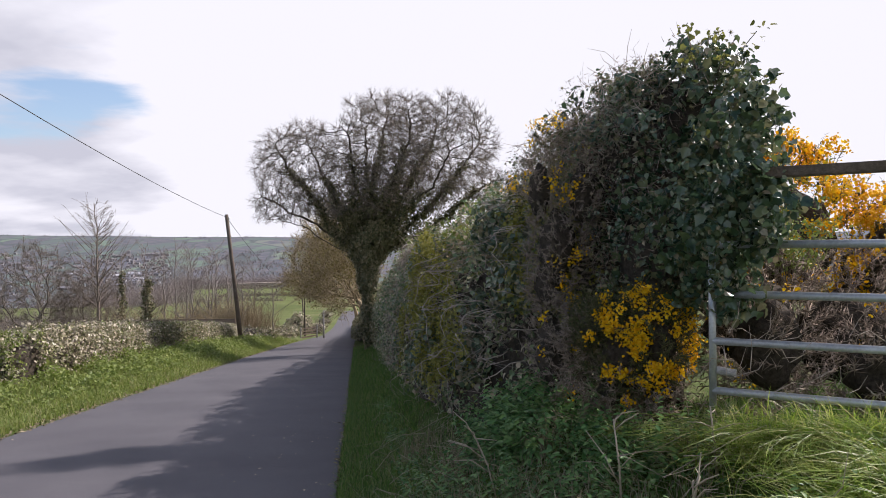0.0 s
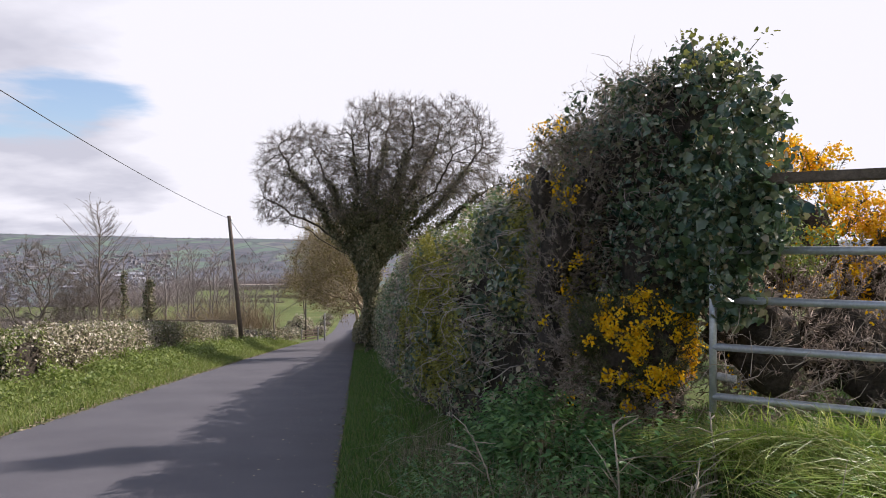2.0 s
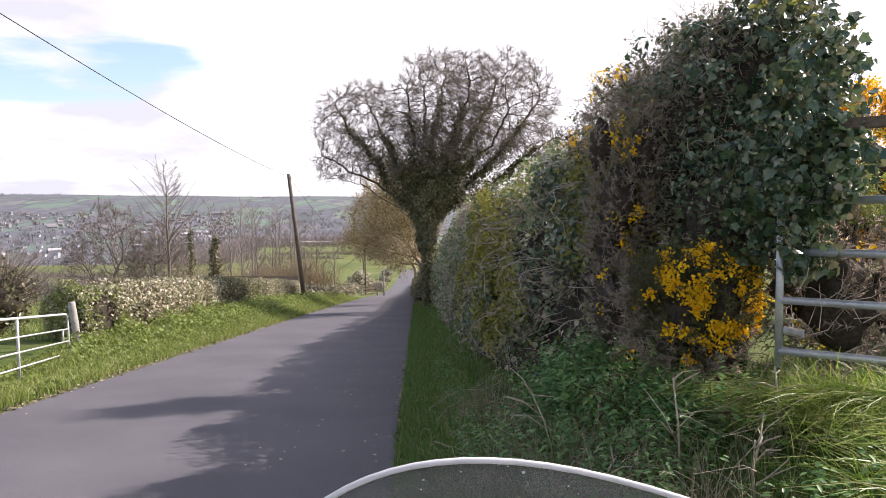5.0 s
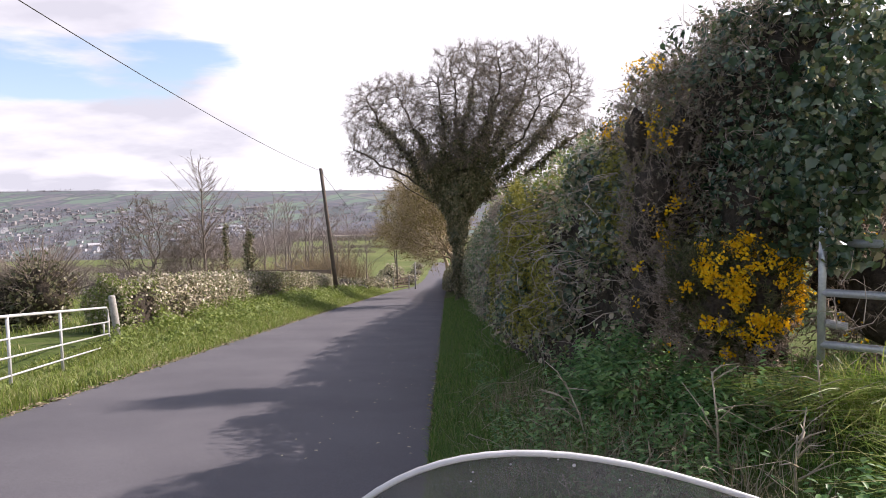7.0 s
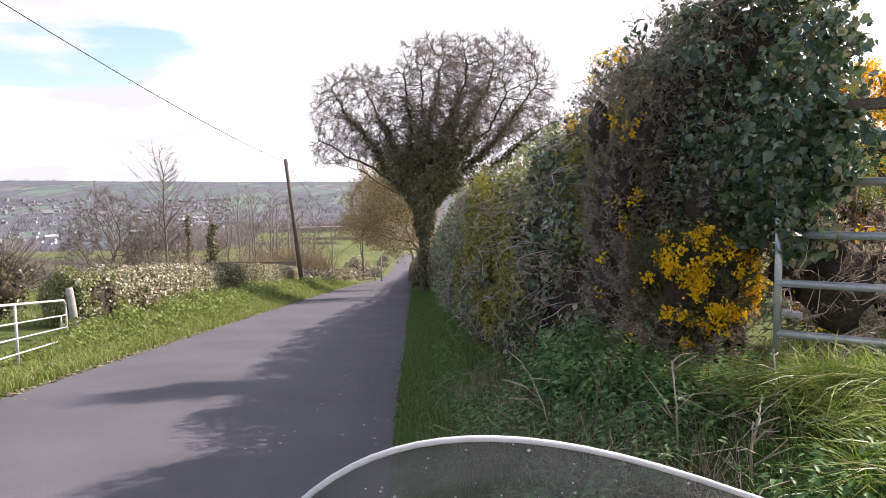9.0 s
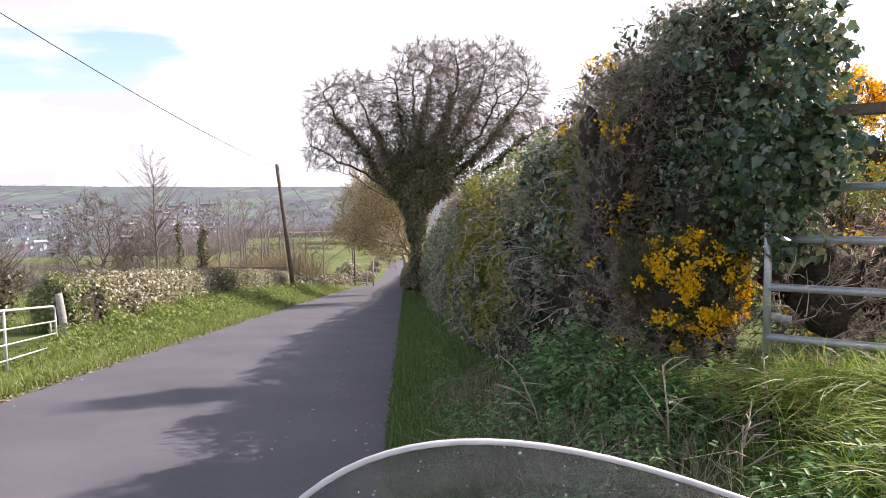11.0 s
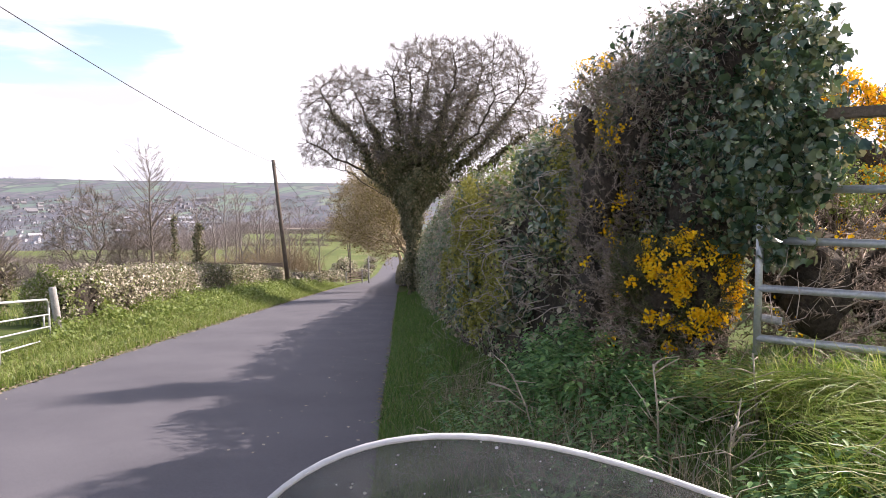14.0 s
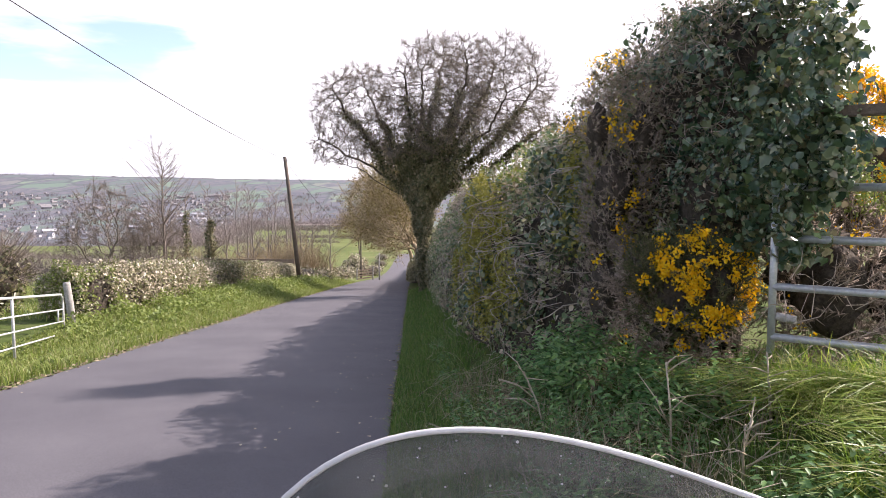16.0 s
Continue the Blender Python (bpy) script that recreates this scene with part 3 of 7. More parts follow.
def hedge_core(name, line, half, height, lump=0.15, seed=0.0, scale=0.86, square=3.0, step=0.22):
    """The body of packed twigs inside a hedge: a bumpy loft, coloured dark as its inner shade."""
    line = np.asarray(line, dtype=np.float64)
    seg = np.linalg.norm(np.diff(line[:, :2], axis=0), axis=1)
    cum = np.concatenate([[0], np.cumsum(seg)])
    s = np.arange(0, cum[-1] + step, step)
    x, y = np.interp(s, cum, line[:, 0]), np.interp(s, cum, line[:, 1])
    d = unit(np.stack([np.gradient(x), np.gradient(y), np.zeros(len(s))], 1))
    nrm = np.stack([d[:, 1], -d[:, 0], np.zeros(len(s))], 1)
    a = np.linspace(0, np.pi, 19)
    S, A = np.meshgrid(s, a, indexing="ij")
    ca, sa = np.cos(A), np.sin(A)
    r = (np.abs(ca) ** square + np.abs(sa) ** square) ** (-1 / square)
    hw = np.interp(s, cum, half)[:, None] if np.ndim(half) else half
    ht = np.interp(s, cum, height)[:, None] if np.ndim(height) else height
    k = scale * (1 + lump * (wobble(S, A * 1.2, 1.6, seed) + 0.6 * wobble(S, A * 2.5, 4.3, seed + 3)) + 0.06 * wobble(S, A * 3, 9.0, seed))
    ends = np.clip(np.minimum(S, cum[-1] - S) / 0.3, 0.05, 1) ** 0.5
    u, v = ca * r * hw * k * ends, sa * r * ht * (1 + 0.6 * (k - 1)) * ends
    px, py = x[:, None] + nrm[:, 0:1] * u, y[:, None] + nrm[:, 1:2] * u
    pz = ground_z(x, y)[:, None] + v - 0.08
    n, m = px.shape
    i = np.arange(n * m).reshape(n, m)
    q = np.stack([i[:-1, :-1], i[:-1, 1:], i[1:, 1:], i[1:, :-1]], axis=-1).reshape(-1, 4)
    return mesh_np(name, np.stack([px, py, pz], -1), quads=q)


def blob_samples(blobs, n, lump=0.18, low=-1.0):
    """Points on the outer skin of several ellipsoids (cx, cy, cz, rx, ry, rz)."""
    b = np.asarray(blobs, dtype=np.float64)
    area = (b[:, 3] * b[:, 4] + b[:, 4] * b[:, 5] + b[:, 3] * b[:, 5])
    pick = RNG.choice(len(b), size=n, p=area / area.sum())
    d = unit(RNG.normal(0, 1, (n, 3)))
    d[:, 2] = np.where(d[:, 2] < low, -d[:, 2], d[:, 2])
    k = 1 + lump * (wobble(d[:, 0] * 3 + pick, d[:, 1] * 3 + d[:, 2] * 2, 1.4, 1.0) + 0.6 * wobble(d[:, 0] * 7, d[:, 2] * 7 + pick, 1.3, 4.0))
    k = np.clip(k, 0.82, 1.16) * RNG.uniform(0.86, 1.04, n)
    pos = b[pick, 0:3] + d * b[pick, 3:6] * k[:, None]
    keep = np.ones(n, bool)
    for j in range(len(b)):
        inside = np.sum(((pos - b[j, 0:3]) / (b[j, 3:6] * 0.8)) ** 2, axis=1) < 1
        keep &= ~inside
    out = unit(d / b[pick, 3:6])
    return pos[keep], out[keep]


def blob_core(name, blobs, scale=0.8, lump=0.18):
    """Twig mass inside a bush, coloured dark as its inner shade: bumpy ellipsoids in one mesh."""
    bm = bmesh.new()
    for k, (cx, cy, cz, rx, ry, rz) in enumerate(blobs):
        made = bmesh.ops.create_icosphere(bm, subdivisions=3, radius=1.0)["verts"]
        for v in made:
            d = v.co.normalized()
            f = scale * (1 + lump * noise.noise(d * 2.1 + Vector((k, 0, 0))) + 0.1 * noise.noise(d * 6 + Vector((0, k, 0))))
            v.co = Vector((cx + d.x * rx * f, cy + d.y * ry * f, cz + d.z * rz * f))
    return bm


def grow_tree(base, trunk_h, blobs, n_attr, step, reach_far, kill, seed, lean=(0, 0), limbs=(), shell=2.4):
    """Branches that grow towards points filling the crown, from a trunk and, where given, its main limbs. Gives nodes and parents."""
    rng = np.random.default_rng(seed)
    b = np.asarray(blobs, dtype=np.float64)
    vol = (b[:, 3] * b[:, 4] * b[:, 5]) ** 0.75
    pick = rng.choice(len(b), size=n_attr, p=vol / vol.sum())
    d = unit(rng.normal(0, 1, (n_attr, 3))) * (rng.uniform(0.15, 1, n_attr) ** (1 / shell))[:, None]
    att = b[pick, 0:3] + d * b[pick, 3:6]
    nodes, parent = [np.array(base, dtype=float)], [-1]
    k = max(2, int(trunk_h / step))
    for i in range(k):
        p = nodes[-1] + np.array([lean[0] + rng.normal(0, 0.06), lean[1] + rng.normal(0, 0.06), 1.0]) * step
        nodes.append(p)
        parent.append(len(nodes) - 2)
    stem = len(nodes)
    for start, end, bow in limbs:              # height on the trunk, the limb's end, how far it sweeps out before it rises
        at = min(range(stem), key=lambda i: abs(nodes[i][2] - start))
        a, e = nodes[at], np.array(end, dtype=float)
        n = max(4, int(np.linalg.norm(e - a) / step))
        last, off = at, np.zeros(3)
        for i in range(1, n + 1):
            u = i / n
            off = off * 0.8 + rng.normal(0, 0.48, 3) * step * (1 - 0.4 * u)
            p = a + (e - a) * u + np.array([0, 0, -bow * 4 * u * (1 - u)]) + off
            nodes.append(p)
            parent.append(last)
            last = len(nodes) - 1
    N = np.array(nodes)
    par = list(parent)
    dist = np.full(n_attr, np.inf)
    near = np.zeros(n_attr, int)
    fresh = np.arange(len(N))
    alive = np.ones(n_attr, bool)
    a2 = np.sum(att ** 2, axis=1)
    for it in range(160):
        f = N[fresh]
        dd = a2[:, None] + np.sum(f ** 2, axis=1)[None, :] - 2 * att @ f.T
        j = dd.argmin(1)
        m = np.sqrt(np.maximum(dd[np.arange(n_attr), j], 0))
        upd = m < dist
        dist[upd], near[upd] = m[upd], fresh[j[upd]]
        alive &= dist > kill
        act = alive & (dist < reach_far)
        if not act.any():
            if not alive.any():
                break
            reach_far *= 1.6
            fresh = np.arange(1)
            continue
        ids = np.unique(near[act])
        dirs = np.zeros((len(N), 3))
        np.add.at(dirs, near[act], unit(att[act] - N[near[act]]))
        g = unit(dirs[ids] + rng.normal(0, 0.18, (len(ids), 3)) * np.linalg.norm(dirs[ids], axis=1, keepdims=True))
        newp = N[ids] + g * step
        fresh = np.arange(len(N), len(N) + len(ids))
        N = np.concatenate([N, newp])
        par += list(ids)
        if len(N) > 26000:
            break
    par = np.array(par)
    kids = np.zeros(len(N), int)
    np.add.at(kids, par[1:], 1)
    for it in range(2):                        # ease the kinks
        ahead = np.zeros_like(N)
        np.add.at(ahead, par[1:], N[1:])
        mid = (kids > 0) & (np.arange(len(N)) > 0)
        ahead[mid] /= kids[mid][:, None]
        N = np.where(mid[:, None], 0.4 * N + 0.3 * N[par] + 0.3 * ahead, N)
    return N, par, kids


def radii(par, kids, tip, power=2.3):
    acc = np.where(kids == 0, tip ** power, 0.0)
    for i in range(len(par) - 1, 0, -1):
        acc[par[i]] += acc[i]
    return acc ** (1 / power)


def tree_meshes(name, N, par, kids, tip, twig_len, twig_n, twig_r, power=2.3, min_r=0.0, seed=1, spread=0.75):
    """Limb tubes, and a spray of thin twigs at the branch ends."""
    rng = np.random.default_rng(seed)
    r = radii(par, kids, tip, power)
    i = np.arange(1, len(N))
    seg = np.concatenate([N[par[i]], np.minimum(r[par[i]], r[i] * 1.5)[:, None], N[i], r[i][:, None]], 1)
    big = r[i] > 0.035
    vb, qb = tubes(seg[big], 8) if big.any() else (np.zeros((0, 3)), np.zeros((0, 4), int))
    vs, qs = tubes(seg[~big], 4)
    limbs = mesh_np(name + "_limbs", np.concatenate([vb, vs]), quads=np.concatenate([qb, qs + len(vb)]))
    ends = np.where((kids == 0) | ((r < tip * 2.2) & (rng.random(len(N)) < 0.5)))[0]
    ends = ends[ends > 0]
    e = np.repeat(ends, twig_n)
    way = unit(N[e] - N[par[e]])
    d1 = unit(way + rng.normal(0, spread * 0.6, (len(e), 3)) + np.array([0, 0, 0.1]))
    L = twig_len * rng.uniform(0.5, 1.2, len(e))[:, None]
    a = N[e]
    m = a + d1 * L * 0.5
    d2 = unit(d1 + rng.normal(0, 0.35, (len(e), 3)))
    z = m + d2 * L * 0.5
    d3 = unit(d1 + rng.normal(0, spread, (len(e), 3)))
    z2 = m + d3 * L * 0.45
    rr = np.full((len(e), 1), twig_r)
    segs = np.concatenate([np.concatenate([a, rr, m, rr * 0.75], 1), np.concatenate([m, rr * 0.75, z, rr * 0.35], 1), np.concatenate([m, rr * 0.7, z2, rr * 0.3], 1)])
    vt, qt = tubes(segs, 3)
    return limbs, mesh_np(name + "_twigs", vt, quads=qt), r


# ---- roadside tree: tall, bare, with ivy up its trunk and limbs ----


def build_big_tree():
    bx, by = -0.85, 33.0
    bz = float(ground_z(bx, by))
    t = thing("ivy_clad_tree", "tall bare roadside tree with thick ivy on trunk and limbs", "tree", at=(bx, by, bz))
    # the crown: a lower dome over the lane, two higher ones over the hedge, low boughs on both sides
    blobs = [(-3.75, 33, 5.15, 2.4, 2.5, 2.25), (-0.15, 33, 6.1, 2.35, 3.0, 2.6), (2.65, 33.3, 6.05, 2.65, 2.8, 2.55), (1.25, 33.1, 6.9, 1.5, 2.2, 1.75),
             (-4.7, 32.5, 3.4, 1.6, 1.5, 0.85), (4.5, 34, 4.3, 1.9, 1.8, 0.9), (-1.6, 33, 4.2, 2.6, 2.4, 1.6), (1.2, 33, 4.4, 2.6, 2.2, 1.5)]
    rel = [(c[0] - bx, c[1] - by, c[2] - bz, *c[3:]) for c in blobs]
    ends = [(1.0, -4.9, -0.3, 6.0, 0.55), (1.3, -3.7, 0.6, 6.5, 0.5), (1.7, -1.9, -0.4, 6.7, 0.2), (2.0, -0.1, 0.5, 7.6, 0.1), (2.3, -1.0, 1.2, 7.2, 0.1),
            (1.9, 1.2, -0.5, 7.2, 0.3), (1.5, 2.3, 0.3, 7.0, 0.5), (1.1, 4.4, 0.2, 6.2, 0.6), (0.8, 5.2, 0.8, 4.5, 0.2), (1.1, -5.6, -0.6, 3.7, 0.0), (0.7, -4.9, 0.4, 2.8, -0.1),
            (1.8, 1.0, 2.4, 6.6, 0.4), (1.5, 3.0, -1.8, 5.8, 0.5)]
    limbs = [(h - bz, (x - bx, y, z - bz), bow) for h, x, y, z, bow in ends]
    N, par, kids = grow_tree((0, 0, -0.2), 5.6, rel, 9200, 0.19, 1.5, 0.25, 5, lean=(-0.03, 0), limbs=limbs, shell=2.7)
    wood, twigs, r = tree_meshes("tree", N, par, kids, 0.0075, 0.46, 9, 0.0052, power=2.3, seed=3, spread=0.8)
    part("trunk", wood, M_BARK, t, smooth=True)
    part("crown", twigs, M_TWIG, t, "fine bare grey-brown twigs")
    # ivy round the thick wood, thinning towards the limbs' ends
    k = np.where((r > 0.05) & (N[:, 2] < 10.6))[0]
    zn = N[k][:, 2]
    w = (r[k] + 0.03) * np.interp(zn, [2, 5, 8, 10.6], [1.6, 1.5, 1.0, 0.7])
    pick = RNG.choice(k, size=50000, p=w / w.sum())
    d = unit(RNG.normal(0, 1, (len(pick), 3)))
    zz = N[pick][:, 2]
    rad = np.interp(zz, [0, 3, 5.5, 8, 10.6], [0.16, 0.26, 0.42, 0.30, 0.2]) * (1 + 0.6 * wobble(N[pick][:, 0] * 2.4, zz * 2.4, 1.0, 3))
    pos = N[pick] + d * (r[pick] * 0.8 + rad * RNG.uniform(0.05, 1.0, len(pick)) ** 0.7)[:, None] + RNG.normal(0, 0.04, (len(pick), 3))
    # the thick ivy collar where the limbs part
    n = 30000
    zc = RNG.uniform(2.6, 7.4, n)
    ang = RNG.uniform(0, 2 * np.pi, n)
    wide = np.interp(zc, [2.6, 3.6, 4.4, 5.4, 6.4, 7.4], [0.35, 0.55, 0.9, 1.4, 1.9, 2.4])
    lump = 1 + 0.24 * wobble(ang * 2.2, zc * 1.7, 1.0, 2) + 0.2 * wobble(ang * 5, zc * 4, 1.0, 7)
    rr = wide * lump * RNG.uniform(0.3, 1.0, n) ** 0.5
    hole = wobble(ang * 3.0 + rr, zc * 2.2 + rr * 2, 1.2, 5) + 0.6 * wobble(ang * 8, zc * 6 + rr * 4, 1.1, 8)
    keep = (RNG.random(n) < np.interp(zc, [5.0, 6.4, 7.4], [1.0, 0.6, 0.2])) & (hole > np.interp(zc, [3.5, 5.5, 7.4], [-0.9, -0.3, 0.2]))
    cone = np.stack([np.cos(ang) * rr - 0.1 + np.interp(zc, [4.0, 7.0], [0.0, 0.35]), np.sin(ang) * rr * 0.75, zc], 1)[keep]
    pos = np.concatenate([pos, cone])
    d = np.concatenate([d, unit(np.stack([np.cos(ang), np.sin(ang), -0.2 + 0 * ang], 1))[keep]])
    part("ivy", leaf_mesh("tree_ivy", DIAMOND, pos, d, 0.115, droop=0.7), M_TREE_IVY, t, "dense dark ivy leaves")
    return t


build_big_tree()


def build_bare_tree(name, label, base, height, spread, n_attr, seed, trunk=0.3, tip=0.012, twig=0.7, twigs=3, mat=None, ivy=0, leaves=None, group="", shape=1.0, thick=0.011, shift=0.0):
    x, y = base
    z = float(ground_z(x, y))
    t = thing(name, label, "tree", group, at=(x, y, z))
    h0 = height * trunk
    ch = height - h0
    blobs = [(shift * 1.9, spread * 0.3, h0 + ch * 0.2, spread * 0.55, spread * 0.6, ch * 0.16)] if shift else []
    blobs += [(shift, 0, h0 + ch * 0.35, spread, spread, ch * 0.38), (shift * 0.8, 0, h0 + ch * 0.65, spread * 0.62 * shape, spread * 0.62 * shape, ch * 0.36)]
    N, par, kids = grow_tree((0, 0, -0.15), h0, blobs, n_attr, height * 0.035, height * 0.35, height * 0.05, seed)
    limbs, tw, r = tree_meshes(name, N, par, kids, tip, twig, twigs, thick, power=2.2, seed=seed)
    part("trunk", limbs, mat or M_TWIG, t, smooth=True)
    part("crown", tw, mat or M_TWIG, t)
    if ivy:
        k = np.where((r > np.quantile(r, 0.75)) & (N[:, 2] < height * 0.75))[0]
        p = RNG.choice(k, size=ivy)
        d = unit(RNG.normal(0, 1, (ivy, 3)))
        pos = N[p] + d * (0.1 + height * 0.05 * RNG.uniform(0, 1, ivy))[:, None]
        part("ivy", leaf_mesh("ivy", DIAMOND, pos, d, 0.2, droop=0.7), M_TREE_IVY, t, "dark ivy on the trunk")
    if leaves:
        n, size, lm = leaves
        p = RNG.integers(len(N) // 4, len(N), n)
        d = unit(RNG.normal(0, 1, (n, 3)))
        pos = N[p] + d * (twig * RNG.uniform(0.1, 1.0, n))[:, None]
        part("foliage", leaf_mesh("leaves", DIAMOND, pos, d, size, droop=0.3), lm, t, "sparse young leaves")
    return t


M_PALE_TWIG = material("pale_twig", [(0.20, 0.17, 0.155), (0.30, 0.26, 0.235)], 0.85, 1.0, fine=(30, 0.3), spec=0.2)
# overhanging trees farther down on the same side, coming into leaf
for i, (x, y, h, w, shift) in enumerate([(-1.4, 43, 8.2, 2.6, -1.3), (-1.6, 52, 10.4, 3.6, -2.5), (-2.4, 64, 12.0, 4.3, -3.0), (-3.4, 80, 13.0, 4.6, -2.6), (-4.6, 102, 13.5, 4.6, -2.0)]):
    build_bare_tree("hedgerow_tree", "roadside tree coming into olive-brown leaf", (x, y), h, w, 700, 20 + i, trunk=0.25, tip=0.016, twig=1.0, twigs=6, mat=M_TAWNY, leaves=(6400, 0.12, M_OLIVE_LEAF), shape=1.35, group="overhanging roadside trees", thick=0.011, shift=shift)

# bare trees beyond the left hedge
def build_spire_tree(label, x, y, height, spread, n_side, seed, mat, ivy=0, lean=0.0):
    """A straight-stemmed young tree: one leader with short upswept side branches, forking into twigs."""
    rng = np.random.default_rng(seed)
    z = float(ground_z(x, y))
    t = thing("bare_tree", label, "tree", "bare trees beyond the hedge", at=(x, y, z))
    k = np.linspace(0, 1, 12)
    mid = np.stack([lean * height * k + rng.normal(0, 0.012 * height, 12) * k, rng.normal(0, 0.01 * height, 12) * k, -0.2 + (height + 0.2) * k], 1)
    part("trunk", tube_path([tuple(p) for p in mid], list(0.011 * height * (1 - k) + 0.012), 8), mat, t, smooth=True)
    u = rng.uniform(0.22, 0.98, n_side) ** 0.9
    p = np.stack([np.interp(u, k, mid[:, i]) for i in range(3)], 1)
    a = rng.uniform(0, 6.28, n_side)
    reach = spread * (0.3 + 0.7 * np.sin(np.pi * u ** 0.8)) * rng.uniform(0.5, 1.25, n_side)
    d = np.stack([np.cos(a), np.sin(a), rng.uniform(0.5, 1.3, n_side)], 1)
    q = p + d * reach[:, None] * 0.55
    e = q + (d + rng.normal(0, 0.25, (n_side, 3)) + np.array([0, 0, 0.35])) * reach[:, None] * 0.45
    r = (0.0032 * height * (1 - u) + 0.01)[:, None]
    rows = [np.concatenate([p, r, q, r * 0.7], 1), np.concatenate([q, r * 0.7, e, r * 0.3], 1)]
    for w, m in ((q, 4), (e, 5)):
        j = np.repeat(np.arange(n_side), m)
        b = w[j] + (p[j] - w[j]) * rng.uniform(0, 0.45, (len(j), 1))
        f = b + unit(d[j] + rng.normal(0, 0.6, (len(j), 3))) * rng.uniform(0.15, 0.5, (len(j), 1)) * (0.35 + 0.25 * spread)
        rows.append(np.concatenate([b, np.full((len(j), 1), 0.0095), f, np.full((len(j), 1), 0.0045)], 1))
    v, fc = tubes(np.concatenate(rows), 4)
    part("crown", mesh_np("crown", v, quads=fc), mat, t)
    if ivy:
        g = rng.uniform(0.05, 0.85, ivy)
        c = np.stack([np.interp(g, k, mid[:, i]) for i in range(3)], 1)
        o = unit(rng.normal(0, 1, (ivy, 3)))
        c = c + o * (0.10 + 0.55 * spread * rng.random(ivy) * (1.05 - g) * (0.55 + 0.45 * np.sin(g * 23 + 9 * o[:, 0])))[:, None]
        part("ivy", leaf_mesh("ivy", DIAMOND, c, o, 0.16, droop=0.7), M_TREE_IVY, t, "dark ivy on the trunk")


build_spire_tree("tall bare ash tree with a straight leader behind the hedge", -21.0, 53, 10.5, 2.3, 100, 57, M_TWIG)
build_bare_tree("bare_tree", "spreading bare tree behind the hedge", (-25.0, 52), 7.8, 3.4, 900, 51, trunk=0.15, tip=0.012, twig=0.7, twigs=6, mat=M_TWIG, group="bare trees beyond the hedge", thick=0.011)
build_bare_tree("bare_tree", "dense brown bare tree beside the ash", (-22.6, 55), 6.6, 2.6, 600, 52, trunk=0.12, tip=0.012, twig=0.7, twigs=6, mat=M_TWIG, group="bare trees beyond the hedge", thick=0.011)
for i, (x, y, h, w, n, iv, lab) in enumerate([(-18.6, 51, 6.3, 1.2, 30, 1000, "slim ivy-covered tree behind the hedge"), (-16.2, 49, 5.4, 2.0, 26, 3800, "bushy ivy-covered tree behind the hedge"),
        (-17.2, 56, 7.2, 1.7, 34, 0, "grey bare tree behind the hedge"), (-15.0, 54, 6.6, 1.2, 30, 0, "pale-stemmed bare sapling behind the hedge"), (-14.3, 53, 5.8, 1.0, 26, 0, "pale-stemmed bare sapling behind the hedge"),
        (-13.6, 55, 6.9, 1.2, 30, 0, "pale-stemmed bare sapling behind the hedge"), (-12.9, 53, 6.0, 1.0, 26, 0, "pale-stemmed bare sapling behind the hedge"), (-12.2, 55, 6.4, 1.1, 28, 0, "pale-stemmed bare sapling behind the hedge"),
        (-10.9, 54, 5.4, 1.3, 26, 0, "thin bare sapling by the pole"), (-9.3, 58, 5.0, 1.9, 26, 0, "small pale bare tree at the field edge"),
        (-20.0, 60, 8.2, 1.9, 44, 0, "grey bare tree behind the hedge"), (-18.4, 63, 8.4, 2.0, 44, 0, "grey bare tree behind the hedge"), (-16.6, 61, 8.0, 1.8, 44, 0, "pale-stemmed bare tree behind the hedge"),
        (-15.2, 64, 8.2, 1.9, 44, 0, "pale-stemmed bare tree behind the hedge"), (-13.4, 62, 7.4, 1.7, 44, 0, "pale-stemmed bare tree behind the hedge"), (-11.9, 64, 6.8, 1.9, 40, 0, "pale-stemmed bare tree behind the hedge")]):
    build_spire_tree(lab, x, y, h, w, n, 60 + i, M_TWIG if i < 2 else M_PALE_TWIG, iv)

# tree in the field out of view, whose shadow reaches across the road
build_bare_tree("field_tree", "ivy-covered tree standing in the field beyond the gate", (14.8, 16.4), 15.7, 1.5, 300, 90, trunk=0.3, ivy=9000, twig=0.5, leaves=(14000, 0.24, M_TREE_IVY))

# ---- left side: trimmed hedge, verge, gate, pole ----
LEFT_LINE = [(-9.3, 17.1), (-8.95, 17.6), (-8.9, 19.5), (-9.2, 25), (-9.7, 33), (-9.6, 39), (-9.9, 46)]
LEFT_H = [1.1, 1.2, 1.2, 1.18, 1.12, 1.08, 0.9]


M_SPRIG = material("fresh_sprig", [(0.20, 0.20, 0.035), (0.30, 0.28, 0.055), (0.40, 0.36, 0.09)], 0.5, island=True, translucent=0.4, spec=0.35)


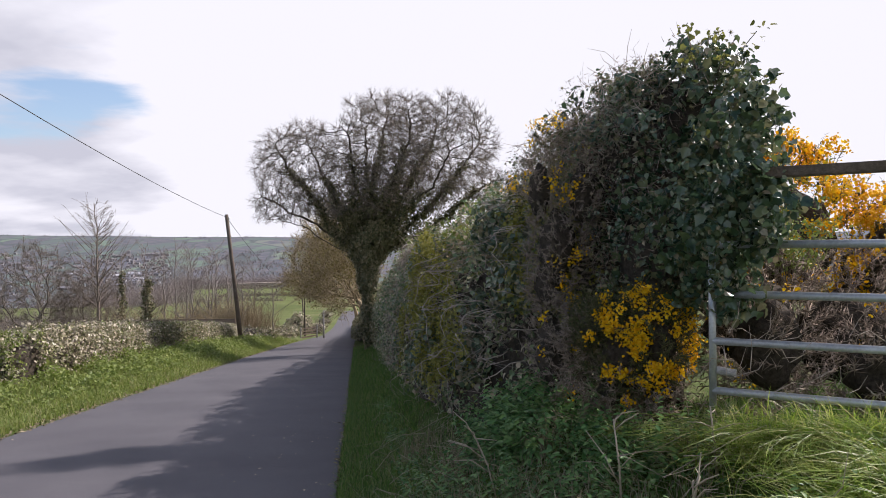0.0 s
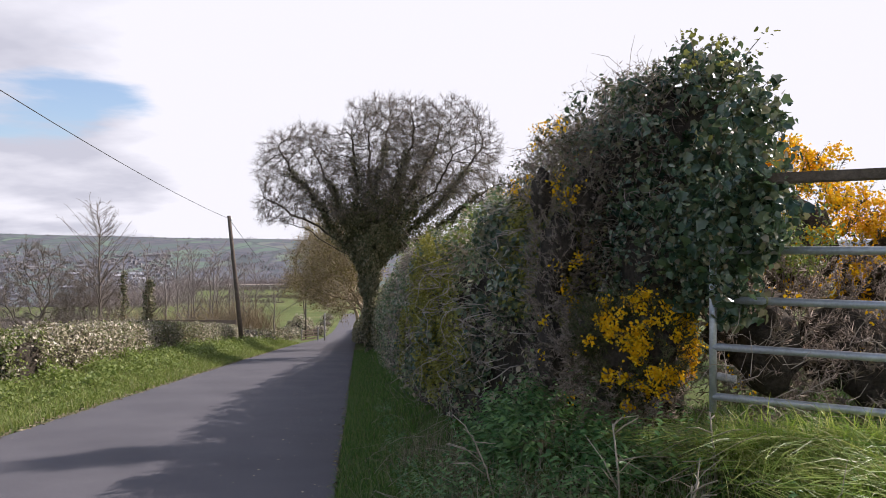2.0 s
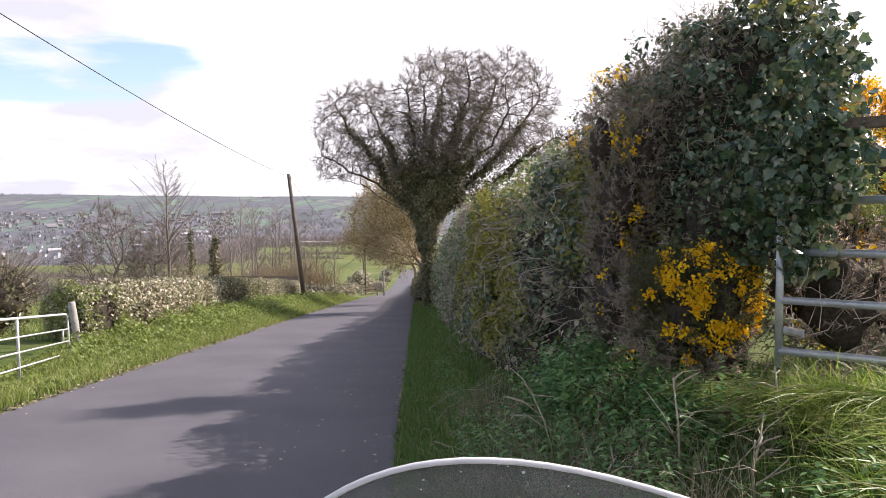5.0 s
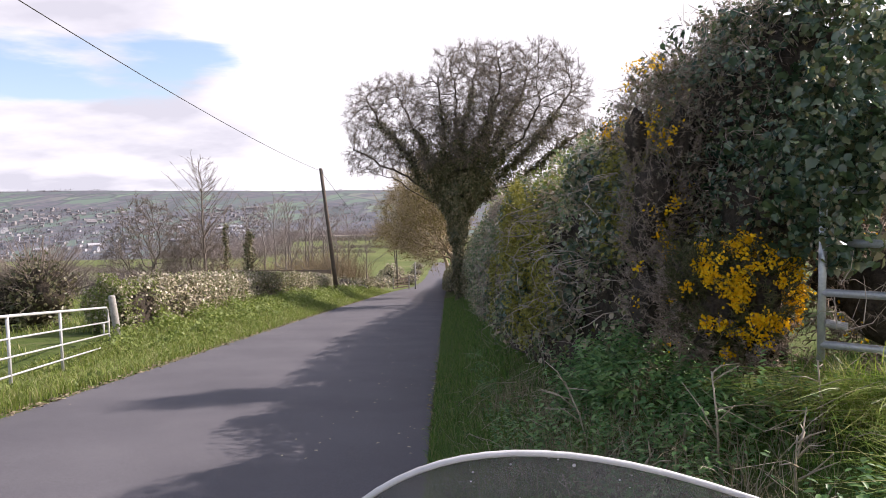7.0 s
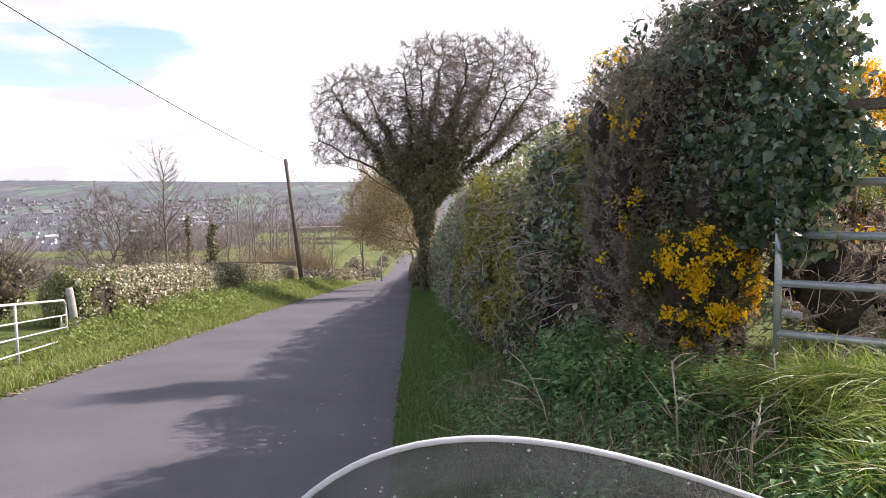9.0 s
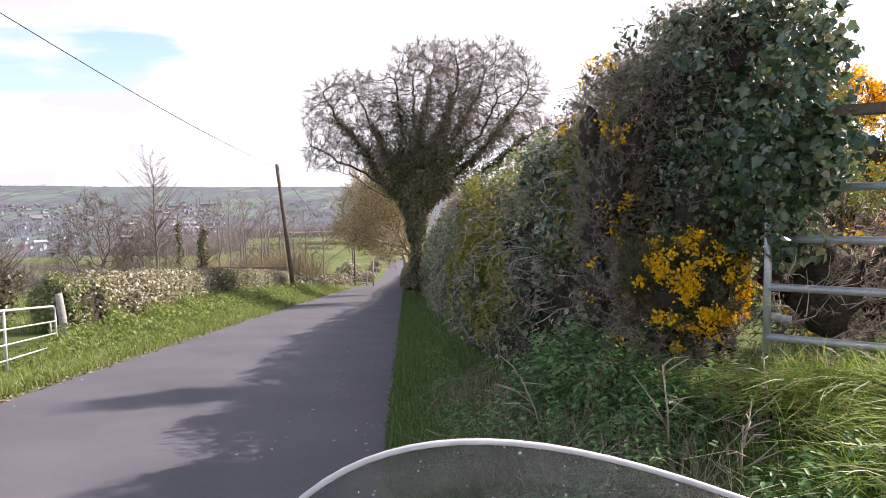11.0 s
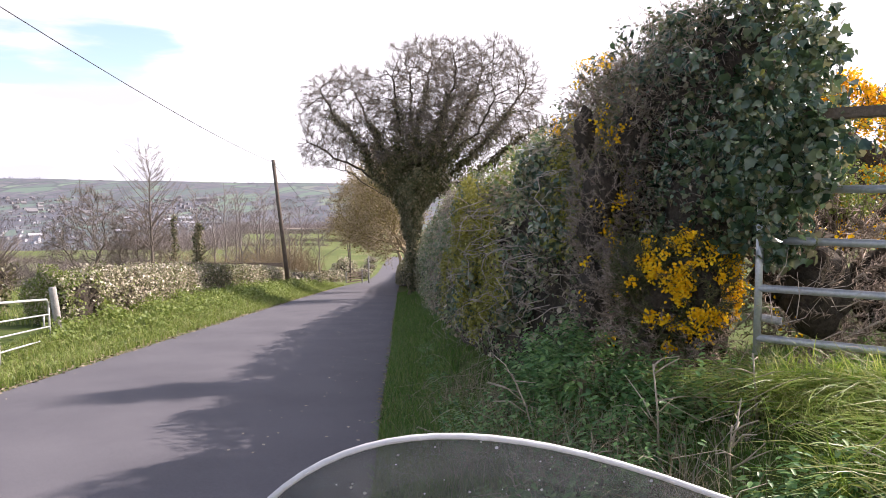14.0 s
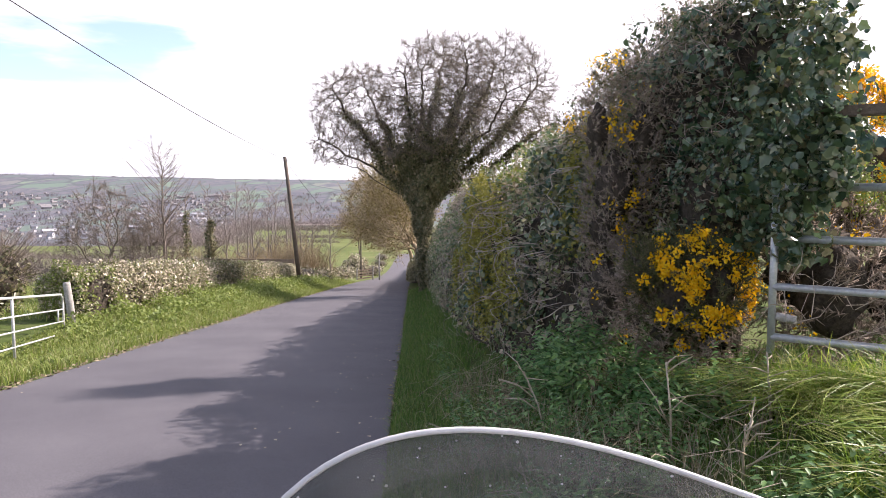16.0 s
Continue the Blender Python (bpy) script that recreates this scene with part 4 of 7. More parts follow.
def build_left_hedge():
    t = thing("trimmed_hedge", "trimmed roadside hedge with pale glossy sunlit leaves", "hedge", at=(0, 0, 0))
    part("shaded_twig_core", hedge_core("core", LEFT_LINE, 0.56, LEFT_H, 0.10, 2.0, scale=0.8, square=5.0), M_INNER_SHADE, t, smooth=True)
    pos, out, s, a = hedge_samples(LEFT_LINE, 0.62, LEFT_H, 90000, 0.12, 2.0, square=5.0)
    pos += out * RNG.uniform(-0.16, 0.08, (len(pos), 1))
    # gaps between the sprays, where the shade-coloured twig core shows
    gap = wobble(s * 2.2, a * 3.0, 1.8, 1.5) + 0.7 * wobble(s * 5, a * 7, 1.6, 4)
    keep = RNG.random(len(s)) < 0.25 + 0.75 * smooth01(gap, -0.7, 0.1)
    pos, out, s, a = pos[keep], out[keep], s[keep], a[keep]
    green = RNG.random(len(s)) < 0.05 + 0.4 * (1 - smooth01(s, 0.2, 1.8))
    # dark leaves along one stretch stand in for the tree's cast shadow
    shadowed = ~green & (RNG.random(len(s)) < 0.85 * smooth01(s, 9.5, 11.5) * (1 - smooth01(s, 16.5, 19)) + 0.10)
    pale = ~green & ~shadowed
    part("foliage", leaf_mesh("hedge_leaves", DIAMOND, pos[pale], out[pale], 0.085, droop=0.4, jitter=0.9), M_HEDGE_LEAF, t)
    part("ivy", leaf_mesh("hedge_shadow", DIAMOND, pos[shadowed], out[shadowed], 0.085, droop=0.5, jitter=0.8), M_TREE_IVY, t, "dark leaves painting the tree's shadow, a few more scattered about")
    part("young_foliage", leaf_mesh("hedge_green", DIAMOND, pos[green] + out[green] * 0.04, out[green], 0.07, droop=0.4, jitter=0.9), M_GREEN_LEAF, t, "yellow-green leaves at the gate end")
    # leaves closing its end by the gate
    z0 = float(ground_z(-9.3, 17.2))
    p, o = blob_samples([(-9.3, 17.25, z0 + 0.6, 0.62, 0.4, 0.78)], 9000, 0.2)
    half = RNG.random(len(p)) < 0.5
    part("young_foliage", leaf_mesh("end_green", DIAMOND, p[half], o[half], 0.06, droop=0.4, jitter=0.9), M_GREEN_LEAF, t, "yellow-green leaves at the gate end")
    part("foliage", leaf_mesh("end_leaves", DIAMOND, p[~half], o[~half], 0.06, droop=0.4, jitter=0.9), M_HEDGE_LEAF, t)
    # bare twigs standing out of it
    p, o, q, w = hedge_samples(LEFT_LINE, 0.62, LEFT_H, 1500, 0.12, 2.0)
    e = p + unit(o + RNG.normal(0, 0.6, p.shape) + np.array([0, 0, 0.4])) * RNG.uniform(0.08, 0.3, (len(p), 1))
    r = np.full((len(p), 1), 0.005)
    v, f = tubes(np.concatenate([p - o * 0.1, r, e, r * 0.5], 1), 3)
    part("twig_growth", mesh_np("hedge_twig_ends", v, quads=f), M_TWIG, t, "brown twig ends")
    return t


build_left_hedge()


def verge_points(n, ymin, ymax, smin, smax, left):
    y = ymin + (ymax - ymin) * RNG.random(n) ** 1.4
    s = RNG.uniform(smin, smax, n)
    x = road_right(y) - ROAD_W - s if left else road_right(y) + s
    return on_ground(x, y), s


def build_verges():
    p, s = verge_points(46000, 7.0, 60, 0.06, 2.9, True)
    h = blade_mesh("verge_grass", p, 0.2, 0.012, 0.7)
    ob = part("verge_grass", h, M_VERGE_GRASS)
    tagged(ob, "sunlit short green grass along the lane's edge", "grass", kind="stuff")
    n = 30000
    y = 8 + 40 * RNG.random(n) ** 1.3
    x = road_right(y) - ROAD_W - 2.6 - 26 * RNG.random(n) ** 1.3
    keep = (x < -8.9) & (wobble(x, y, 0.5, 3) > -0.6)
    ob = part("pasture_grass", blade_mesh("pasture_grass", on_ground(x, y)[keep], 0.24, 0.02, 0.7), M_VERGE_GRASS)
    tagged(ob, "rough tussocky pasture grass behind the field gate", "grass", kind="stuff")
    n = 52000
    p, s = verge_points(n, 9.0, 58, 0.25, 2.9, True)
    lump = np.clip(0.5 + 0.9 * wobble(p[:, 1] * 1.3, s * 2.0, 1.5, 6) + 0.5 * wobble(p[:, 1], s, 4.0, 2), 0, 1.5)
    p[:, 2] += RNG.uniform(0.15, 1.0, n) ** 0.7 * (0.08 + 0.30 * smooth01(s, 0.3, 1.5) * smooth01(p[:, 1], 13, 17.5)) * lump
    n = np.tile([0.2, -0.2, 1.0], (len(p), 1)) + RNG.normal(0, 0.6, (len(p), 3))
    ob = part("verge_weeds", leaf_mesh("verge_weeds", DIAMOND, p, n, 0.085, droop=0.1), M_GREEN_LEAF)
    tagged(ob, "bright green leafy weeds below the trimmed hedge", "weeds", kind="stuff")


build_verges()


def build_left_gate():
    hinge, far = Vector((-8.17, 15.05, -1.60)), Vector((-6.25, 8.3, -0.72))
    t = thing("field_gate", "white tubular metal field gate, closed, on wooden posts", "gate", at=hinge)
    d = far - hinge
    L = d.length

    def at(u, z):                       # u metres from the latch end, z above the bottom rail line
        p = d * (u / L)
        return (p.x, p.y, p.z + z)
    r = 0.023
    top, low = 0.86, 0.0
    part("frame", tube_path([at(0.05, low), at(0.05, top - 0.22), at(0.09, top - 0.08), at(0.22, top), at(L - 0.22, top), at(L - 0.07, top - 0.1), at(L - 0.04, top - 0.25), at(L - 0.04, low)], r, 12), M_WHITE_TUBE, t, smooth=True)
    for z in (0.02, 0.28, 0.54):
        part("bar", tube_path([at(0.05, z), at(L - 0.04, z)], 0.016, 10), M_WHITE_TUBE, t, smooth=True)
    for u in (0.5, 3.5, 5.9):
        if u == 0.5:
            part("upright", tube_path([at(u, 0.28), at(u, 0.54)], 0.018, 10), M_WHITE_TUBE, t, smooth=True)
        else:
            part("upright", tube_path([at(u, -0.32), at(u, top)], 0.024, 10), M_WHITE_TUBE, t, smooth=True)
    p = thing("gate_post", "weathered grey round wooden gate post", "post", "gate posts", at=(-8.32, 15.6, float(ground_z(-8.32, 15.6))))
    part("shaft", tube_path([(0.05, 0, -0.3), (0, 0, 0.5), (-0.06, 0, 1.0), (-0.065, 0, 1.04)], [0.085, 0.082, 0.08, 0.065], 14), M_OLD_WOOD, p, smooth=True)
    q = copy_thing(p, Matrix.Translation((-6.05, 8.0, float(ground_z(-6.05, 8.0)))))


build_left_gate()


def build_pole(name, label, x, y, top, lean, r=0.13):
    z = float(ground_z(x, y))
    t = thing(name, label, "utility pole", "utility poles", at=(x, y, z))
    h = top - z
    part("shaft", tube_path([(lean * 0, 0, -0.3), (lean * 0.5, 0, h * 0.5), (lean, 0, h)], [r, r * 0.85, r * 0.72], 14), M_POLE, t, smooth=True)
    part("insulator", tube_path([(lean + 0.12, 0, h - 0.28), (lean + 0.12, 0, h - 0.2), (lean + 0.12, 0, h - 0.12)], [0.05, 0.055, 0.03], 10), M_STEEL, t)
    part("bracket", box_bm(0.2, 0.05, 0.04, 0.008, (lean + 0.05, 0, h - 0.28)), M_STEEL, t)
    return Vector((x + lean, y, top - 0.15))


P_NEAR = build_pole("utility_pole", "leaning brown wooden utility pole by the hedge", -8.15, 40.0, 3.35, -0.75)
P_FAR = build_pole("utility_pole", "slim dark wooden utility pole beside the field gate", -12.9, 110.0, -5.0, -0.35, 0.12)
P_BACK = build_pole("utility_pole", "brown wooden utility pole carrying the overhead line", -8.0, -12.0, 9.1, 0.0, 0.13)


def wire(a, b, sag, r):
    t = thing("overhead_wire", "thin dark overhead line slung between poles", "wire", "overhead lines", at=a)
    pts = []
    for i in range(25):
        u = i / 24
        p = (b - a) * u
        p.z -= sag * 4 * u * (1 - u)
        pts.append(p)
    part("cable", tube_path(pts, r, 6), M_WIRE, t)


wire(P_NEAR, P_BACK, 0.87, 0.011)
wire(P_NEAR, P_FAR, 1.2, 0.014)

# ---- right side: bank, hedge, ivy mound, gorse, gate ----
M_GORSE_BROWN = material("gorse_brown", [(0.15, 0.115, 0.09), (0.27, 0.21, 0.16), (0.44, 0.35, 0.28)], 0.8, island=True, spec=0.15)
RIGHT_LINE = [(1.95, 4.75), (1.55, 5.6), (1.15, 6.6), (0.85, 8.3), (0.62, 12), (0.35, 18), (0.1, 24), (-0.1, 30), (-0.55, 38), (-1.65, 50), (-3.0, 75), (-4.0, 100), (-5.2, 130)]
RIGHT_H = [1.75, 2.0, 1.74, 1.82, 2.08, 2.28, 2.2, 1.9, 1.75, 1.85, 1.9, 1.8, 1.7]
RIGHT_W = [0.6, 0.68, 0.6, 0.52, 0.5, 0.5, 0.5, 0.5, 0.6, 0.7, 0.8, 0.8, 0.8]


def build_right_hedge():
    t = thing("overgrown_hedge", "overgrown hedge of ivy and bramble on a grassy bank", "hedge")
    part("shaded_twig_core", hedge_core("core", RIGHT_LINE, RIGHT_W, RIGHT_H, 0.16, 5.0, scale=0.74), M_INNER_SHADE, t, smooth=True)
    near = RIGHT_LINE[:7]
    nw, nh = RIGHT_W[:7], RIGHT_H[:7]

    def skin(n, lo=0.0, hi=3.15, far_s=99.0):
        pos, out, s, a = hedge_samples(near, nw, nh, n, 0.16, 5.0)
        k = (a > lo) & (a < hi) & (s < far_s)
        return pos[k], out[k], s[k], a[k]
    # ivy in overlapping tongues with dark hollows between them
    pos, out, s, a = skin(64000, 0.9)
    tongue = wobble(s * 1.6, a * 2.6, 1.9, 9) + 0.6 * wobble(s * 4, a * 6, 1.7, 2)
    keep = RNG.random(len(s)) < 0.16 + 0.84 * smooth01(tongue, -0.55, 0.15)
    pos = (pos + out * (0.16 * np.clip(tongue, -1, 1)[:, None] - 0.08 + RNG.uniform(-0.12, 0.06, (len(pos), 1))))[keep]
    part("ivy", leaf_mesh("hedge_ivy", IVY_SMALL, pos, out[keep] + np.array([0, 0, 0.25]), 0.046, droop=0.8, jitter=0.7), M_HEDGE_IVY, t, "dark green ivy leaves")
    # brown dead leaves and twig ends between them
    pos, out, s, a = skin(26000, 1.9, far_s=12)
    keep = wobble(s * 1.3, a * 2.2, 1.9, 9) < 0.0
    pos = (pos + out * RNG.uniform(-0.15, 0.08, (len(pos), 1)))[keep]
    v, f = scatter(*SPINE, pos, out[keep] * 0.6 + RNG.normal(0, 0.8, pos.shape), RNG.normal(0, 1, pos.shape), 0.05 * RNG.uniform(0.6, 1.6, len(pos)), 0.9)
    part("dead_foliage", mesh_np("hedge_dead", v, tris=f), M_GORSE_BROWN, t, "brown dead leaves and twig ends")
    # clumps bulging from its face: dark ivy, brown dead growth
    pos, out, s, a = skin(4000, 1.75, 3.0, 8.5)
    for kind, m in ((0, 20), (1, 15)):
        c, o = pos[kind::2][:m], out[kind::2][:m]
        blobs = [(*(q - w * 0.02), *(RNG.uniform(0.10, 0.26) * np.array([0.75, 1.0, 1.15]))) for q, w in zip(c, o)]
        p, w = blob_samples(blobs, 9000 if kind == 0 else 12000, 0.35)
        p = p - w * (RNG.random((len(p), 1)) ** 2 * 0.08)
        if kind == 0:
            part("ivy", leaf_mesh("ivy_clump", IVY_SMALL, p, w + np.array([0, 0, 0.3]), 0.046, droop=0.7, jitter=0.7), M_IVY, t, "dark clumps of ivy")
        else:
            v, f = scatter(*SPINE, p, w * 0.6 + RNG.normal(0, 0.7, p.shape), RNG.normal(0, 1, p.shape), 0.045 * RNG.uniform(0.6, 1.5, len(p)), 1.0)
            part("dead_foliage", mesh_np("dead_clump", v, tris=f), M_GORSE_DEAD, t, "brown dead clumps")
    # sprigs of fresh yellow-green leaf on the road side
    pos, out, s, a = skin(9000, 2.2, 3.14, 4.6)
    keep = np.where(wobble(s * 0.9, a * 1.7, 2.1, 5) > 0.2)[0][:150]
    j = np.repeat(keep, 64)
    up = RNG.uniform(-1, 1, (len(j), 1))
    p = pos[j] + out[j] * 0.11 + RNG.normal(0, 1, (len(j), 3)) * np.array([0.03, 0.03, 0.03]) + up * np.array([0.0, 0.02, 0.13])
    part("young_foliage", leaf_mesh("sprigs", OVAL, p, out[j] + np.array([0, 0, 0.5]), 0.034, droop=0.4, jitter=0.8, width=1.2), M_SPRIG, t, "yellow-green sprigs")
    # yellow-green and tan leaves along the crest, their paler colours painting its sunlit fringe
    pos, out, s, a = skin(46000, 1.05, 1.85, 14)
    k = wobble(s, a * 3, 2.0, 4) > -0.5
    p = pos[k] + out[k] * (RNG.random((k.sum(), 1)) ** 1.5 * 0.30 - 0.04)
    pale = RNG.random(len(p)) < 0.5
    part("foliage", leaf_mesh("crest", OVAL, p[pale], out[k][pale], 0.040, droop=0.2, jitter=0.9), M_HEDGE_LEAF, t, "tan leaves paled to paint the sunlit crest")
    part("young_foliage", leaf_mesh("crest_green", OVAL, p[~pale], out[k][~pale], 0.045, droop=0.2, jitter=0.9, width=1.2), M_GREEN_LEAF, t, "yellow-green leaves painting the sunlit crest")
    # pale glossy young ivy scattered in the face
    pos, out, s, a = skin(9000, 1.8, 3.05, 6)
    pos, out = pos[:1500], out[:1500]
    part("ivy", leaf_mesh("pale_ivy", IVY, pos + out * 0.1, out + np.array([0, 0, 0.5]), 0.034, droop=0.6, jitter=0.7), M_IVY_PALE, t, "pale young ivy leaves")
    # woody stems curling over its face
    pos, out, s, a = skin(16000, 1.8, 3.1, 9)
    m = min(420, len(pos))
    pos, out = pos[:m], out[:m]
    q = pos + out * RNG.uniform(-0.02, 0.08, (m, 1))
    d = unit(np.stack([RNG.normal(0, 0.3, m), RNG.normal(0, 0.6, m), RNG.normal(-0.3, 0.9, m)], 1))
    L = RNG.uniform(0.04, 0.11, (m, 1))
    r = RNG.uniform(0.0012, 0.0042, (m, 1))
    rows = []
    for k in range(5):
        d = unit(d + RNG.normal(0, 0.58, (m, 3)))
        e = q + d * L + out * 0.01
        rows.append(np.concatenate([q, r * (1 - 0.13 * k), e, r * (0.87 - 0.13 * k)], 1))
        q = e
    v, f = tubes(np.concatenate(rows), 4)
    part("twig_growth", mesh_np("hedge_twigs", v, quads=f), M_BRAMBLE, t, "grey-brown woody stems")
    far = RIGHT_LINE[6:]
    pos, out, s, a = hedge_samples(far, RIGHT_W[6:], RIGHT_H[6:], 46000, 0.16, 5.0)
    # taller thicket along its field side, hidden from view; added to widen the hedge's shadow
    back = [(2.3, 7.0), (2.0, 9.5), (2.0, 13), (1.9, 17.3), (1.6, 22.5), (1.2, 30)]
    tall = [2.2, 2.55, 2.95, 3.2, 2.8, 2.0]
    part("shaded_twig_core", hedge_core("back_core", back, 0.5, tall, 0.16, 2.0, scale=0.8), M_INNER_SHADE, t, smooth=True)
    p2, o2, s2, a2 = hedge_samples(back, 0.58, tall, 26000, 0.18, 2.0)
    part("far_foliage", leaf_mesh("back_leaves", DIAMOND, p2, o2, 0.085, droop=0.5, jitter=0.7), M_HEDGE_IVY, t, "unseen ivy and thorn on the hedge's field side, added for its shadow")
    part("far_foliage", leaf_mesh("hedge_far", DIAMOND, pos, out, 0.12, droop=0.5, jitter=0.5), M_TREE_IVY, t)
    return t


build_right_hedge()

MOUND = [(1.74, 4.5, 1.95, 0.56, 0.5, 0.68), (1.98, 4.35, 2.38, 0.34, 0.4, 0.42), (1.36, 4.75, 1.95, 0.36, 0.38, 0.42), (1.85, 4.0, 1.6, 0.38, 0.4, 0.42),
         (2.02, 4.05, 1.95, 0.28, 0.34, 0.5), (1.56, 4.3, 1.42, 0.34, 0.32, 0.36), (1.62, 4.5, 2.45, 0.26, 0.3, 0.22), (1.4, 4.6, 2.2, 0.25, 0.3, 0.2), (1.56, 4.3, 2.02, 0.28, 0.26, 0.34), (1.95, 5.9, 2.25, 0.5, 0.7, 0.72), (1.5, 6.3, 1.9, 0.4, 0.6, 0.6)]


M_UMBEL = material("ivy_umbel", [(0.16, 0.15, 0.07), (0.26, 0.23, 0.11), (0.34, 0.29, 0.16)], 0.7, island=True, spec=0.2)


def build_mound():
    t = thing("ivy_mound", "tall dark mound of glossy ivy smothering the gatepost", "ivy bush")
    core = [(1.68, 4.6, 1.95, 0.48, 0.42, 0.62), (1.92, 5.9, 2.15, 0.45, 0.65, 0.68), (1.55, 6.3, 1.8, 0.35, 0.55, 0.5), (1.92, 4.5, 2.28, 0.34, 0.36, 0.42), (1.7, 4.25, 1.4, 0.36, 0.35, 0.5)]
    part("shaded_twig_core", blob_core("core", core, 0.74), M_INNER_SHADE, t, smooth=True)
    spill = [(1.66, 3.40, 1.46, 0.13, 0.13, 0.32), (1.72, 3.34, 1.72, 0.12, 0.12, 0.26), (1.60, 3.62, 1.6, 0.2, 0.2, 0.42), (1.76, 3.5, 1.5, 0.16, 0.16, 0.36), (1.83, 3.46, 1.95, 0.15, 0.16, 0.42), (1.58, 3.30, 1.48, 0.13, 0.10, 0.26), (1.76, 3.24, 1.62, 0.13, 0.10, 0.22), (1.66, 3.3, 1.78, 0.17, 0.11, 0.22)]

    def coat(n, m):
        """Leaf places over the mound and its spill, with hollows between the sprays."""
        p1, o1 = blob_samples(MOUND, n, 0.30)
        p2, o2 = blob_samples(spill, m, 0.25)
        p, o = np.concatenate([p1, p2]), np.concatenate([o1, o2])
        spray = wobble(p[:, 0] * 5 + p[:, 1] * 3, p[:, 2] * 6, 1.2, 2) + 0.7 * wobble(p[:, 0] * 12, p[:, 2] * 13 + p[:, 1] * 7, 1.1, 6)
        k = RNG.random(len(p)) < 0.05 + 0.95 * smooth01(spray, -0.6, 0.2)
        return p[k] + o[k] * (0.11 * np.clip(spray[k], -1.2, 1.2)[:, None] - 0.05 - RNG.random((k.sum(), 1)) ** 2 * 0.16), o[k]
    p, o = coat(30000, 4200)
    part("ivy", leaf_mesh("mound_ivy", IVY_SMALL, p, o + np.array([0.0, -0.15, 0.3]), 0.026 + 0.018 * smooth01(p[:, 0], 1.4, 1.85), droop=0.8, jitter=0.8), M_IVY, t, "dark glossy ivy leaves")
    p, o = coat(12500, 2600)
    k = RNG.random(len(p)) < smooth01(p[:, 0], 1.25, 1.7)
    p, o = p[k] + o[k] * 0.03, o[k]
    part("ivy", leaf_mesh("mound_ivy_large", IVY, p, o + np.array([0.0, -0.25, 0.25]), 0.054, droop=1.0, spread=0.6, jitter=1.0), M_IVY_LARGE, t, "large dark lobed ivy leaves")
    # greenish-brown flower heads, each a ball of tiny stalks
    c, o = blob_samples(MOUND, 700, 0.26)
    c, o = c[:260], o[:260]
    j = np.repeat(np.arange(len(c)), 26)
    w = unit(RNG.normal(0, 1, (len(j), 3)) + o[j] * 0.6)
    v, f = scatter(*SPINE, c[j] + o[j] * 0.04, w, RNG.normal(0, 1, (len(j), 3)), 0.026, 1.6)
    part("bloom", mesh_np("umbels", v, tris=f), M_UMBEL, t, "olive-brown ivy flower heads")
    # dead twigs and withered leaves caught in its older side
    c, o = blob_samples(MOUND, 60000, 0.30)
    k = RNG.random(len(c)) > smooth01(c[:, 0] - 0.35 * (c[:, 2] - 1.9), 1.3, 1.75)
    c, o = c[k][:8000], o[k][:8000]
    v, f = scatter(*SPINE, c - o * RNG.uniform(-0.05, 0.12, (len(c), 1)), o * 0.5 + RNG.normal(0, 0.8, c.shape), RNG.normal(0, 1, c.shape), 0.045 * RNG.uniform(0.5, 1.6, len(c)), 1.0)
    part("dead_foliage", mesh_np("mound_dead", v, tris=f), M_GORSE_BROWN, t, "withered brown leaves and twig ends")
    c, o = c[:260], o[:260]
    m1 = c + unit(RNG.normal(0, 1, c.shape) * np.array([1, 0.3, 0.9]) + o * 0.35) * RNG.uniform(0.05, 0.14, (len(c), 1))
    e = m1 + unit(m1 - c + RNG.normal(0, 0.07, c.shape)) * RNG.uniform(0.03, 0.12, (len(c), 1))
    r = RNG.uniform(0.001, 0.0026, (len(c), 1))
    v, f = tubes(np.concatenate([np.concatenate([c + o * 0.02, r, m1 + o * 0.03, r * 0.8], 1), np.concatenate([m1 + o * 0.03, r * 0.8, e + o * 0.03, r * 0.4], 1)]), 4)
    part("twig_growth", mesh_np("dead_twigs", v, quads=f), M_BRAMBLE, t, "dead pale twigs")
    # wispy shoots and flowering umbels standing out of it; yellow-green leaf colour imitates backlight on the right
    p, o = blob_samples(MOUND, 900, 0.2, low=-0.2)
    k = (p[:, 0] > 1.75) | (RNG.random(len(p)) < 0.06)
    p, o = p[k][:46], o[k][:46]
    q = p + unit(o + RNG.normal(0, 0.35, (len(p), 3)) + np.array([0, 0, 0.4])) * RNG.uniform(0.05, 0.17, (len(p), 1))
    seg = np.concatenate([p - o * 0.15, np.full((len(p), 1), 0.004), q, np.full((len(p), 1), 0.0025)], 1)
    v, f = tubes(seg, 4)
    part("shoot_growth", mesh_np("shoots", v, quads=f), M_TWIG, t, "thin woody ivy shoots")
    j = np.repeat(np.arange(len(q)), 9)
    lp = q[j] + RNG.normal(0, 0.035, (len(j), 3))
    part("shoot_foliage", leaf_mesh("shoot_leaves", IVY, lp, np.tile([0, -0.4, 0.8], (len(j), 1)), 0.034, droop=0.4, jitter=0.8), M_IVY_PALE, t, "yellow-green ivy leaves painting backlight on the sun side")
    return t


build_mound()


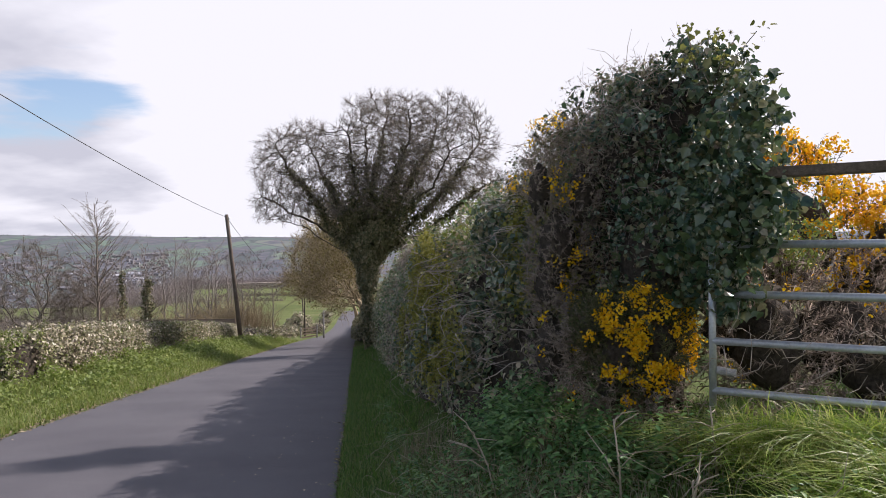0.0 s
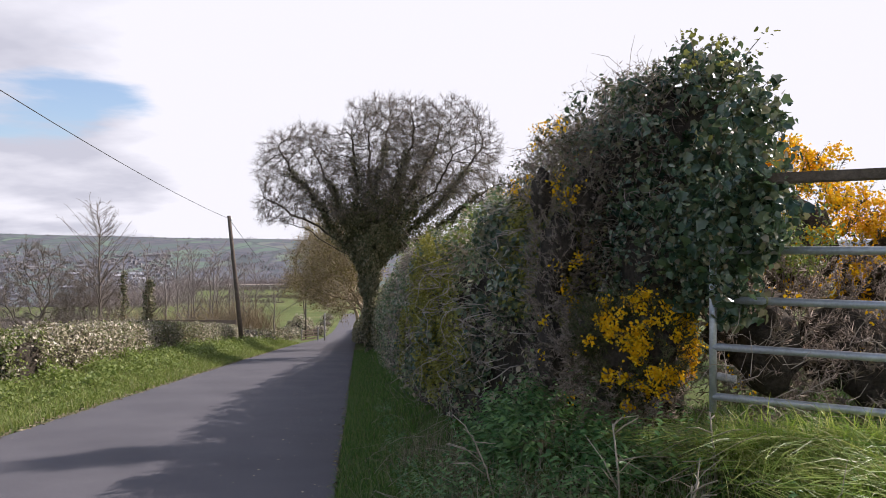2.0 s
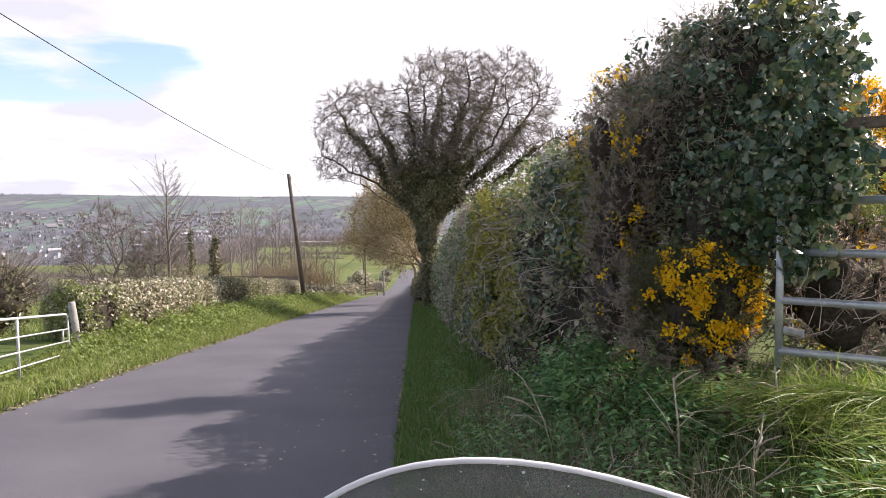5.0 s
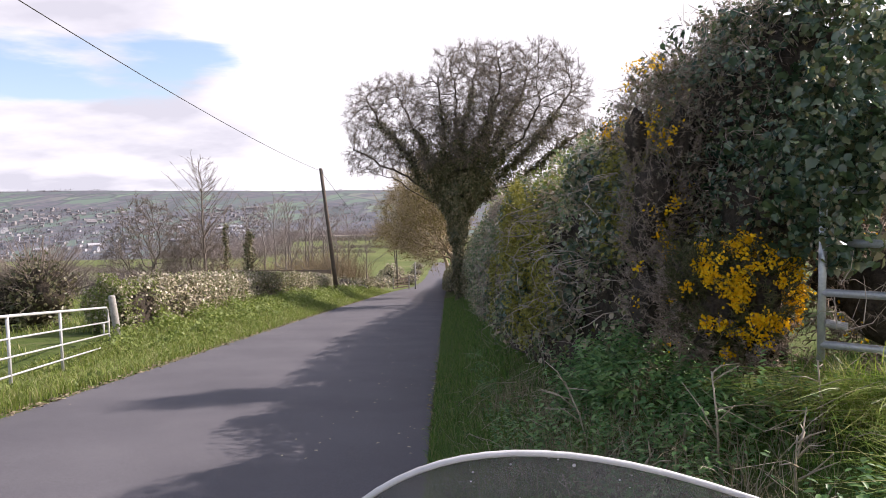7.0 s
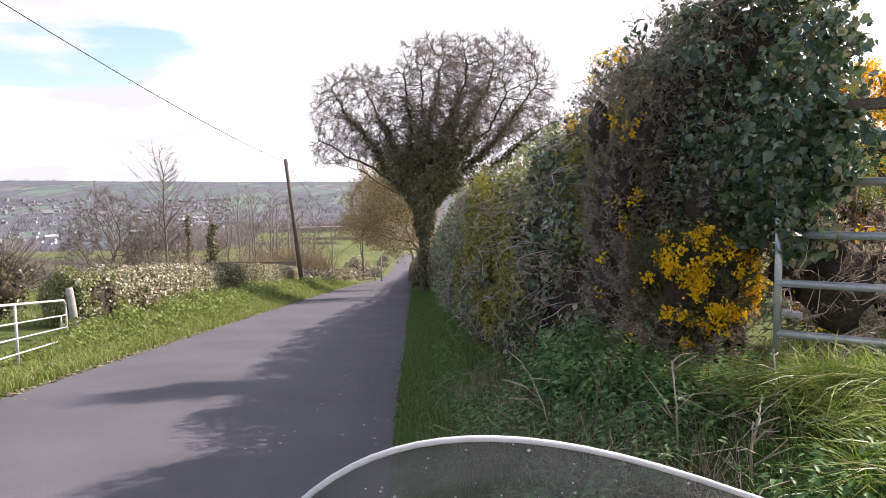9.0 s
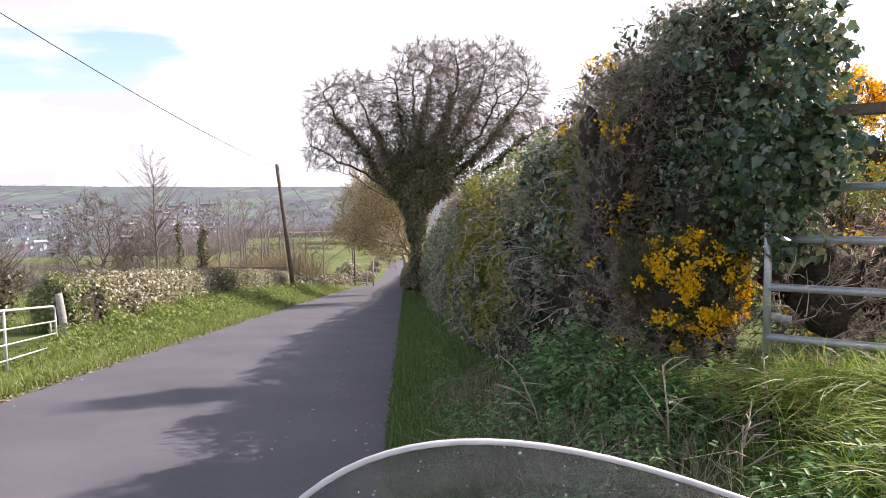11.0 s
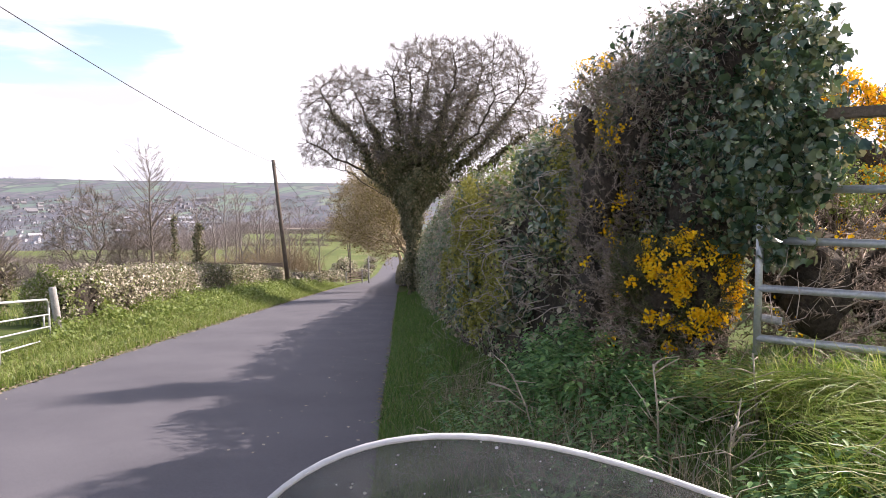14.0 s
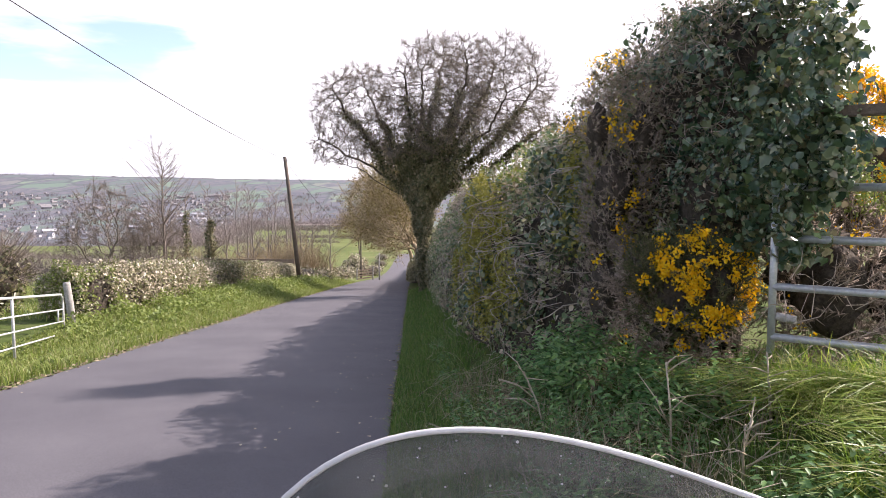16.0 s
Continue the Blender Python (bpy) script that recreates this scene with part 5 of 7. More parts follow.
def gorse(name, label, blobs, n_spine, n_flower, clumps, flower_size=0.02, spine=0.03, mat=None, low=-1.0, face=None, tight=0.035, core=0.56, favour=(0, 0, 0)):
    t = thing(name, label, "gorse bush")
    for b in (b for b in blobs if min(b[3:]) > 0.09 and core):
        part("shaded_twig_core", blob_core("core", [b], core, 0.35), M_INNER_SHADE, t, smooth=True)
    # each shoot is a bottle-brush of spines
    base, way = blob_samples(blobs, max(40, n_spine // 34), 0.3)
    way = unit(way + RNG.normal(0, 0.45, way.shape) + np.array([0, 0, 0.55]))
    k = np.repeat(np.arange(len(base)), 34)
    u = RNG.random((len(k), 1))
    reach = spine * 3.2 * RNG.uniform(0.5, 1.3, (len(base), 1))[k]
    pos = base[k] - way[k] * spine + way[k] * u * reach
    ray = way[k] * 0.7 + RNG.normal(0, 0.7, (len(k), 3))
    v, tr = scatter(*SPINE, pos, ray, RNG.normal(0, 1, (len(k), 3)), spine * RNG.uniform(0.5, 1.1, len(k)) * (1.1 - 0.5 * u[:, 0]), 1.3)
    part("spine_growth", mesh_np("spines", v, tris=tr), mat or M_GORSE_SPINE, t)
    if n_flower:
        c, co = blob_samples(blobs, clumps * 12, 0.25, low)
        if face is not None:
            k = (co @ np.asarray(face)) + RNG.normal(0, 0.25, len(c)) > 0.1
            c, co = c[k], co[k]
        k = wobble(c[:, 0] * 13 + c[:, 1] * 5, c[:, 2] * 14, 1.2, 1) + RNG.normal(0, 0.4, len(c)) + (c - c.mean(0)) @ np.asarray(favour, dtype=float) > 0.05
        c, co = c[k][:clumps], co[k][:clumps]
        j = RNG.integers(0, len(c), n_flower)
        pos = c[j] + RNG.normal(0, tight, (n_flower, 3)) + co[j] * 0.03
        part("bloom", leaf_mesh("flowers", FLOWER, pos, co[j] + RNG.normal(0, 0.5, (n_flower, 3)), flower_size, droop=0.0, spread=1.0, jitter=0.8), M_GORSE_FLOWER, t, "bright yellow gorse flowers")
    return t


gorse("gorse_bush", "low flowering gorse bush by the gate with yellow blooms", [(1.38, 3.95, 0.93, 0.27, 0.22, 0.27), (1.20, 4.05, 1.05, 0.15, 0.18, 0.15), (1.49, 3.78, 0.97, 0.14, 0.16, 0.22), (1.44, 3.85, 1.08, 0.17, 0.17, 0.15)], 30000, 3900, 84, 0.0175, spine=0.045, face=(0.25, -1, 0.3), tight=0.021, favour=(0.9, 0, 0.8))
gorse("dead_gorse", "brown scorched lower growth beneath the gorse bush", [(1.32, 4.0, 0.70, 0.2, 0.16, 0.17), (1.10, 4.15, 0.92, 0.09, 0.12, 0.2), (1.5, 3.85, 0.72, 0.14, 0.14, 0.15)], 11000, 0, 0, spine=0.06, mat=M_GORSE_BROWN)
gorse("dead_gorse", "browned gorse bush topped with yellow flowers", [(1.0, 4.6, 1.88, 0.12, 0.15, 0.3), (1.10, 4.55, 1.52, 0.2, 0.2, 0.4), (1.24, 4.45, 1.86, 0.13, 0.14, 0.32), (1.04, 4.55, 1.28, 0.14, 0.18, 0.26), (1.04, 4.5, 0.85, 0.15, 0.2, 0.4), (1.03, 4.6, 2.14, 0.06, 0.08, 0.16), (1.17, 4.55, 2.2, 0.05, 0.08, 0.13)], 46000, 520, 34, 0.017, spine=0.034, mat=M_GORSE_DEAD, face=(0, -0.6, 0.3), tight=0.018)
gorse("gorse_sprig", "upright gorse sprig in yellow flower on the hedge top", [(1.0, 4.55, 2.24, 0.05, 0.06, 0.07), (1.14, 4.5, 2.28, 0.05, 0.06, 0.07)], 1600, 150, 10, 0.015, spine=0.03, low=-0.2, tight=0.015)
gorse("gorse_sprig", "upright gorse sprig in yellow flower on the hedge top", [(0.9, 4.85, 1.86, 0.06, 0.08, 0.08), (0.82, 5.0, 1.95, 0.05, 0.07, 0.07)], 1600, 110, 8, 0.015, spine=0.03, low=-0.2, tight=0.015)
# its last blob lies out of view, added to cast shade
gorse("gorse_bush", "large flowering gorse bush in the field behind the gate", [(3.75, 6.4, 1.5, 0.75, 0.7, 0.9), (4.6, 6.2, 1.2, 0.7, 0.7, 0.8), (3.1, 6.3, 1.3, 0.55, 0.6, 0.85), (5.4, 5.2, 1.2, 0.8, 0.7, 0.9)], 60000, 26000, 800, 0.032, spine=0.06, low=-0.5)
# out of view; added to block the sun from ground behind the gate
gorse("gorse_bush", "unseen gorse bush added to shade the ground behind the gate", [(4.6, 4.6, 1.6, 0.65, 0.5, 1.4), (5.4, 4.7, 1.2, 0.6, 0.5, 1.0)], 14000, 3500, 110, 0.025, spine=0.06)
# dark cores in this undergrowth paint the mound's shade behind the gate
gorse("dead_gorse", "bare brown undergrowth, dark-cored to paint the shaded hollow behind the farm gate", [(2.15, 3.85, 0.95, 0.3, 0.3, 0.42), (2.75, 3.7, 0.8, 0.35, 0.3, 0.35), (2.7, 5.1, 0.95, 0.55, 0.5, 0.55), (3.5, 5.2, 0.8, 0.6, 0.5, 0.6), (4.2, 4.9, 0.7, 0.5, 0.5, 0.5)], 36000, 300, 20, 0.022, spine=0.07, mat=M_GORSE_BROWN, face=(0, -1, 0.4), core=0.56)


def build_right_gate():
    o = Vector((1.62, 3.441, 0.0))
    d = Vector((0.824, -0.566, 0.0))
    t = thing("farm_gate", "galvanised tubular farm gate half sunk in grass", "gate", at=(o.x, o.y, 0.72))

    def at(u, z):
        p = d * u
        return (p.x, p.y, z - 0.72)
    for z, r, a in ((0.782, 0.019, 0.0), (1.031, 0.019, 0.0), (1.268, 0.019, 0.0), (1.515, 0.019, 0.0)):
        part("bar", tube_path([at(a, z), at(3.0, z)], r, 12), M_GALV, t, smooth=True)
    part("upright", tube_path([at(0, 0.70), at(0, 1.5)], 0.018, 12), M_GALV, t, smooth=True)
    part("upright", tube_path([at(3.0, 0.66), at(3.0, 1.86)], 0.021, 12), M_GALV, t, smooth=True)
    part("top_rail", box_bm(2.9, 0.05, 0.052, 0.006, at(1.63, 1.862), Matrix.Rotation(math.atan2(d.y, d.x), 4, 'Z')), M_BROWN_WOOD, t, "dark brown timber top rail")
    part("hinge_pipe", tube_path([at(0.02, 0.885), at(0.11, 0.874)], 0.02, 14), M_OLD_WOOD, t, "pale weathered stub of a rail", smooth=False)


build_right_gate()


def build_bank():
    # short shaded grass from the road edge up the bank
    n = 70000
    y = 1.6 + 38 * RNG.random(n) ** 2.4
    s = 1.9 * RNG.random(n) ** 1.3 + 0.02
    p = on_ground(road_right(y) + s, y)
    keep = ~((p[:, 0] * 0.566 + p[:, 1] * 0.824 > 3.8) & (p[:, 0] > 1.55))
    keep &= (s < 0.85) | (y > 9) | (RNG.random(n) < np.where(wobble(p[:, 0] * 3, y * 2, 1.3, 4) > 0.1, 0.5, 0.12))
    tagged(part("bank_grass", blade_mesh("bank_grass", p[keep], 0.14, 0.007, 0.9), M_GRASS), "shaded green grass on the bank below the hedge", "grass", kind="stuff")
    # tall lit grass in front of the gate
    c = np.stack([RNG.uniform(0.6, 3.4, 230), RNG.uniform(1.1, 3.6, 230)], 1)
    i = RNG.integers(0, len(c), 27000)
    off = RNG.normal(0, 0.065, (len(i), 2))
    x, y = c[i, 0] + off[:, 0], c[i, 1] + off[:, 1]
    keep = (x * 0.566 + y * 0.824 < 3.74) & (x > 0.80 + 0.29 * y + 0.14 * wobble(x, y, 5.0, 1))
    tall = RNG.uniform(0.6, 1.25, len(c))[i][keep]
    sway = np.stack([off[keep, 0] * 7, off[keep, 1] * 7, 0 * tall], 1) + np.array([-0.4, -0.2, 0])
    p = on_ground(x[keep], y[keep])
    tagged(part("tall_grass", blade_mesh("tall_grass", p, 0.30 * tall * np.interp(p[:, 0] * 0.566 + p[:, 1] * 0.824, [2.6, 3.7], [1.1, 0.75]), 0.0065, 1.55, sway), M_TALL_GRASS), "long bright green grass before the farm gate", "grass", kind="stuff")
    # grass behind the gate, its darker colour standing in for shade there
    n = 9000
    x, y = RNG.uniform(1.9, 5.2, n), RNG.uniform(2.0, 6.0, n)
    keep = x * 0.566 + y * 0.824 > 4.1
    p = on_ground(x[keep], y[keep])
    tall = 0.16 + 0.20 * smooth01(p[:, 0], 2.3, 3.2)
    tagged(part("field_grass", blade_mesh("field_grass", p, tall, 0.006, 0.9), M_GRASS), "rough field grass behind the farm gate", "grass", kind="stuff")
    # nettles and herbs on the bank: little plants, each a stem of paired leaves
    n = 2600
    y = 2.2 + 10 * RNG.random(n) ** 1.5
    s = RNG.uniform(0.55, 2.0, n)
    keep = (wobble(s * 2.5, y * 1.5, 1.6, 2) + 0.4 * wobble(s * 6, y * 4, 1.3, 7) > -0.15) & ~((y > 5.0) & (s > 0.72)) & ~((road_right(y) + s > 1.5) & (y < 3.7))
    base = on_ground(road_right(y) + s, y)[keep]
    m = 13
    j = np.repeat(np.arange(len(base)), m)
    up = np.tile(np.arange(m) / m, len(base))
    tall = (RNG.uniform(0.12, 0.36, len(base)) * np.interp(base[:, 1], [5.2, 7.0], [1.0, 0.4]))[j]
    lean = RNG.normal(0, 0.12, (len(base), 3))[j]
    pos = base[j] + np.stack([lean[:, 0] * up, lean[:, 1] * up, tall * up], 1)
    a = RNG.uniform(0, 6.28, len(j))
    way = np.stack([np.cos(a), np.sin(a), -0.25 + 0 * a], 1)
    v, t = scatter(OVAL_V, OVAL_T, pos, way, np.tile([0, 0, 1.0], (len(j), 1)) + RNG.normal(0, 0.25, (len(j), 3)), (0.066 - 0.032 * up) * RNG.uniform(0.6, 1.3, len(j)), 0.85)
    tagged(part("bank_herbs", mesh_np("bank_herbs", v, tris=t), M_HERB), "dark green nettles and herbs on the bank", "weeds", kind="stuff")
    # tall weeds crowding the hedge's foot
    n = 330
    y = 4.1 + 1.35 * RNG.random(n)
    face = np.interp(y, [4.0, 4.7, 5.6, 6.6, 8.3, 12], [1.2, 1.05, 0.78, 0.4, 0.14, -0.04])
    x = face + 0.12 - 0.5 * RNG.random(n) ** 1.2
    base = on_ground(x, y)
    keep = wobble(x * 3, y, 2.0, 7) > -0.35
    base = base[keep]
    m = 22
    j = np.repeat(np.arange(len(base)), m)
    up = np.tile(np.arange(m) / m, len(base))
    tall = RNG.uniform(0.22, 0.52, len(base))[j]
    lean = RNG.normal(0, 0.14, (len(base), 3))[j]
    pos = base[j] + np.stack([lean[:, 0] * up, lean[:, 1] * up, tall * up], 1)
    a = RNG.uniform(0, 6.28, len(j))
    v, t = scatter(OVAL_V, OVAL_T, pos, np.stack([np.cos(a), np.sin(a), -0.3 + 0 * a], 1), np.tile([0, 0, 1.0], (len(j), 1)) + RNG.normal(0, 0.35, (len(j), 3)), (0.088 - 0.045 * up) * RNG.uniform(0.6, 1.3, len(j)), 0.7)
    tagged(part("tall_weeds", mesh_np("tall_weeds", v, tris=t), M_HERB), "tall green nettles and cleavers at the hedge's foot", "weeds", kind="stuff")
    # bleached dry grass between them
    n = 2700
    c = [(0.72, 4.9, 0.16), (0.55, 5.2, 0.14), (0.62, 5.5, 0.2), (0.62, 3.7, 0.12), (0.9, 4.3, 0.12), (0.25, 6.6, 0.14), (0.85, 3.4, 0.16), (1.05, 2.9, 0.14), (1.5, 3.3, 0.12), (0.3, 4.4, 0.14)]
    i = RNG.integers(0, len(c), n)
    c = np.array(c)[i]
    p = on_ground(c[:, 0] + RNG.normal(0, 1, n) * c[:, 2], c[:, 1] + RNG.normal(0, 1, n) * c[:, 2] * 1.5)
    tagged(part("dry_grass", blade_mesh("dry_grass", p, 0.30, 0.0042, 1.4), M_DRY), "bleached dead grass among the weeds of the bank", "dead grass", kind="stuff")
    # withered stalks lying about
    n = 230
    y = 2.2 + 8 * RNG.random(n) ** 1.5
    s = RNG.uniform(0.3, 1.9, n)
    p = on_ground(road_right(y) + s, y, RNG.uniform(0.02, 0.3, n))
    a = RNG.uniform(0, 6.28, n)
    dirs = np.stack([np.cos(a), np.sin(a) * 0.6, RNG.normal(0.25, 0.5, n)], 1)
    L = RNG.uniform(0.08, 0.42, (n, 1))
    q = p + unit(dirs) * L * 0.5
    e = q + unit(dirs + RNG.normal(0, 0.35, (n, 3)) + np.array([0, 0, -0.25])) * L * 0.5
    r = RNG.uniform(0.0009, 0.0021, (n, 1))
    v, f = tubes(np.concatenate([np.concatenate([p, r, q, r], 1), np.concatenate([q, r, e, r * 0.5], 1)]), 4)
    tagged(part("dry_stalks", mesh_np("dry_stalks", v, quads=f), M_STEM), "pale withered stalks among the bank's grass", "dead stalks", kind="stuff")


build_bank()


def build_dead_plant(x, y, h, seed):
    """A withered umbel plant: a bent stem with forked side branches."""
    rng = random.Random(seed)
    z = float(ground_z(x, y))
    t = thing("dead_plant", "withered pale branching weed stalk on the bank", "dead weed", "withered weeds", at=(x, y, z))
    lean = rng.uniform(-0.15, 0.15)
    top = Vector((lean, rng.uniform(-0.1, 0.1), h))
    part("stem", tube_path([(0, 0, -0.03), (lean * 0.4, 0.01, h * 0.5), top], [0.006, 0.005, 0.0036], 6), M_STEM, t, smooth=True)
    for k in range(7):
        u = rng.uniform(0.3, 1.0)
        p = top * u
        a = rng.uniform(0, 6.28)
        L = h * rng.uniform(0.3, 0.7)
        d = Vector((math.cos(a), 0.6 * math.sin(a), rng.uniform(0.0, 0.9))).normalized()
        q = p + d * L * 0.5
        e = q + (d + Vector((rng.uniform(-0.4, 0.4), rng.uniform(-0.3, 0.3), rng.uniform(-0.6, 0.2)))).normalized() * L * 0.5
        part("branch", tube_path([p, q, e], [0.004, 0.0034, 0.002], 5), M_STEM, t, smooth=True)


for i, (x, y, h) in enumerate([(1.08, 3.25, 0.34), (1.22, 2.75, 0.24), (0.72, 3.3, 0.22), (0.62, 4.1, 0.3), (1.5, 3.15, 0.26), (0.45, 3.4, 0.2), (2.2, 2.75, 0.3)]):
    build_dead_plant(x, y, h * 1.3, 40 + i)


def build_post_tufts():
    n = 2600
    u = RNG.uniform(-0.04, 1.3, n)
    x = 1.62 + 0.824 * u + RNG.normal(0, 0.06, n) - 0.08
    y = 3.441 - 0.566 * u - np.abs(RNG.normal(0, 0.12, n)) - 0.05
    ob = part("tuft_grass", blade_mesh("tuft_grass", on_ground(x, y), 0.30, 0.005, 1.7, (-0.6, -0.3, 0)), M_TALL_GRASS)
    tagged(ob, "arching tufts of grass against the foot of the gate", "grass", kind="stuff")


build_post_tufts()


def build_gate_twigs():
    """Dry twigs caught round the gate's hinge end."""
    n = 46
    u = RNG.uniform(0.0, 0.75, n)
    p = np.stack([1.62 + 0.824 * u + RNG.normal(0, 0.05, n), 3.44 - 0.566 * u + RNG.normal(0.05, 0.07, n), RNG.uniform(0.7, 1.12, n)], 1)
    d = unit(np.stack([RNG.normal(0.4, 0.7, n), RNG.normal(0, 0.3, n), RNG.normal(0.1, 0.6, n)], 1))
    L = RNG.uniform(0.04, 0.16, (n, 1))
    q = p + d * L
    e = q + unit(d + RNG.normal(0, 0.5, (n, 3))) * L
    r = RNG.uniform(0.001, 0.0026, (n, 1))
    v, f = tubes(np.concatenate([np.concatenate([p, r, q, r * 0.8], 1), np.concatenate([q, r * 0.8, e, r * 0.4], 1)]), 4)
    tagged(part("dry_twigs", mesh_np("dry_twigs", v, quads=f), M_BRAMBLE), "tangle of dry twigs caught around the farm gate", "dead twigs", kind="stuff")


build_gate_twigs()


def build_bramble():
    """Arching pale stems over the hedge's face."""
    t = thing("bramble", "tangle of pale leafless bramble stems over the hedge", "bramble")
    rng = random.Random(4)
    for i in range(70):
        y = 4.7 + 2.1 * rng.random() ** 1.2
        x0 = float(np.interp(y, [4.5, 5, 5.6, 6.6, 8.3], [1.0, 0.93, 0.72, 0.36, 0.12])) - 0.02
        z0 = float(ground_z(x0, y)) + rng.uniform(0.55, 1.75)
        pts = []
        ang = rng.uniform(-1.4, 1.4)
        L = rng.uniform(0.15, 0.6)
        sagk = rng.uniform(0.15, 0.6)
        for k in range(7):
            u = k / 6
            pts.append((x0 - 0.16 * math.sin(u * 3.0) - 0.02 + 0.05 * rng.uniform(-1, 1) + 0.25 * u * math.sin(ang), y - L * u * math.cos(ang) * 0.55 + 0.03 * rng.uniform(-1, 1), z0 + L * (0.5 * math.sin(ang) * u - sagk * u * u) + 0.02 * rng.uniform(-1, 1)))
        part("stem", tube_path(pts, [0.0042, 0.0042, 0.0038, 0.0036, 0.003, 0.0026, 0.0016] if i % 3 == 0 else [0.0028, 0.0028, 0.0026, 0.0024, 0.002, 0.0018, 0.0012], 5), M_BRAMBLE, t, smooth=True)


build_bramble()


def build_motorcycle():
    """The parked motorcycle whose screen stands in front of the viewer."""
    t = thing("motorcycle", "parked red motorcycle with a clear white-edged windscreen", "motorcycle", at=(0.15, 0.5, 0.0))
    o = Vector((0.15, 0.5, 0.0))
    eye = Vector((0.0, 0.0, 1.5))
    # screen outline: a leaning rounded shape fitted to the camera's view; scaling from the eye rakes it forward towards
    # its foot and wraps it back at the sides
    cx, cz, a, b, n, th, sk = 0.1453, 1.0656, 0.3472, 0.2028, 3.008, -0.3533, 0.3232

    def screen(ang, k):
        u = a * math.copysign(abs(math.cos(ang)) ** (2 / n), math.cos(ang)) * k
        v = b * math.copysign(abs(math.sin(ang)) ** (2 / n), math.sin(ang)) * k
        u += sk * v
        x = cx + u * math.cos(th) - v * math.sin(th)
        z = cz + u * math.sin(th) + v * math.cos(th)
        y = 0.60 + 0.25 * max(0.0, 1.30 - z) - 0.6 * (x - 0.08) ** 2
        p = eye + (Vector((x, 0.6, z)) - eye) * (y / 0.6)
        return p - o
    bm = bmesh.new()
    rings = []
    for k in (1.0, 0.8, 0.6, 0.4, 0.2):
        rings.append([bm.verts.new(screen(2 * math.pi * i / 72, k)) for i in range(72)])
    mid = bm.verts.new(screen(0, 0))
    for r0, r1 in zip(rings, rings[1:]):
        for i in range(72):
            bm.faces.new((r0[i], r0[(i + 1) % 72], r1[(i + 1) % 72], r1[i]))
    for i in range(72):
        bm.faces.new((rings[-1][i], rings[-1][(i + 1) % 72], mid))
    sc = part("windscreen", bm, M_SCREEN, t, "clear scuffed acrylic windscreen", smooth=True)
    sc.visible_shadow = False
    mod = sc.modifiers.new("thickness", 'SOLIDIFY')
    mod.thickness = 0.003
    motorcycle_body(t)
    # white tube round the outline imitates light in the screen's edge
    part("lit_edge_tube", tube_path([screen(2 * math.pi * i / 72, 1.0) for i in range(73)], 0.0029, 8), M_RIM, sc, "white tube painting the light caught in the windscreen's edge", smooth=True)


def wheel(parent, y, r=0.30):
    w = new("wheel")
    w.parent = parent
    w.location = (0, y, r + 0.0)
    for name, rad, tube, mat in (("tyre", r - 0.055, 0.055, M_RUBBER), ("rim", r - 0.115, 0.018, M_STEEL)):
        bm = bmesh.new()
        rings = [[bm.verts.new(((tube * 0.9) * math.sin(b), (rad + tube * math.cos(b)) * math.cos(a), (rad + tube * math.cos(b)) * math.sin(a))) for b in (2 * math.pi * j / 12 for j in range(12))] for a in (2 * math.pi * i / 40 for i in range(40))]
        for i in range(40):
            for j in range(12):
                bm.faces.new((rings[i][j], rings[(i + 1) % 40][j], rings[(i + 1) % 40][(j + 1) % 12], rings[i][(j + 1) % 12]))
        part(name, bm, mat, w, smooth=True)
    part("hub", tube_path([(-0.06, 0, 0), (0.06, 0, 0)], 0.05, 16), M_STEEL, w)
    for k in range(6):
        a = 2 * math.pi * k / 6
        part("spoke", tube_path([(0, 0.04 * math.cos(a), 0.04 * math.sin(a)), (0, (r - 0.12) * math.cos(a), (r - 0.12) * math.sin(a))], 0.012, 6), M_STEEL, w)


def shell(rows, sides=24):
    """A body lofted through rows of (y, z, half width, half height)."""
    bm = bmesh.new()
    rings = [[bm.verts.new((hw * math.copysign(abs(math.cos(a)) ** 0.75, math.cos(a)), y, z + hh * math.copysign(abs(math.sin(a)) ** 0.75, math.sin(a)))) for a in (2 * math.pi * i / sides for i in range(sides))] for y, z, hw, hh in rows]
    for p, q in zip(rings, rings[1:]):
        for i in range(sides):
            bm.faces.new((p[i], p[(i + 1) % sides], q[(i + 1) % sides], q[i]))
    bm.faces.new(rings[0])
    bm.faces.new(rings[-1][::-1])
    bmesh.ops.recalc_face_normals(bm, faces=bm.faces)
    return bm


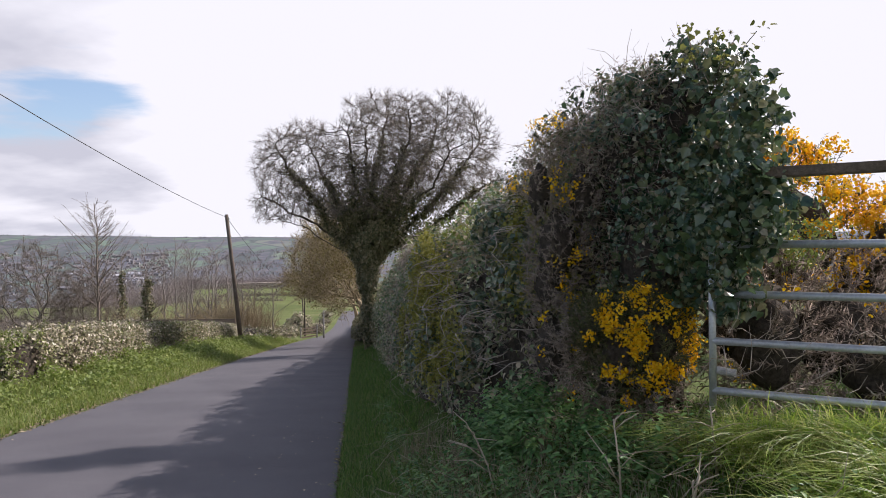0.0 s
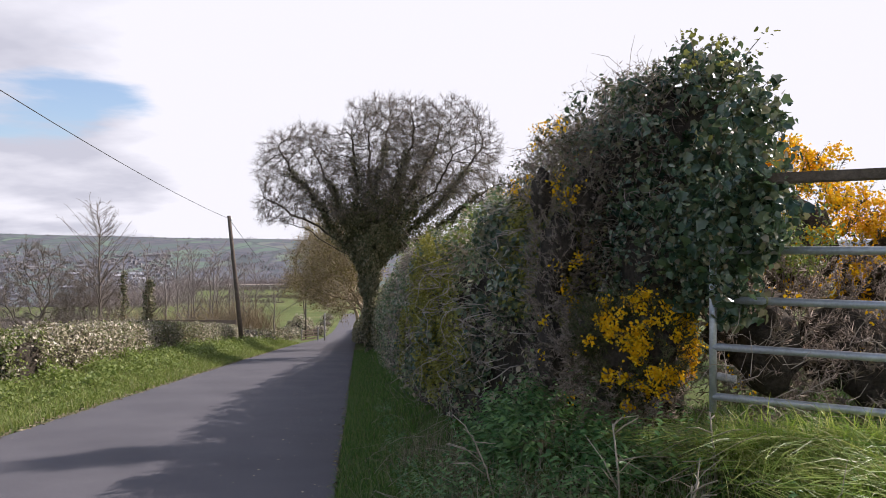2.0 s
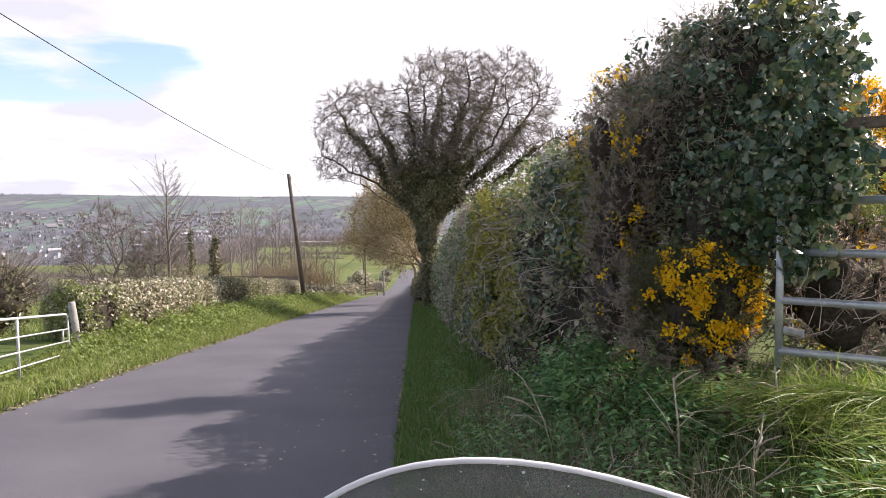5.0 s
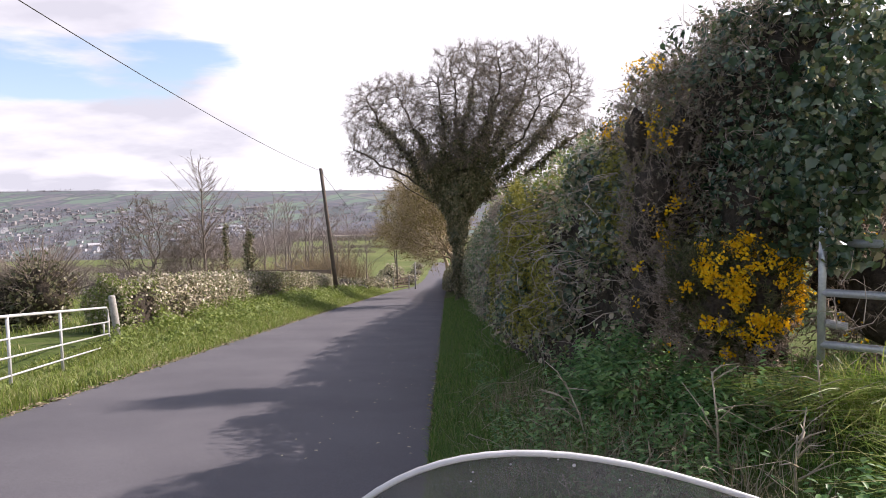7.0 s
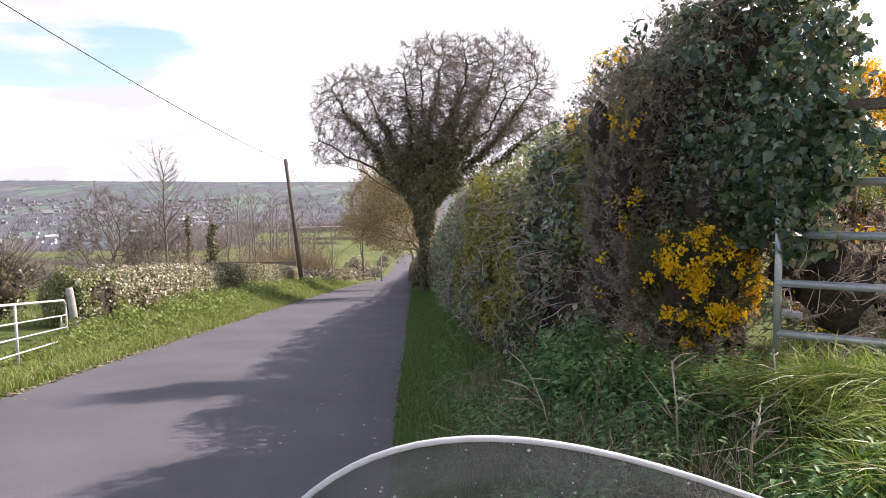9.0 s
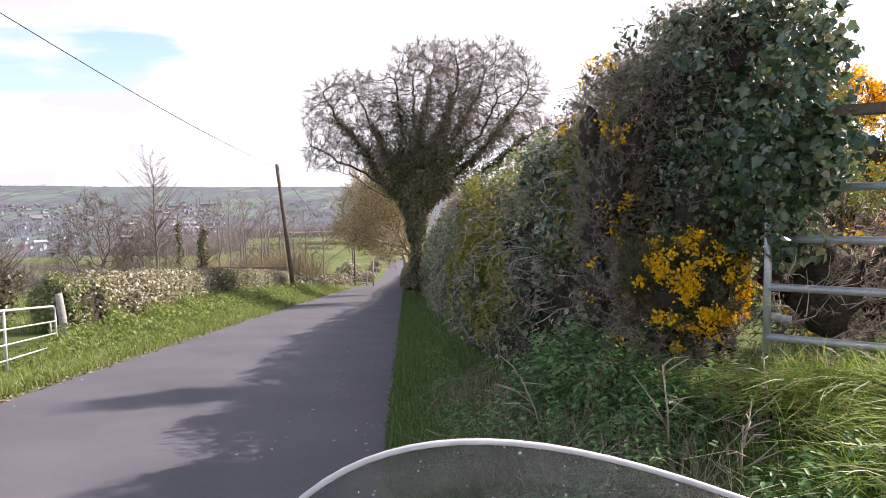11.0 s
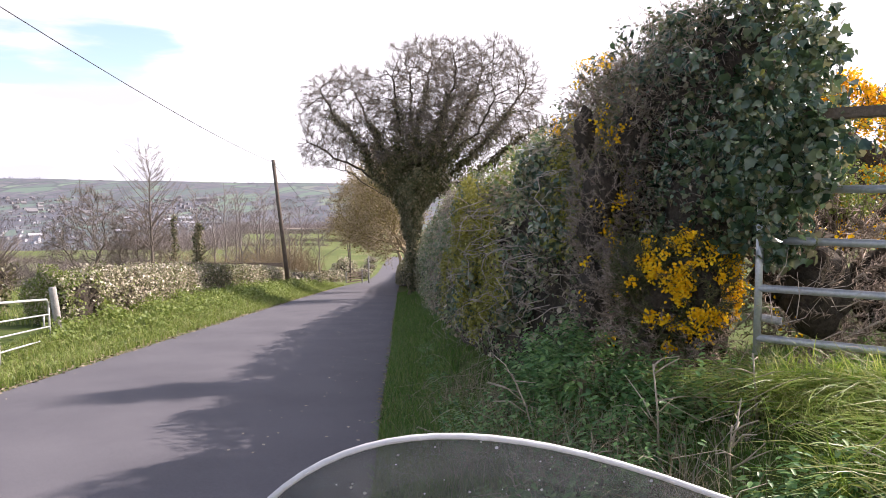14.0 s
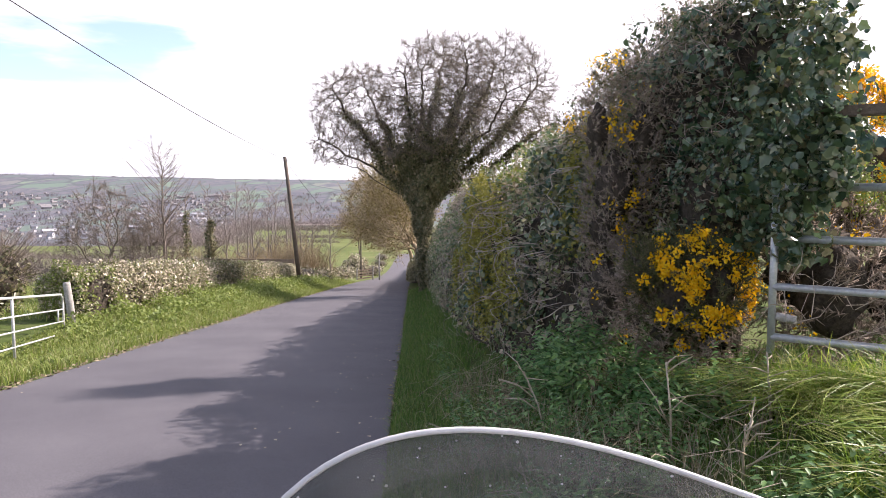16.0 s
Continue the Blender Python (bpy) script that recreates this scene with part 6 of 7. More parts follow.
def motorcycle_body(t):
    """Everything below the screen; it stands on its wheels and stand."""
    part("fairing", shell([(-0.02, 0.92, 0.10, 0.10), (0.08, 0.90, 0.20, 0.17), (0.22, 0.86, 0.21, 0.20), (0.36, 0.80, 0.16, 0.17), (0.46, 0.76, 0.06, 0.07)]), M_BLACK, t, "matt black front fairing", smooth=True)
    # added red shell, imitating a red reflection low in the windscreen
    red_shell = shell([(0.20, 1.05, 0.03, 0.03), (0.27, 1.08, 0.05, 0.045), (0.36, 1.07, 0.045, 0.04), (0.44, 1.03, 0.02, 0.02)], 16)
    bmesh.ops.translate(red_shell, verts=red_shell.verts, vec=(0.14, 0, 0))
    part("red_reflection", red_shell, M_RED, t, "red shell standing in for a reflection in the screen", smooth=True)
    part("reflection_stay", tube_path([(0.12, 0.16, 0.95), (0.14, 0.27, 1.05)], 0.012, 8), M_BLACK, t, smooth=True)
    part("headlight", shell([(0.42, 0.78, 0.085, 0.07), (0.47, 0.775, 0.075, 0.06), (0.485, 0.775, 0.02, 0.02)]), M_STEEL, t, smooth=True)
    part("tank", shell([(-0.62, 0.80, 0.10, 0.06), (-0.50, 0.86, 0.16, 0.12), (-0.30, 0.90, 0.17, 0.13), (-0.12, 0.90, 0.11, 0.09)]), M_BLACK, t, "black fuel tank", smooth=True)
    part("seat", shell([(-1.35, 0.84, 0.08, 0.04), (-1.15, 0.82, 0.14, 0.06), (-0.80, 0.77, 0.15, 0.06), (-0.58, 0.78, 0.10, 0.05)]), M_BLACK, t, "black padded seat", smooth=True)
    part("engine", shell([(-0.55, 0.45, 0.12, 0.12), (-0.45, 0.48, 0.19, 0.20), (-0.20, 0.48, 0.20, 0.21), (-0.05, 0.46, 0.12, 0.12)]), M_BLACK, t, smooth=True)
    part("tail", shell([(-1.50, 0.80, 0.04, 0.03), (-1.30, 0.76, 0.10, 0.06), (-0.95, 0.70, 0.12, 0.06)]), M_RED, t, smooth=True)
    part("handlebar", tube_path([(-0.36, -0.22, 1.02), (-0.22, -0.10, 1.04), (0, -0.06, 1.02), (0.22, -0.10, 1.04), (0.36, -0.22, 1.02)], 0.013, 10), M_BLACK, t, smooth=True)
    for sx in (-1, 1):
        part("fork_leg", tube_path([(sx * 0.09, 0.10, 0.86), (sx * 0.09, 0.36, 0.30)], 0.026, 12), M_STEEL, t, smooth=True)
        part("swingarm", tube_path([(sx * 0.09, -0.45, 0.42), (sx * 0.09, -1.10, 0.30)], 0.024, 10), M_STEEL, t, smooth=True)
        part("screen_bracket", tube_path([(sx * 0.10 + 0.02, 0.12, 0.98), (sx * 0.10 + 0.02, 0.19, 1.08)], 0.012, 8), M_BLACK, t, smooth=True)
    part("exhaust", tube_path([(0.14, -0.1, 0.30), (0.17, -0.6, 0.26), (0.20, -1.25, 0.40)], [0.025, 0.03, 0.05], 14), M_STEEL, t, smooth=True)
    part("side_stand", tube_path([(-0.10, -0.40, 0.32), (-0.28, -0.35, 0.0)], 0.012, 8), M_STEEL, t)
    wheel(t, 0.36)
    wheel(t, -1.10)


def screen_material():
    m = bpy.data.materials.new("scuffed_acrylic")
    m.use_nodes = True
    t = m.node_tree
    t.nodes.clear()
    out = t.nodes.new("ShaderNodeOutputMaterial")
    clear = t.nodes.new("ShaderNodeBsdfTransparent")
    clear.inputs["Color"].default_value = (0.70, 0.73, 0.72, 1)
    gloss = node(t, "ShaderNodeBsdfGlossy", Roughness=0.12)
    gloss.inputs["Color"].default_value = (0.9, 0.9, 0.9, 1)
    fr = node(t, "ShaderNodeFresnel", IOR=1.45)
    mx = t.nodes.new("ShaderNodeMixShader")
    weak = t.nodes.new("ShaderNodeMath")
    weak.operation = 'MULTIPLY'
    weak.inputs[1].default_value = 0.3
    t.links.new(fr.outputs[0], weak.inputs[0])
    t.links.new(weak.outputs[0], mx.inputs[0])
    t.links.new(clear.outputs[0], mx.inputs[1])
    t.links.new(gloss.outputs[0], mx.inputs[2])
    haze = node(t, "ShaderNodeBsdfDiffuse")
    haze.inputs["Color"].default_value = (0.75, 0.72, 0.72, 1)
    tc = t.nodes.new("ShaderNodeTexCoord")
    nz = node(t, "ShaderNodeTexNoise", Scale=14.0, Detail=8.0, Roughness=0.7)
    t.links.new(tc.outputs["Object"], nz.inputs["Vector"])
    mr = t.nodes.new("ShaderNodeMapRange")
    mr.inputs["From Min"].default_value, mr.inputs["From Max"].default_value = 0.35, 0.75
    mr.inputs["To Min"].default_value, mr.inputs["To Max"].default_value = 0.03, 0.11
    t.links.new(nz.outputs["Fac"], mr.inputs["Value"])
    # dried specks of dirt and a few scratches
    vo = node(t, "ShaderNodeTexVoronoi", Scale=95.0)
    t.links.new(tc.outputs["Object"], vo.inputs["Vector"])
    sc = t.nodes.new("ShaderNodeSeparateColor")
    t.links.new(vo.outputs["Color"], sc.inputs[0])
    big = t.nodes.new("ShaderNodeMapRange")
    big.inputs["From Min"].default_value, big.inputs["From Max"].default_value = 0.3, 1.0
    big.inputs["To Min"].default_value, big.inputs["To Max"].default_value = 0.0, 0.16
    t.links.new(sc.outputs[0], big.inputs["Value"])
    spot = t.nodes.new("ShaderNodeMath")
    spot.operation = 'LESS_THAN'
    t.links.new(vo.outputs["Distance"], spot.inputs[0])
    t.links.new(big.outputs[0], spot.inputs[1])
    both = t.nodes.new("ShaderNodeMath")
    both.operation = 'MULTIPLY_ADD'
    both.use_clamp = True
    both.inputs[1].default_value = 0.7
    t.links.new(spot.outputs[0], both.inputs[0])
    t.links.new(mr.outputs[0], both.inputs[2])
    m2 = t.nodes.new("ShaderNodeMixShader")
    t.links.new(both.outputs[0], m2.inputs[0])
    t.links.new(mx.outputs[0], m2.inputs[1])
    t.links.new(haze.outputs[0], m2.inputs[2])
    t.links.new(m2.outputs[0], out.inputs["Surface"])
    return m


M_SCREEN = screen_material()
build_motorcycle()

# ---- scrub, hedgerows and the town in the valley ----


def brush(name, label, centres, n_each, height, spread, mat, lean=0.35, thick=0.02, category="scrub"):
    """A mass of bare bushes: many thin forked twigs rising from each centre."""
    c = np.asarray(centres, dtype=np.float64)
    j = np.repeat(np.arange(len(c)), n_each)
    n = len(j)
    k = c[j, 2] if c.shape[1] > 2 else 1.0
    base = np.stack([c[j, 0] + RNG.normal(0, spread, n) * k, c[j, 1] + RNG.normal(0, spread, n) * k], 1)
    p = on_ground(base[:, 0], base[:, 1])
    h = (height * k * RNG.uniform(0.35, 1.1, n) ** 0.8)[:, None]
    d = unit(np.stack([RNG.normal(0, lean, n), RNG.normal(0, lean, n), np.ones(n)], 1))
    m = p + d * h * 0.55
    th = np.full((n, 1), thick) * (k[:, None] if np.ndim(k) else 1)
    rows = [np.concatenate([p, th, m, th * 0.7], 1)]
    for i in range(3):
        e = m + unit(d + RNG.normal(0, 0.45, (n, 3))) * h * RNG.uniform(0.25, 0.5, (n, 1))
        rows.append(np.concatenate([m - d * h * RNG.uniform(0, 0.25, (n, 1)), th * 0.6, e, th * 0.25], 1))
    v, f = tubes(np.concatenate(rows), 3)
    return tagged(part(name, mesh_np(name, v, quads=f), mat), label, category, kind="stuff")


def build_scrub():
    rng = np.random.default_rng(11)
    # rough bushes in the dip beyond the hedge, from the gate to the pole
    a = np.stack([rng.uniform(-46, -10, 46), rng.uniform(50, 92, 46), rng.uniform(0.5, 1.0, 46)], 1)
    a = a[(a[:, 0] < -0.33 * a[:, 1]) | ((a[:, 0] < -0.19 * a[:, 1]) & (rng.random(len(a)) < 0.5))]
    a[:, 2] *= np.where(a[:, 0] > -0.33 * a[:, 1], 0.5, 1.0)
    brush("bare_scrub", "brown leafless scrub in the dip beyond the hedge", a, 70, 4.4, 1.0, M_SCRUB, thick=0.022)
    # finer growth under the saplings between the hedge and the pole
    u = rng.uniform(0, 1, 34)
    e = np.stack([-19 + 9.5 * u, 52 + rng.uniform(-2, 8, 34), rng.uniform(0.6, 1.15, 34)], 1)
    brush("bare_scrub", "tawny leafless thicket beneath the saplings", e, 60, 3.6, 0.7, M_TAWNY, thick=0.014)
    # woods on the slope below the fields
    b = np.stack([rng.uniform(-330, -60, 240), rng.uniform(230, 420, 240), rng.uniform(0.7, 1.3, 240)], 1)
    az = b[:, 0] / b[:, 1]
    b = b[(az < -0.28) & ((az > -0.42) | (rng.random(len(b)) < 0.12))]
    brush("bare_wood", "far bare purple-brown woodland on the valley side", b, 60, 11.0, 5.0, M_SCRUB, lean=0.6, thick=0.05, category="wood")
    c = np.stack([rng.uniform(-330, -75, 260), rng.uniform(715, 830, 260), rng.uniform(0.8, 1.25, 260)], 1)
    brush("bare_wood", "far bare woodland beyond the fields", c, 50, 13.0, 7.0, M_SCRUB, lean=0.6, thick=0.08, category="wood")
    # hedgerows between the fields
    rows = []
    for (x0, y0), (x1, y1), n, k in (((-90, 262), (-40, 268), 46, 0.45), ((-130, 200), (-70, 150), 46, 0.45), ((-150, 420), (-60, 400), 60, 0.7), ((-160, 455), (-52, 440), 90, 0.75), ((-72, 300), (-36, 312), 40, 0.5)):
        u = np.linspace(0, 1, n) + rng.normal(0, 0.006, n)
        rows.append(np.stack([x0 + (x1 - x0) * u, y0 + (y1 - y0) * u, np.full(n, k) * rng.uniform(0.8, 1.4, n)], 1))
    brush("far_hedgerow", "dark hedgerows dividing the distant fields", np.concatenate(rows), 22, 4.2, 1.5, M_TWIG, lean=0.8, thick=0.06, category="hedgerow")


build_scrub()


def build_stubble():
    """A pale ploughed strip beyond the far hedgerow, laid on the slope."""
    us, vs = np.linspace(0, 1, 15), np.linspace(0, 1, 7)
    U, V = np.meshgrid(us, vs)
    y = 560 + 135 * V + 12 * U
    x = y * (-0.225 + 0.10 * U)
    i = np.arange(U.size).reshape(U.shape)
    q = np.stack([i[:-1, :-1], i[:-1, 1:], i[1:, 1:], i[1:, :-1]], axis=-1).reshape(-1, 4)
    ob = part("stubble_field", mesh_np("stubble_field", np.stack([x, y, ground_z(x, y) + 1.2], -1), quads=q), M_STUBBLE, smooth=True)
    tagged(ob, "pale brown ploughed field beyond the dark hedgerow", "field", kind="structure")


M_STUBBLE = material("stubble", [(0.26, 0.22, 0.19), (0.36, 0.31, 0.27)], 0.95, 0.02, fine=(0.3, 0.2), spec=0.1)
build_stubble()


M_FENCE = material("fence_board", [(0.20, 0.145, 0.11), (0.30, 0.23, 0.18)], 0.85, 3, fine=(30, 0.3), bump=0.3, bump_scale=40, spec=0.2)


def build_board_fence():
    """A brown timber fence that shows above the trimmed hedge."""
    x0, y0, x1, y1 = -19.0, 47.5, -9.9, 46.5
    n, top = 5, -3.05
    t = thing("board_fence", "low brown board fence behind the trimmed hedge", "fence", at=(x0, y0, top))
    turn = Matrix.Rotation(math.atan2(y1 - y0, x1 - x0), 4, 'Z')
    for k in range(n + 1):
        x, y = (x1 - x0) * k / n, (y1 - y0) * k / n
        foot = float(ground_z(x0 + x, y0 + y)) - top - 0.2
        part("post", box_bm(0.11, 0.11, -foot, 0.01, (x, y, foot / 2)), M_FENCE, t)
        if k < n:
            mx, my = (x1 - x0) * (k + 0.5) / n, (y1 - y0) * (k + 0.5) / n
            rows = max(3, int((top - float(ground_z(x0 + mx, y0 + my)) - 0.1) / 0.27))
            for h in range(rows):
                part("board", box_bm((x1 - x0) / n - 0.02, 0.03, 0.24, 0.006, (mx, my - 0.075, -0.16 - 0.27 * h), turn), M_FENCE, t)


build_board_fence()


def house_thing(label, w, d, h, roof_mat, wall_mat):
    t = thing("house", label, "house", "houses of the town")
    part("wall", box_bm(w, d, h, 0, (0, 0, h / 2)), wall_mat, t)
    bm = bmesh.new()
    y, e, rise = d / 2 + 0.3, w / 2 + 0.3, d * 0.36
    vs = [bm.verts.new(p) for p in ((-e, -y, h), (e, -y, h), (e, y, h), (-e, y, h), (-e, 0, h + rise), (e, 0, h + rise))]
    for f in ((0, 1, 5, 4), (2, 3, 4, 5), (0, 4, 3), (1, 2, 5), (0, 3, 2, 1)):
        bm.faces.new([vs[i] for i in f])
    part("roof", bm, roof_mat, t)
    return t


M_WALL_WHITE = material("house_render", [(0.36, 0.36, 0.385), (0.52, 0.51, 0.53)], 0.8, 0.2, fine=(2, 0.1))
M_WALL_GREY = material("house_stone", [(0.22, 0.205, 0.21), (0.30, 0.28, 0.28)], 0.85, 0.2, fine=(2, 0.15))
M_ROOF = material("slate_roof", [(0.13, 0.135, 0.155), (0.22, 0.215, 0.24)], 0.6, 0.3, fine=(3, 0.15))


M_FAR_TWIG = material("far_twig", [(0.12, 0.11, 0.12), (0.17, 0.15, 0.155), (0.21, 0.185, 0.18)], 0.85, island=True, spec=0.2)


def build_town():
    rng = random.Random(21)
    kinds = [house_thing("white-rendered house with a slate roof in the valley", 9, 7, 5.2, M_ROOF, M_WALL_WHITE),
             house_thing("grey stone house with a slate roof in the valley", 16, 8, 5.5, M_ROOF, M_WALL_GREY),
             house_thing("tall pale building in the valley town", 12, 10, 11, M_ROOF, M_WALL_WHITE),
             house_thing("long low shed with a pale roof in the valley", 30, 13, 5, M_WALL_WHITE, M_WALL_GREY)]
    spots = []
    for i in range(500):
        y = rng.uniform(1350, 2700) if i > 16 else rng.uniform(1050, 1400)
        x = y * rng.choice([rng.uniform(-0.86, -0.40), rng.uniform(-0.75, -0.48), rng.uniform(-0.40, -0.30)])
        spots.append((x, y, rng.choices((0, 1, 2, 3), (12, 6, 1.5, 1.0))[0]))
    for i in range(26):
        y = rng.uniform(1250, 1500)
        spots.append((y * rng.uniform(-0.19, -0.115), y, rng.choice((0, 0, 2))))
    # the farthest houses, too small to tell apart, in one mesh
    spots.sort(key=lambda p: p[1])
    bm = bmesh.new()
    for x, y, k in spots[290:]:
        w, d, h = ((9, 7, 5.2), (16, 8, 5.5), (12, 10, 11), (30, 13, 5))[k]
        m = pose(x, y, float(ground_z(x, y)) - 0.3, 0, 0, rng.uniform(-50, 50))
        base = [m @ Vector((sx * w / 2, sy * d / 2, z)) for z in (0, h) for sx, sy in ((-1, -1), (1, -1), (1, 1), (-1, 1))]
        vs = [bm.verts.new(p) for p in base + [m @ Vector((-w / 2, 0, h + d * 0.36)), m @ Vector((w / 2, 0, h + d * 0.36))]]
        for f in ((0, 1, 5, 4), (1, 2, 6, 5), (2, 3, 7, 6), (3, 0, 4, 7), (4, 5, 9, 8), (6, 7, 8, 9), (4, 8, 7), (5, 6, 9)):
            bm.faces.new([vs[q] for q in f])
    tagged(part("far_houses", bm, M_WALL_GREY), "pale houses at the far side of the valley town", "houses", kind="stuff")
    for i, (x, y, k) in enumerate(spots[:290]):
        z = float(ground_z(x, y))
        m = pose(x, y, z - 0.3, 0, 0, rng.uniform(-50, 50))
        if i < 4:
            kinds[i].matrix_basis = m
        else:
            copy_thing(kinds[k], m)
    # trees of the town between the roofs
    g = np.random.default_rng(5)
    n = 1500
    y = g.uniform(900, 2700, n)
    x = y * g.uniform(-0.9, -0.08, n)
    c = np.stack([x, y, g.uniform(0.6, 1.2, n)], 1)
    k = 90
    yr = g.uniform(3480, 3560, k)
    c = np.concatenate([c, np.stack([yr * g.uniform(-0.85, -0.05, k), yr, g.uniform(0.5, 1.1, k)], 1)])
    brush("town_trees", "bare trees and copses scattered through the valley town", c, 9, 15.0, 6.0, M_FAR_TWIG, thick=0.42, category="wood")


build_town()


def leafy_bush(name, label, blobs, n, size, mat, kind=OVAL, category="bush", core=0.7, twigs=0, reach=0.9):
    t = thing(name, label, category)
    part("shaded_twig_core", blob_core("core", blobs, core, 0.25), M_INNER_SHADE, t, smooth=True)
    pos, out = blob_samples(blobs, n, 0.25)
    pos = pos - out * (RNG.random((len(pos), 1)) ** 2 * 0.25)
    part("foliage", leaf_mesh("leaves", kind, pos, out, size, droop=0.5, jitter=0.6), mat, t)
    if twigs:
        p, o = blob_samples(blobs, twigs, 0.2, low=-0.2)
        q = p + unit(o + RNG.normal(0, 0.4, (len(p), 3)) + np.array([0, 0, 0.5])) * RNG.uniform(0.2, 1.0, (len(p), 1)) * reach
        seg = np.concatenate([p - o * 0.2, np.full((len(p), 1), 0.006 + 0.006 * reach), q, np.full((len(p), 1), 0.002 + 0.003 * reach)], 1)
        v, f = tubes(seg, 4)
        part("twig_growth", mesh_np("twigs", v, quads=f), M_TWIG, t)
    return t


def build_hawthorn(x, y):
    """A thin young bush: several stems from one foot, each with small leaves along it."""
    t = thing("hawthorn", "young hawthorn in fresh leaf rising behind the ivy", "bush")
    z = float(ground_z(x, y))
    n = 28
    foot = np.tile([x, y, z - 0.05], (n, 1)) + RNG.normal(0, 0.04, (n, 3)) * np.array([1, 1, 0])
    knee = foot + np.stack([RNG.normal(0, 0.10, n), RNG.normal(0, 0.12, n), np.full(n, 1.15)], 1)
    tip = knee + np.stack([RNG.normal(0.0, 0.13, n), RNG.normal(0, 0.15, n), RNG.uniform(0.2, 0.85, n)], 1)
    r = np.full((n, 1), 0.006)
    v, f = tubes(np.concatenate([np.concatenate([foot, r, knee, r * 0.6], 1), np.concatenate([knee, r * 0.6, tip, r * 0.2], 1)]), 4)
    part("stem_growth", mesh_np("hawthorn_stems", v, quads=f), M_TWIG, t)
    j = RNG.integers(0, n, 2200)
    u = RNG.uniform(0.1, 1.02, (len(j), 1))
    p = knee[j] + (tip[j] - knee[j]) * u + RNG.normal(0, 0.05, (len(j), 3))
    part("foliage", leaf_mesh("hawthorn_leaves", OVAL, p, np.tile([0, -0.3, 0.8], (len(j), 1)), 0.034, droop=0.3, jitter=0.8), M_GREEN_LEAF, t)


def build_bushes():
    g = lambda x, y: float(ground_z(x, y))
    leafy_bush("thorn_bush", "dark ivy-grown thorn bush behind the field gate", [(-12.4, 19.2, g(-12.4, 19.2) + 1.0, 1.0, 0.9, 1.1), (-13.3, 19.4, g(-13, 19) + 0.8, 0.9, 0.9, 0.9)], 3600, 0.12, M_TREE_IVY, twigs=620)
    leafy_bush("thorn_bush", "rounded russet bush at the field's edge by the lane", [(-11.4, 92, g(-11.4, 92) + 1.2, 1.7, 1.5, 1.6)], 2600, 0.22, M_HEDGE_LEAF, DIAMOND)
    for i, (x, y, k) in enumerate([(-9.8, 47.5, 0.6), (-9.6, 52, 0.55), (-9.9, 57, 0.6), (-10.4, 64, 0.7), (-10.6, 71, 0.8), (-11.3, 79, 0.9), (-11.8, 86, 0.9), (-10.5, 100, 0.7), (-11.5, 118, 0.8), (-12.6, 140, 0.9), (-14.2, 165, 1.1)]):
        leafy_bush("low_bush", "low scrubby bush along the lane's edge", [(x, y, g(x, y) + 0.5 * k, 1.6, 2.8, 0.95 * k)], 1500, 0.16, (M_HEDGE_LEAF, M_TREE_IVY)[i % 2], DIAMOND)
    build_hawthorn(3.05, 5.3)


build_bushes()


def build_far_gate():
    x, y = -8.0, 72.0
    z = float(ground_z(x, y))
    t = thing("timber_gate", "small brown slatted timber gate by the lane", "gate", at=(x, y, z))
    for k in range(4):
        part("slat", box_bm(2.2, 0.05, 0.14, 0.01, (0, 0, 0.25 + 0.28 * k), Matrix.Rotation(0.9, 4, 'Z')), M_BROWN_WOOD, t)
    for u in (-1.15, 1.15):
        part("post", box_bm(0.14, 0.14, 1.35, 0.015, (u * math.cos(0.9), u * math.sin(0.9), 0.62)), M_OLD_WOOD, t)
    for dx, dy in ((1.0, 6.0), (0.6, 3.0)):
        px, py = (-9.1, 78.0) if dx > 0.8 else (-6.7, 74.0)
        p = thing("marker_post", "dark upright post beside the field" if dx > 0.8 else "pale upright post beside the lane", "post", "marker posts", at=(px, py, float(ground_z(px, py))))
        part("shaft", tube_path([(0, 0, -0.2), (0, 0, 1.4), (0, 0, 4.4 if dx > 0.8 else 2.9)], [0.09, 0.08, 0.07], 10), M_BARK if dx > 0.8 else M_OLD_WOOD, p, smooth=True)


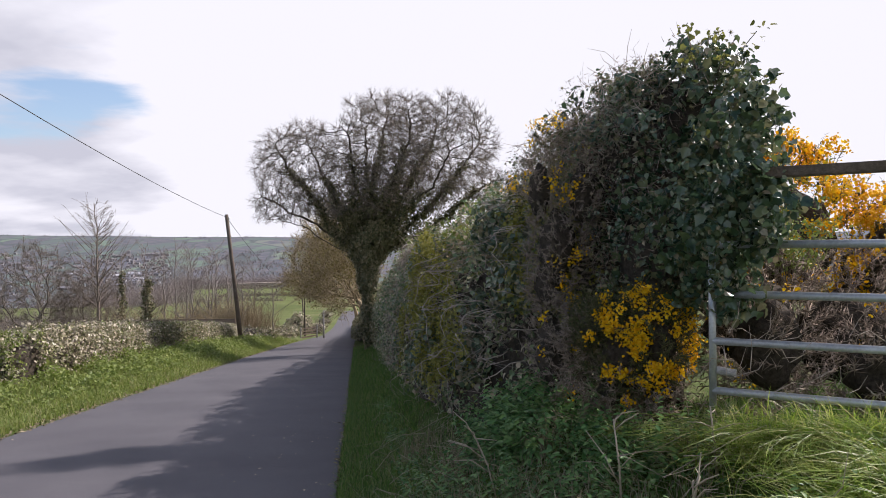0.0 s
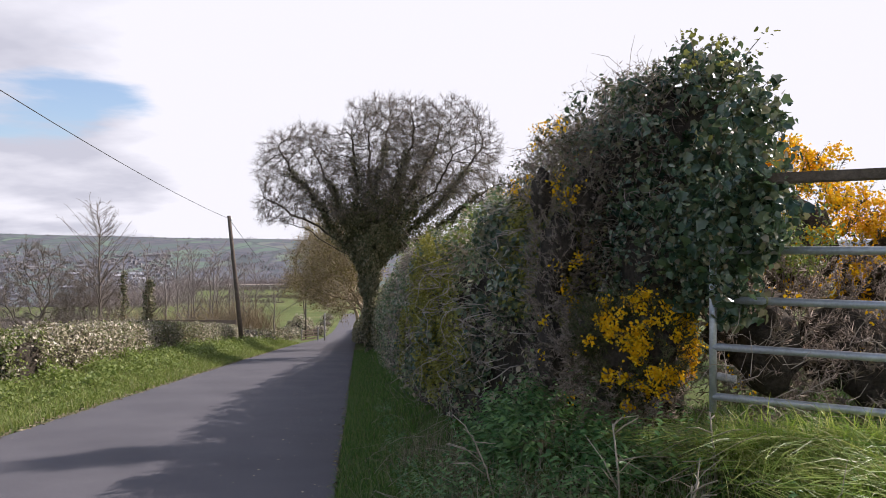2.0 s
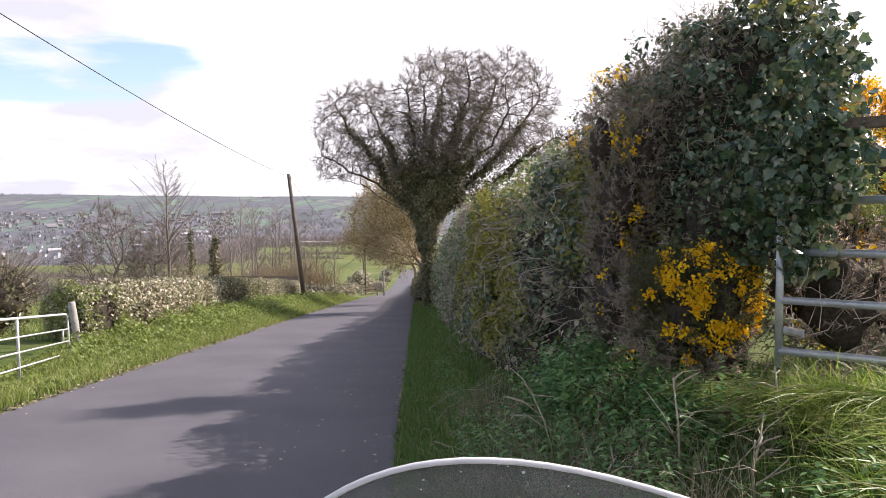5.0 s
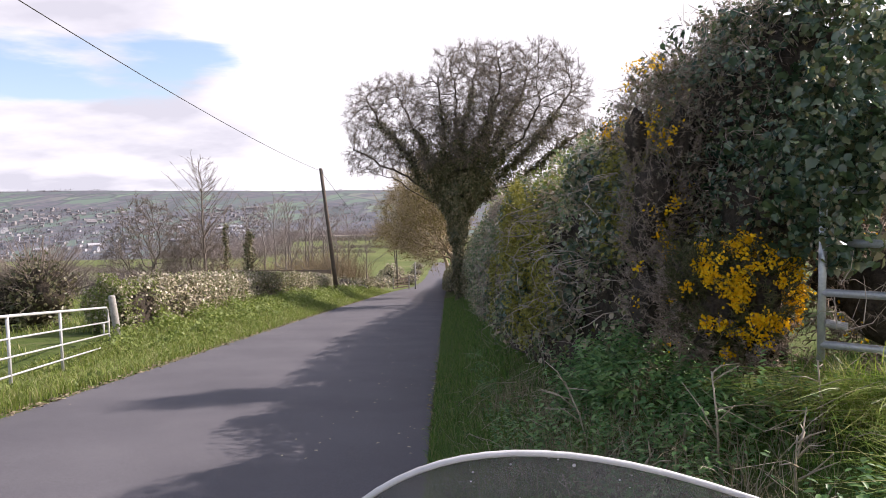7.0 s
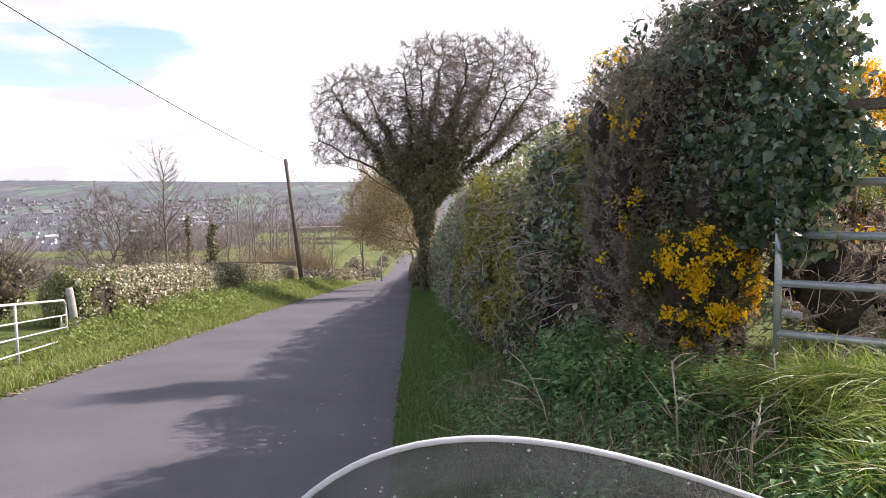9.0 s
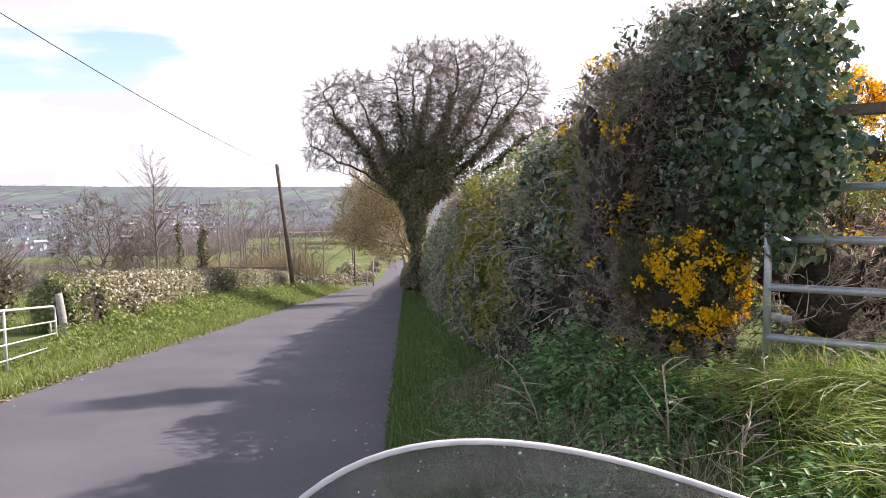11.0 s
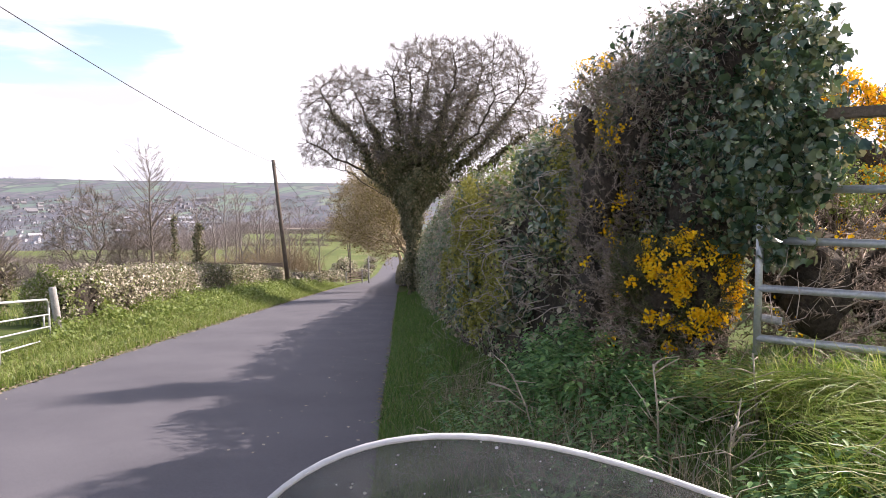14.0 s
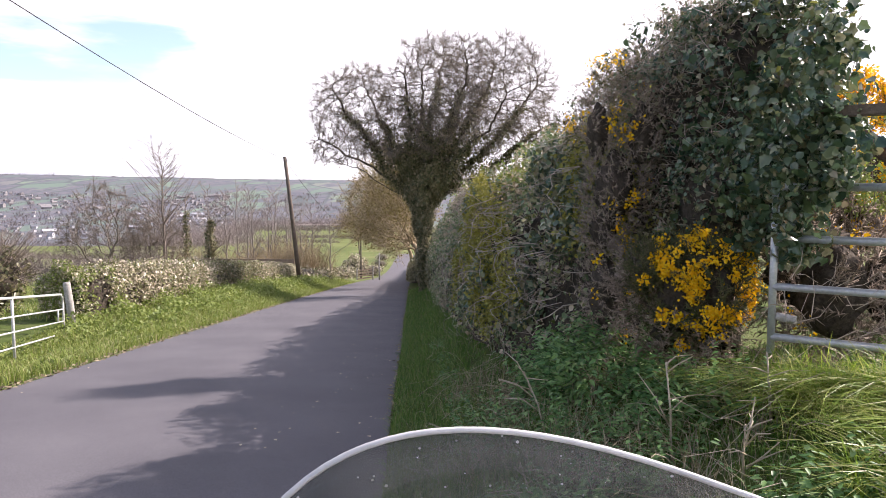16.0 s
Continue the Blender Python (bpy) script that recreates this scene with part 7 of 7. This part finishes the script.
build_far_gate()


def build_petals():
    """Pale flecks of fallen leaf and petal on the asphalt near its edge."""
    n = 120
    y = 5.5 + 24 * RNG.random(n) ** 1.5
    s = 0.15 + 1.1 * RNG.random(n) ** 1.5
    left = RNG.random(n) < 0.25
    x = np.where(left, road_right(y) - ROAD_W + s * 0.4, road_right(y) - s)
    p = np.stack([x, y, road_z(y) + 0.035 + 0.004], 1)
    u = (x - (road_right(y) - ROAD_W)) / ROAD_W
    p[:, 2] = road_z(y) + 0.035 * (1 - (2 * u - 1) ** 2) + 0.006
    v, t = scatter(DIAMOND_V, DIAMOND_T, p, np.stack([RNG.normal(0, 1, n), RNG.normal(0, 1, n), np.zeros(n)], 1), np.tile([0, 0, 1.0], (n, 1)), 0.035 * RNG.uniform(0.5, 1.4, n))
    tagged(part("fallen_leaves", mesh_np("fallen_leaves", v, tris=t), M_STEM), "pale fallen leaf scraps on the asphalt", "leaf litter", kind="stuff")


build_petals()


def build_litter():
    """Brown scraps and dry grass gathered along the edges of the asphalt."""
    n = 2400
    y = 6.5 + 42 * RNG.random(n) ** 1.6
    left = RNG.random(n) < 0.75
    s = np.abs(RNG.normal(0, 0.13, n)) - 0.06
    x = np.where(left, road_right(y) - ROAD_W - s, road_right(y) + s * 0.7)
    z = np.maximum(ground_z(x, y), road_z(y)) + 0.012
    p = np.stack([x, y, z], 1)
    v, t = scatter(DIAMOND_V, DIAMOND_T, p, np.stack([RNG.normal(0, 1, n), RNG.normal(0, 1, n), RNG.normal(0, 0.25, n)], 1), np.tile([0, 0, 1.0], (n, 1)) + RNG.normal(0, 0.3, (n, 3)), 0.055 * RNG.uniform(0.4, 1.5, n))
    tagged(part("edge_litter", mesh_np("edge_litter", v, tris=t), M_LITTER), "brown leaf litter and grit along the asphalt edge", "leaf litter", kind="stuff")


M_LITTER = material("leaf_litter", [(0.10, 0.075, 0.05), (0.20, 0.16, 0.10), (0.36, 0.30, 0.21)], 0.85, island=True, spec=0.2)
build_litter()
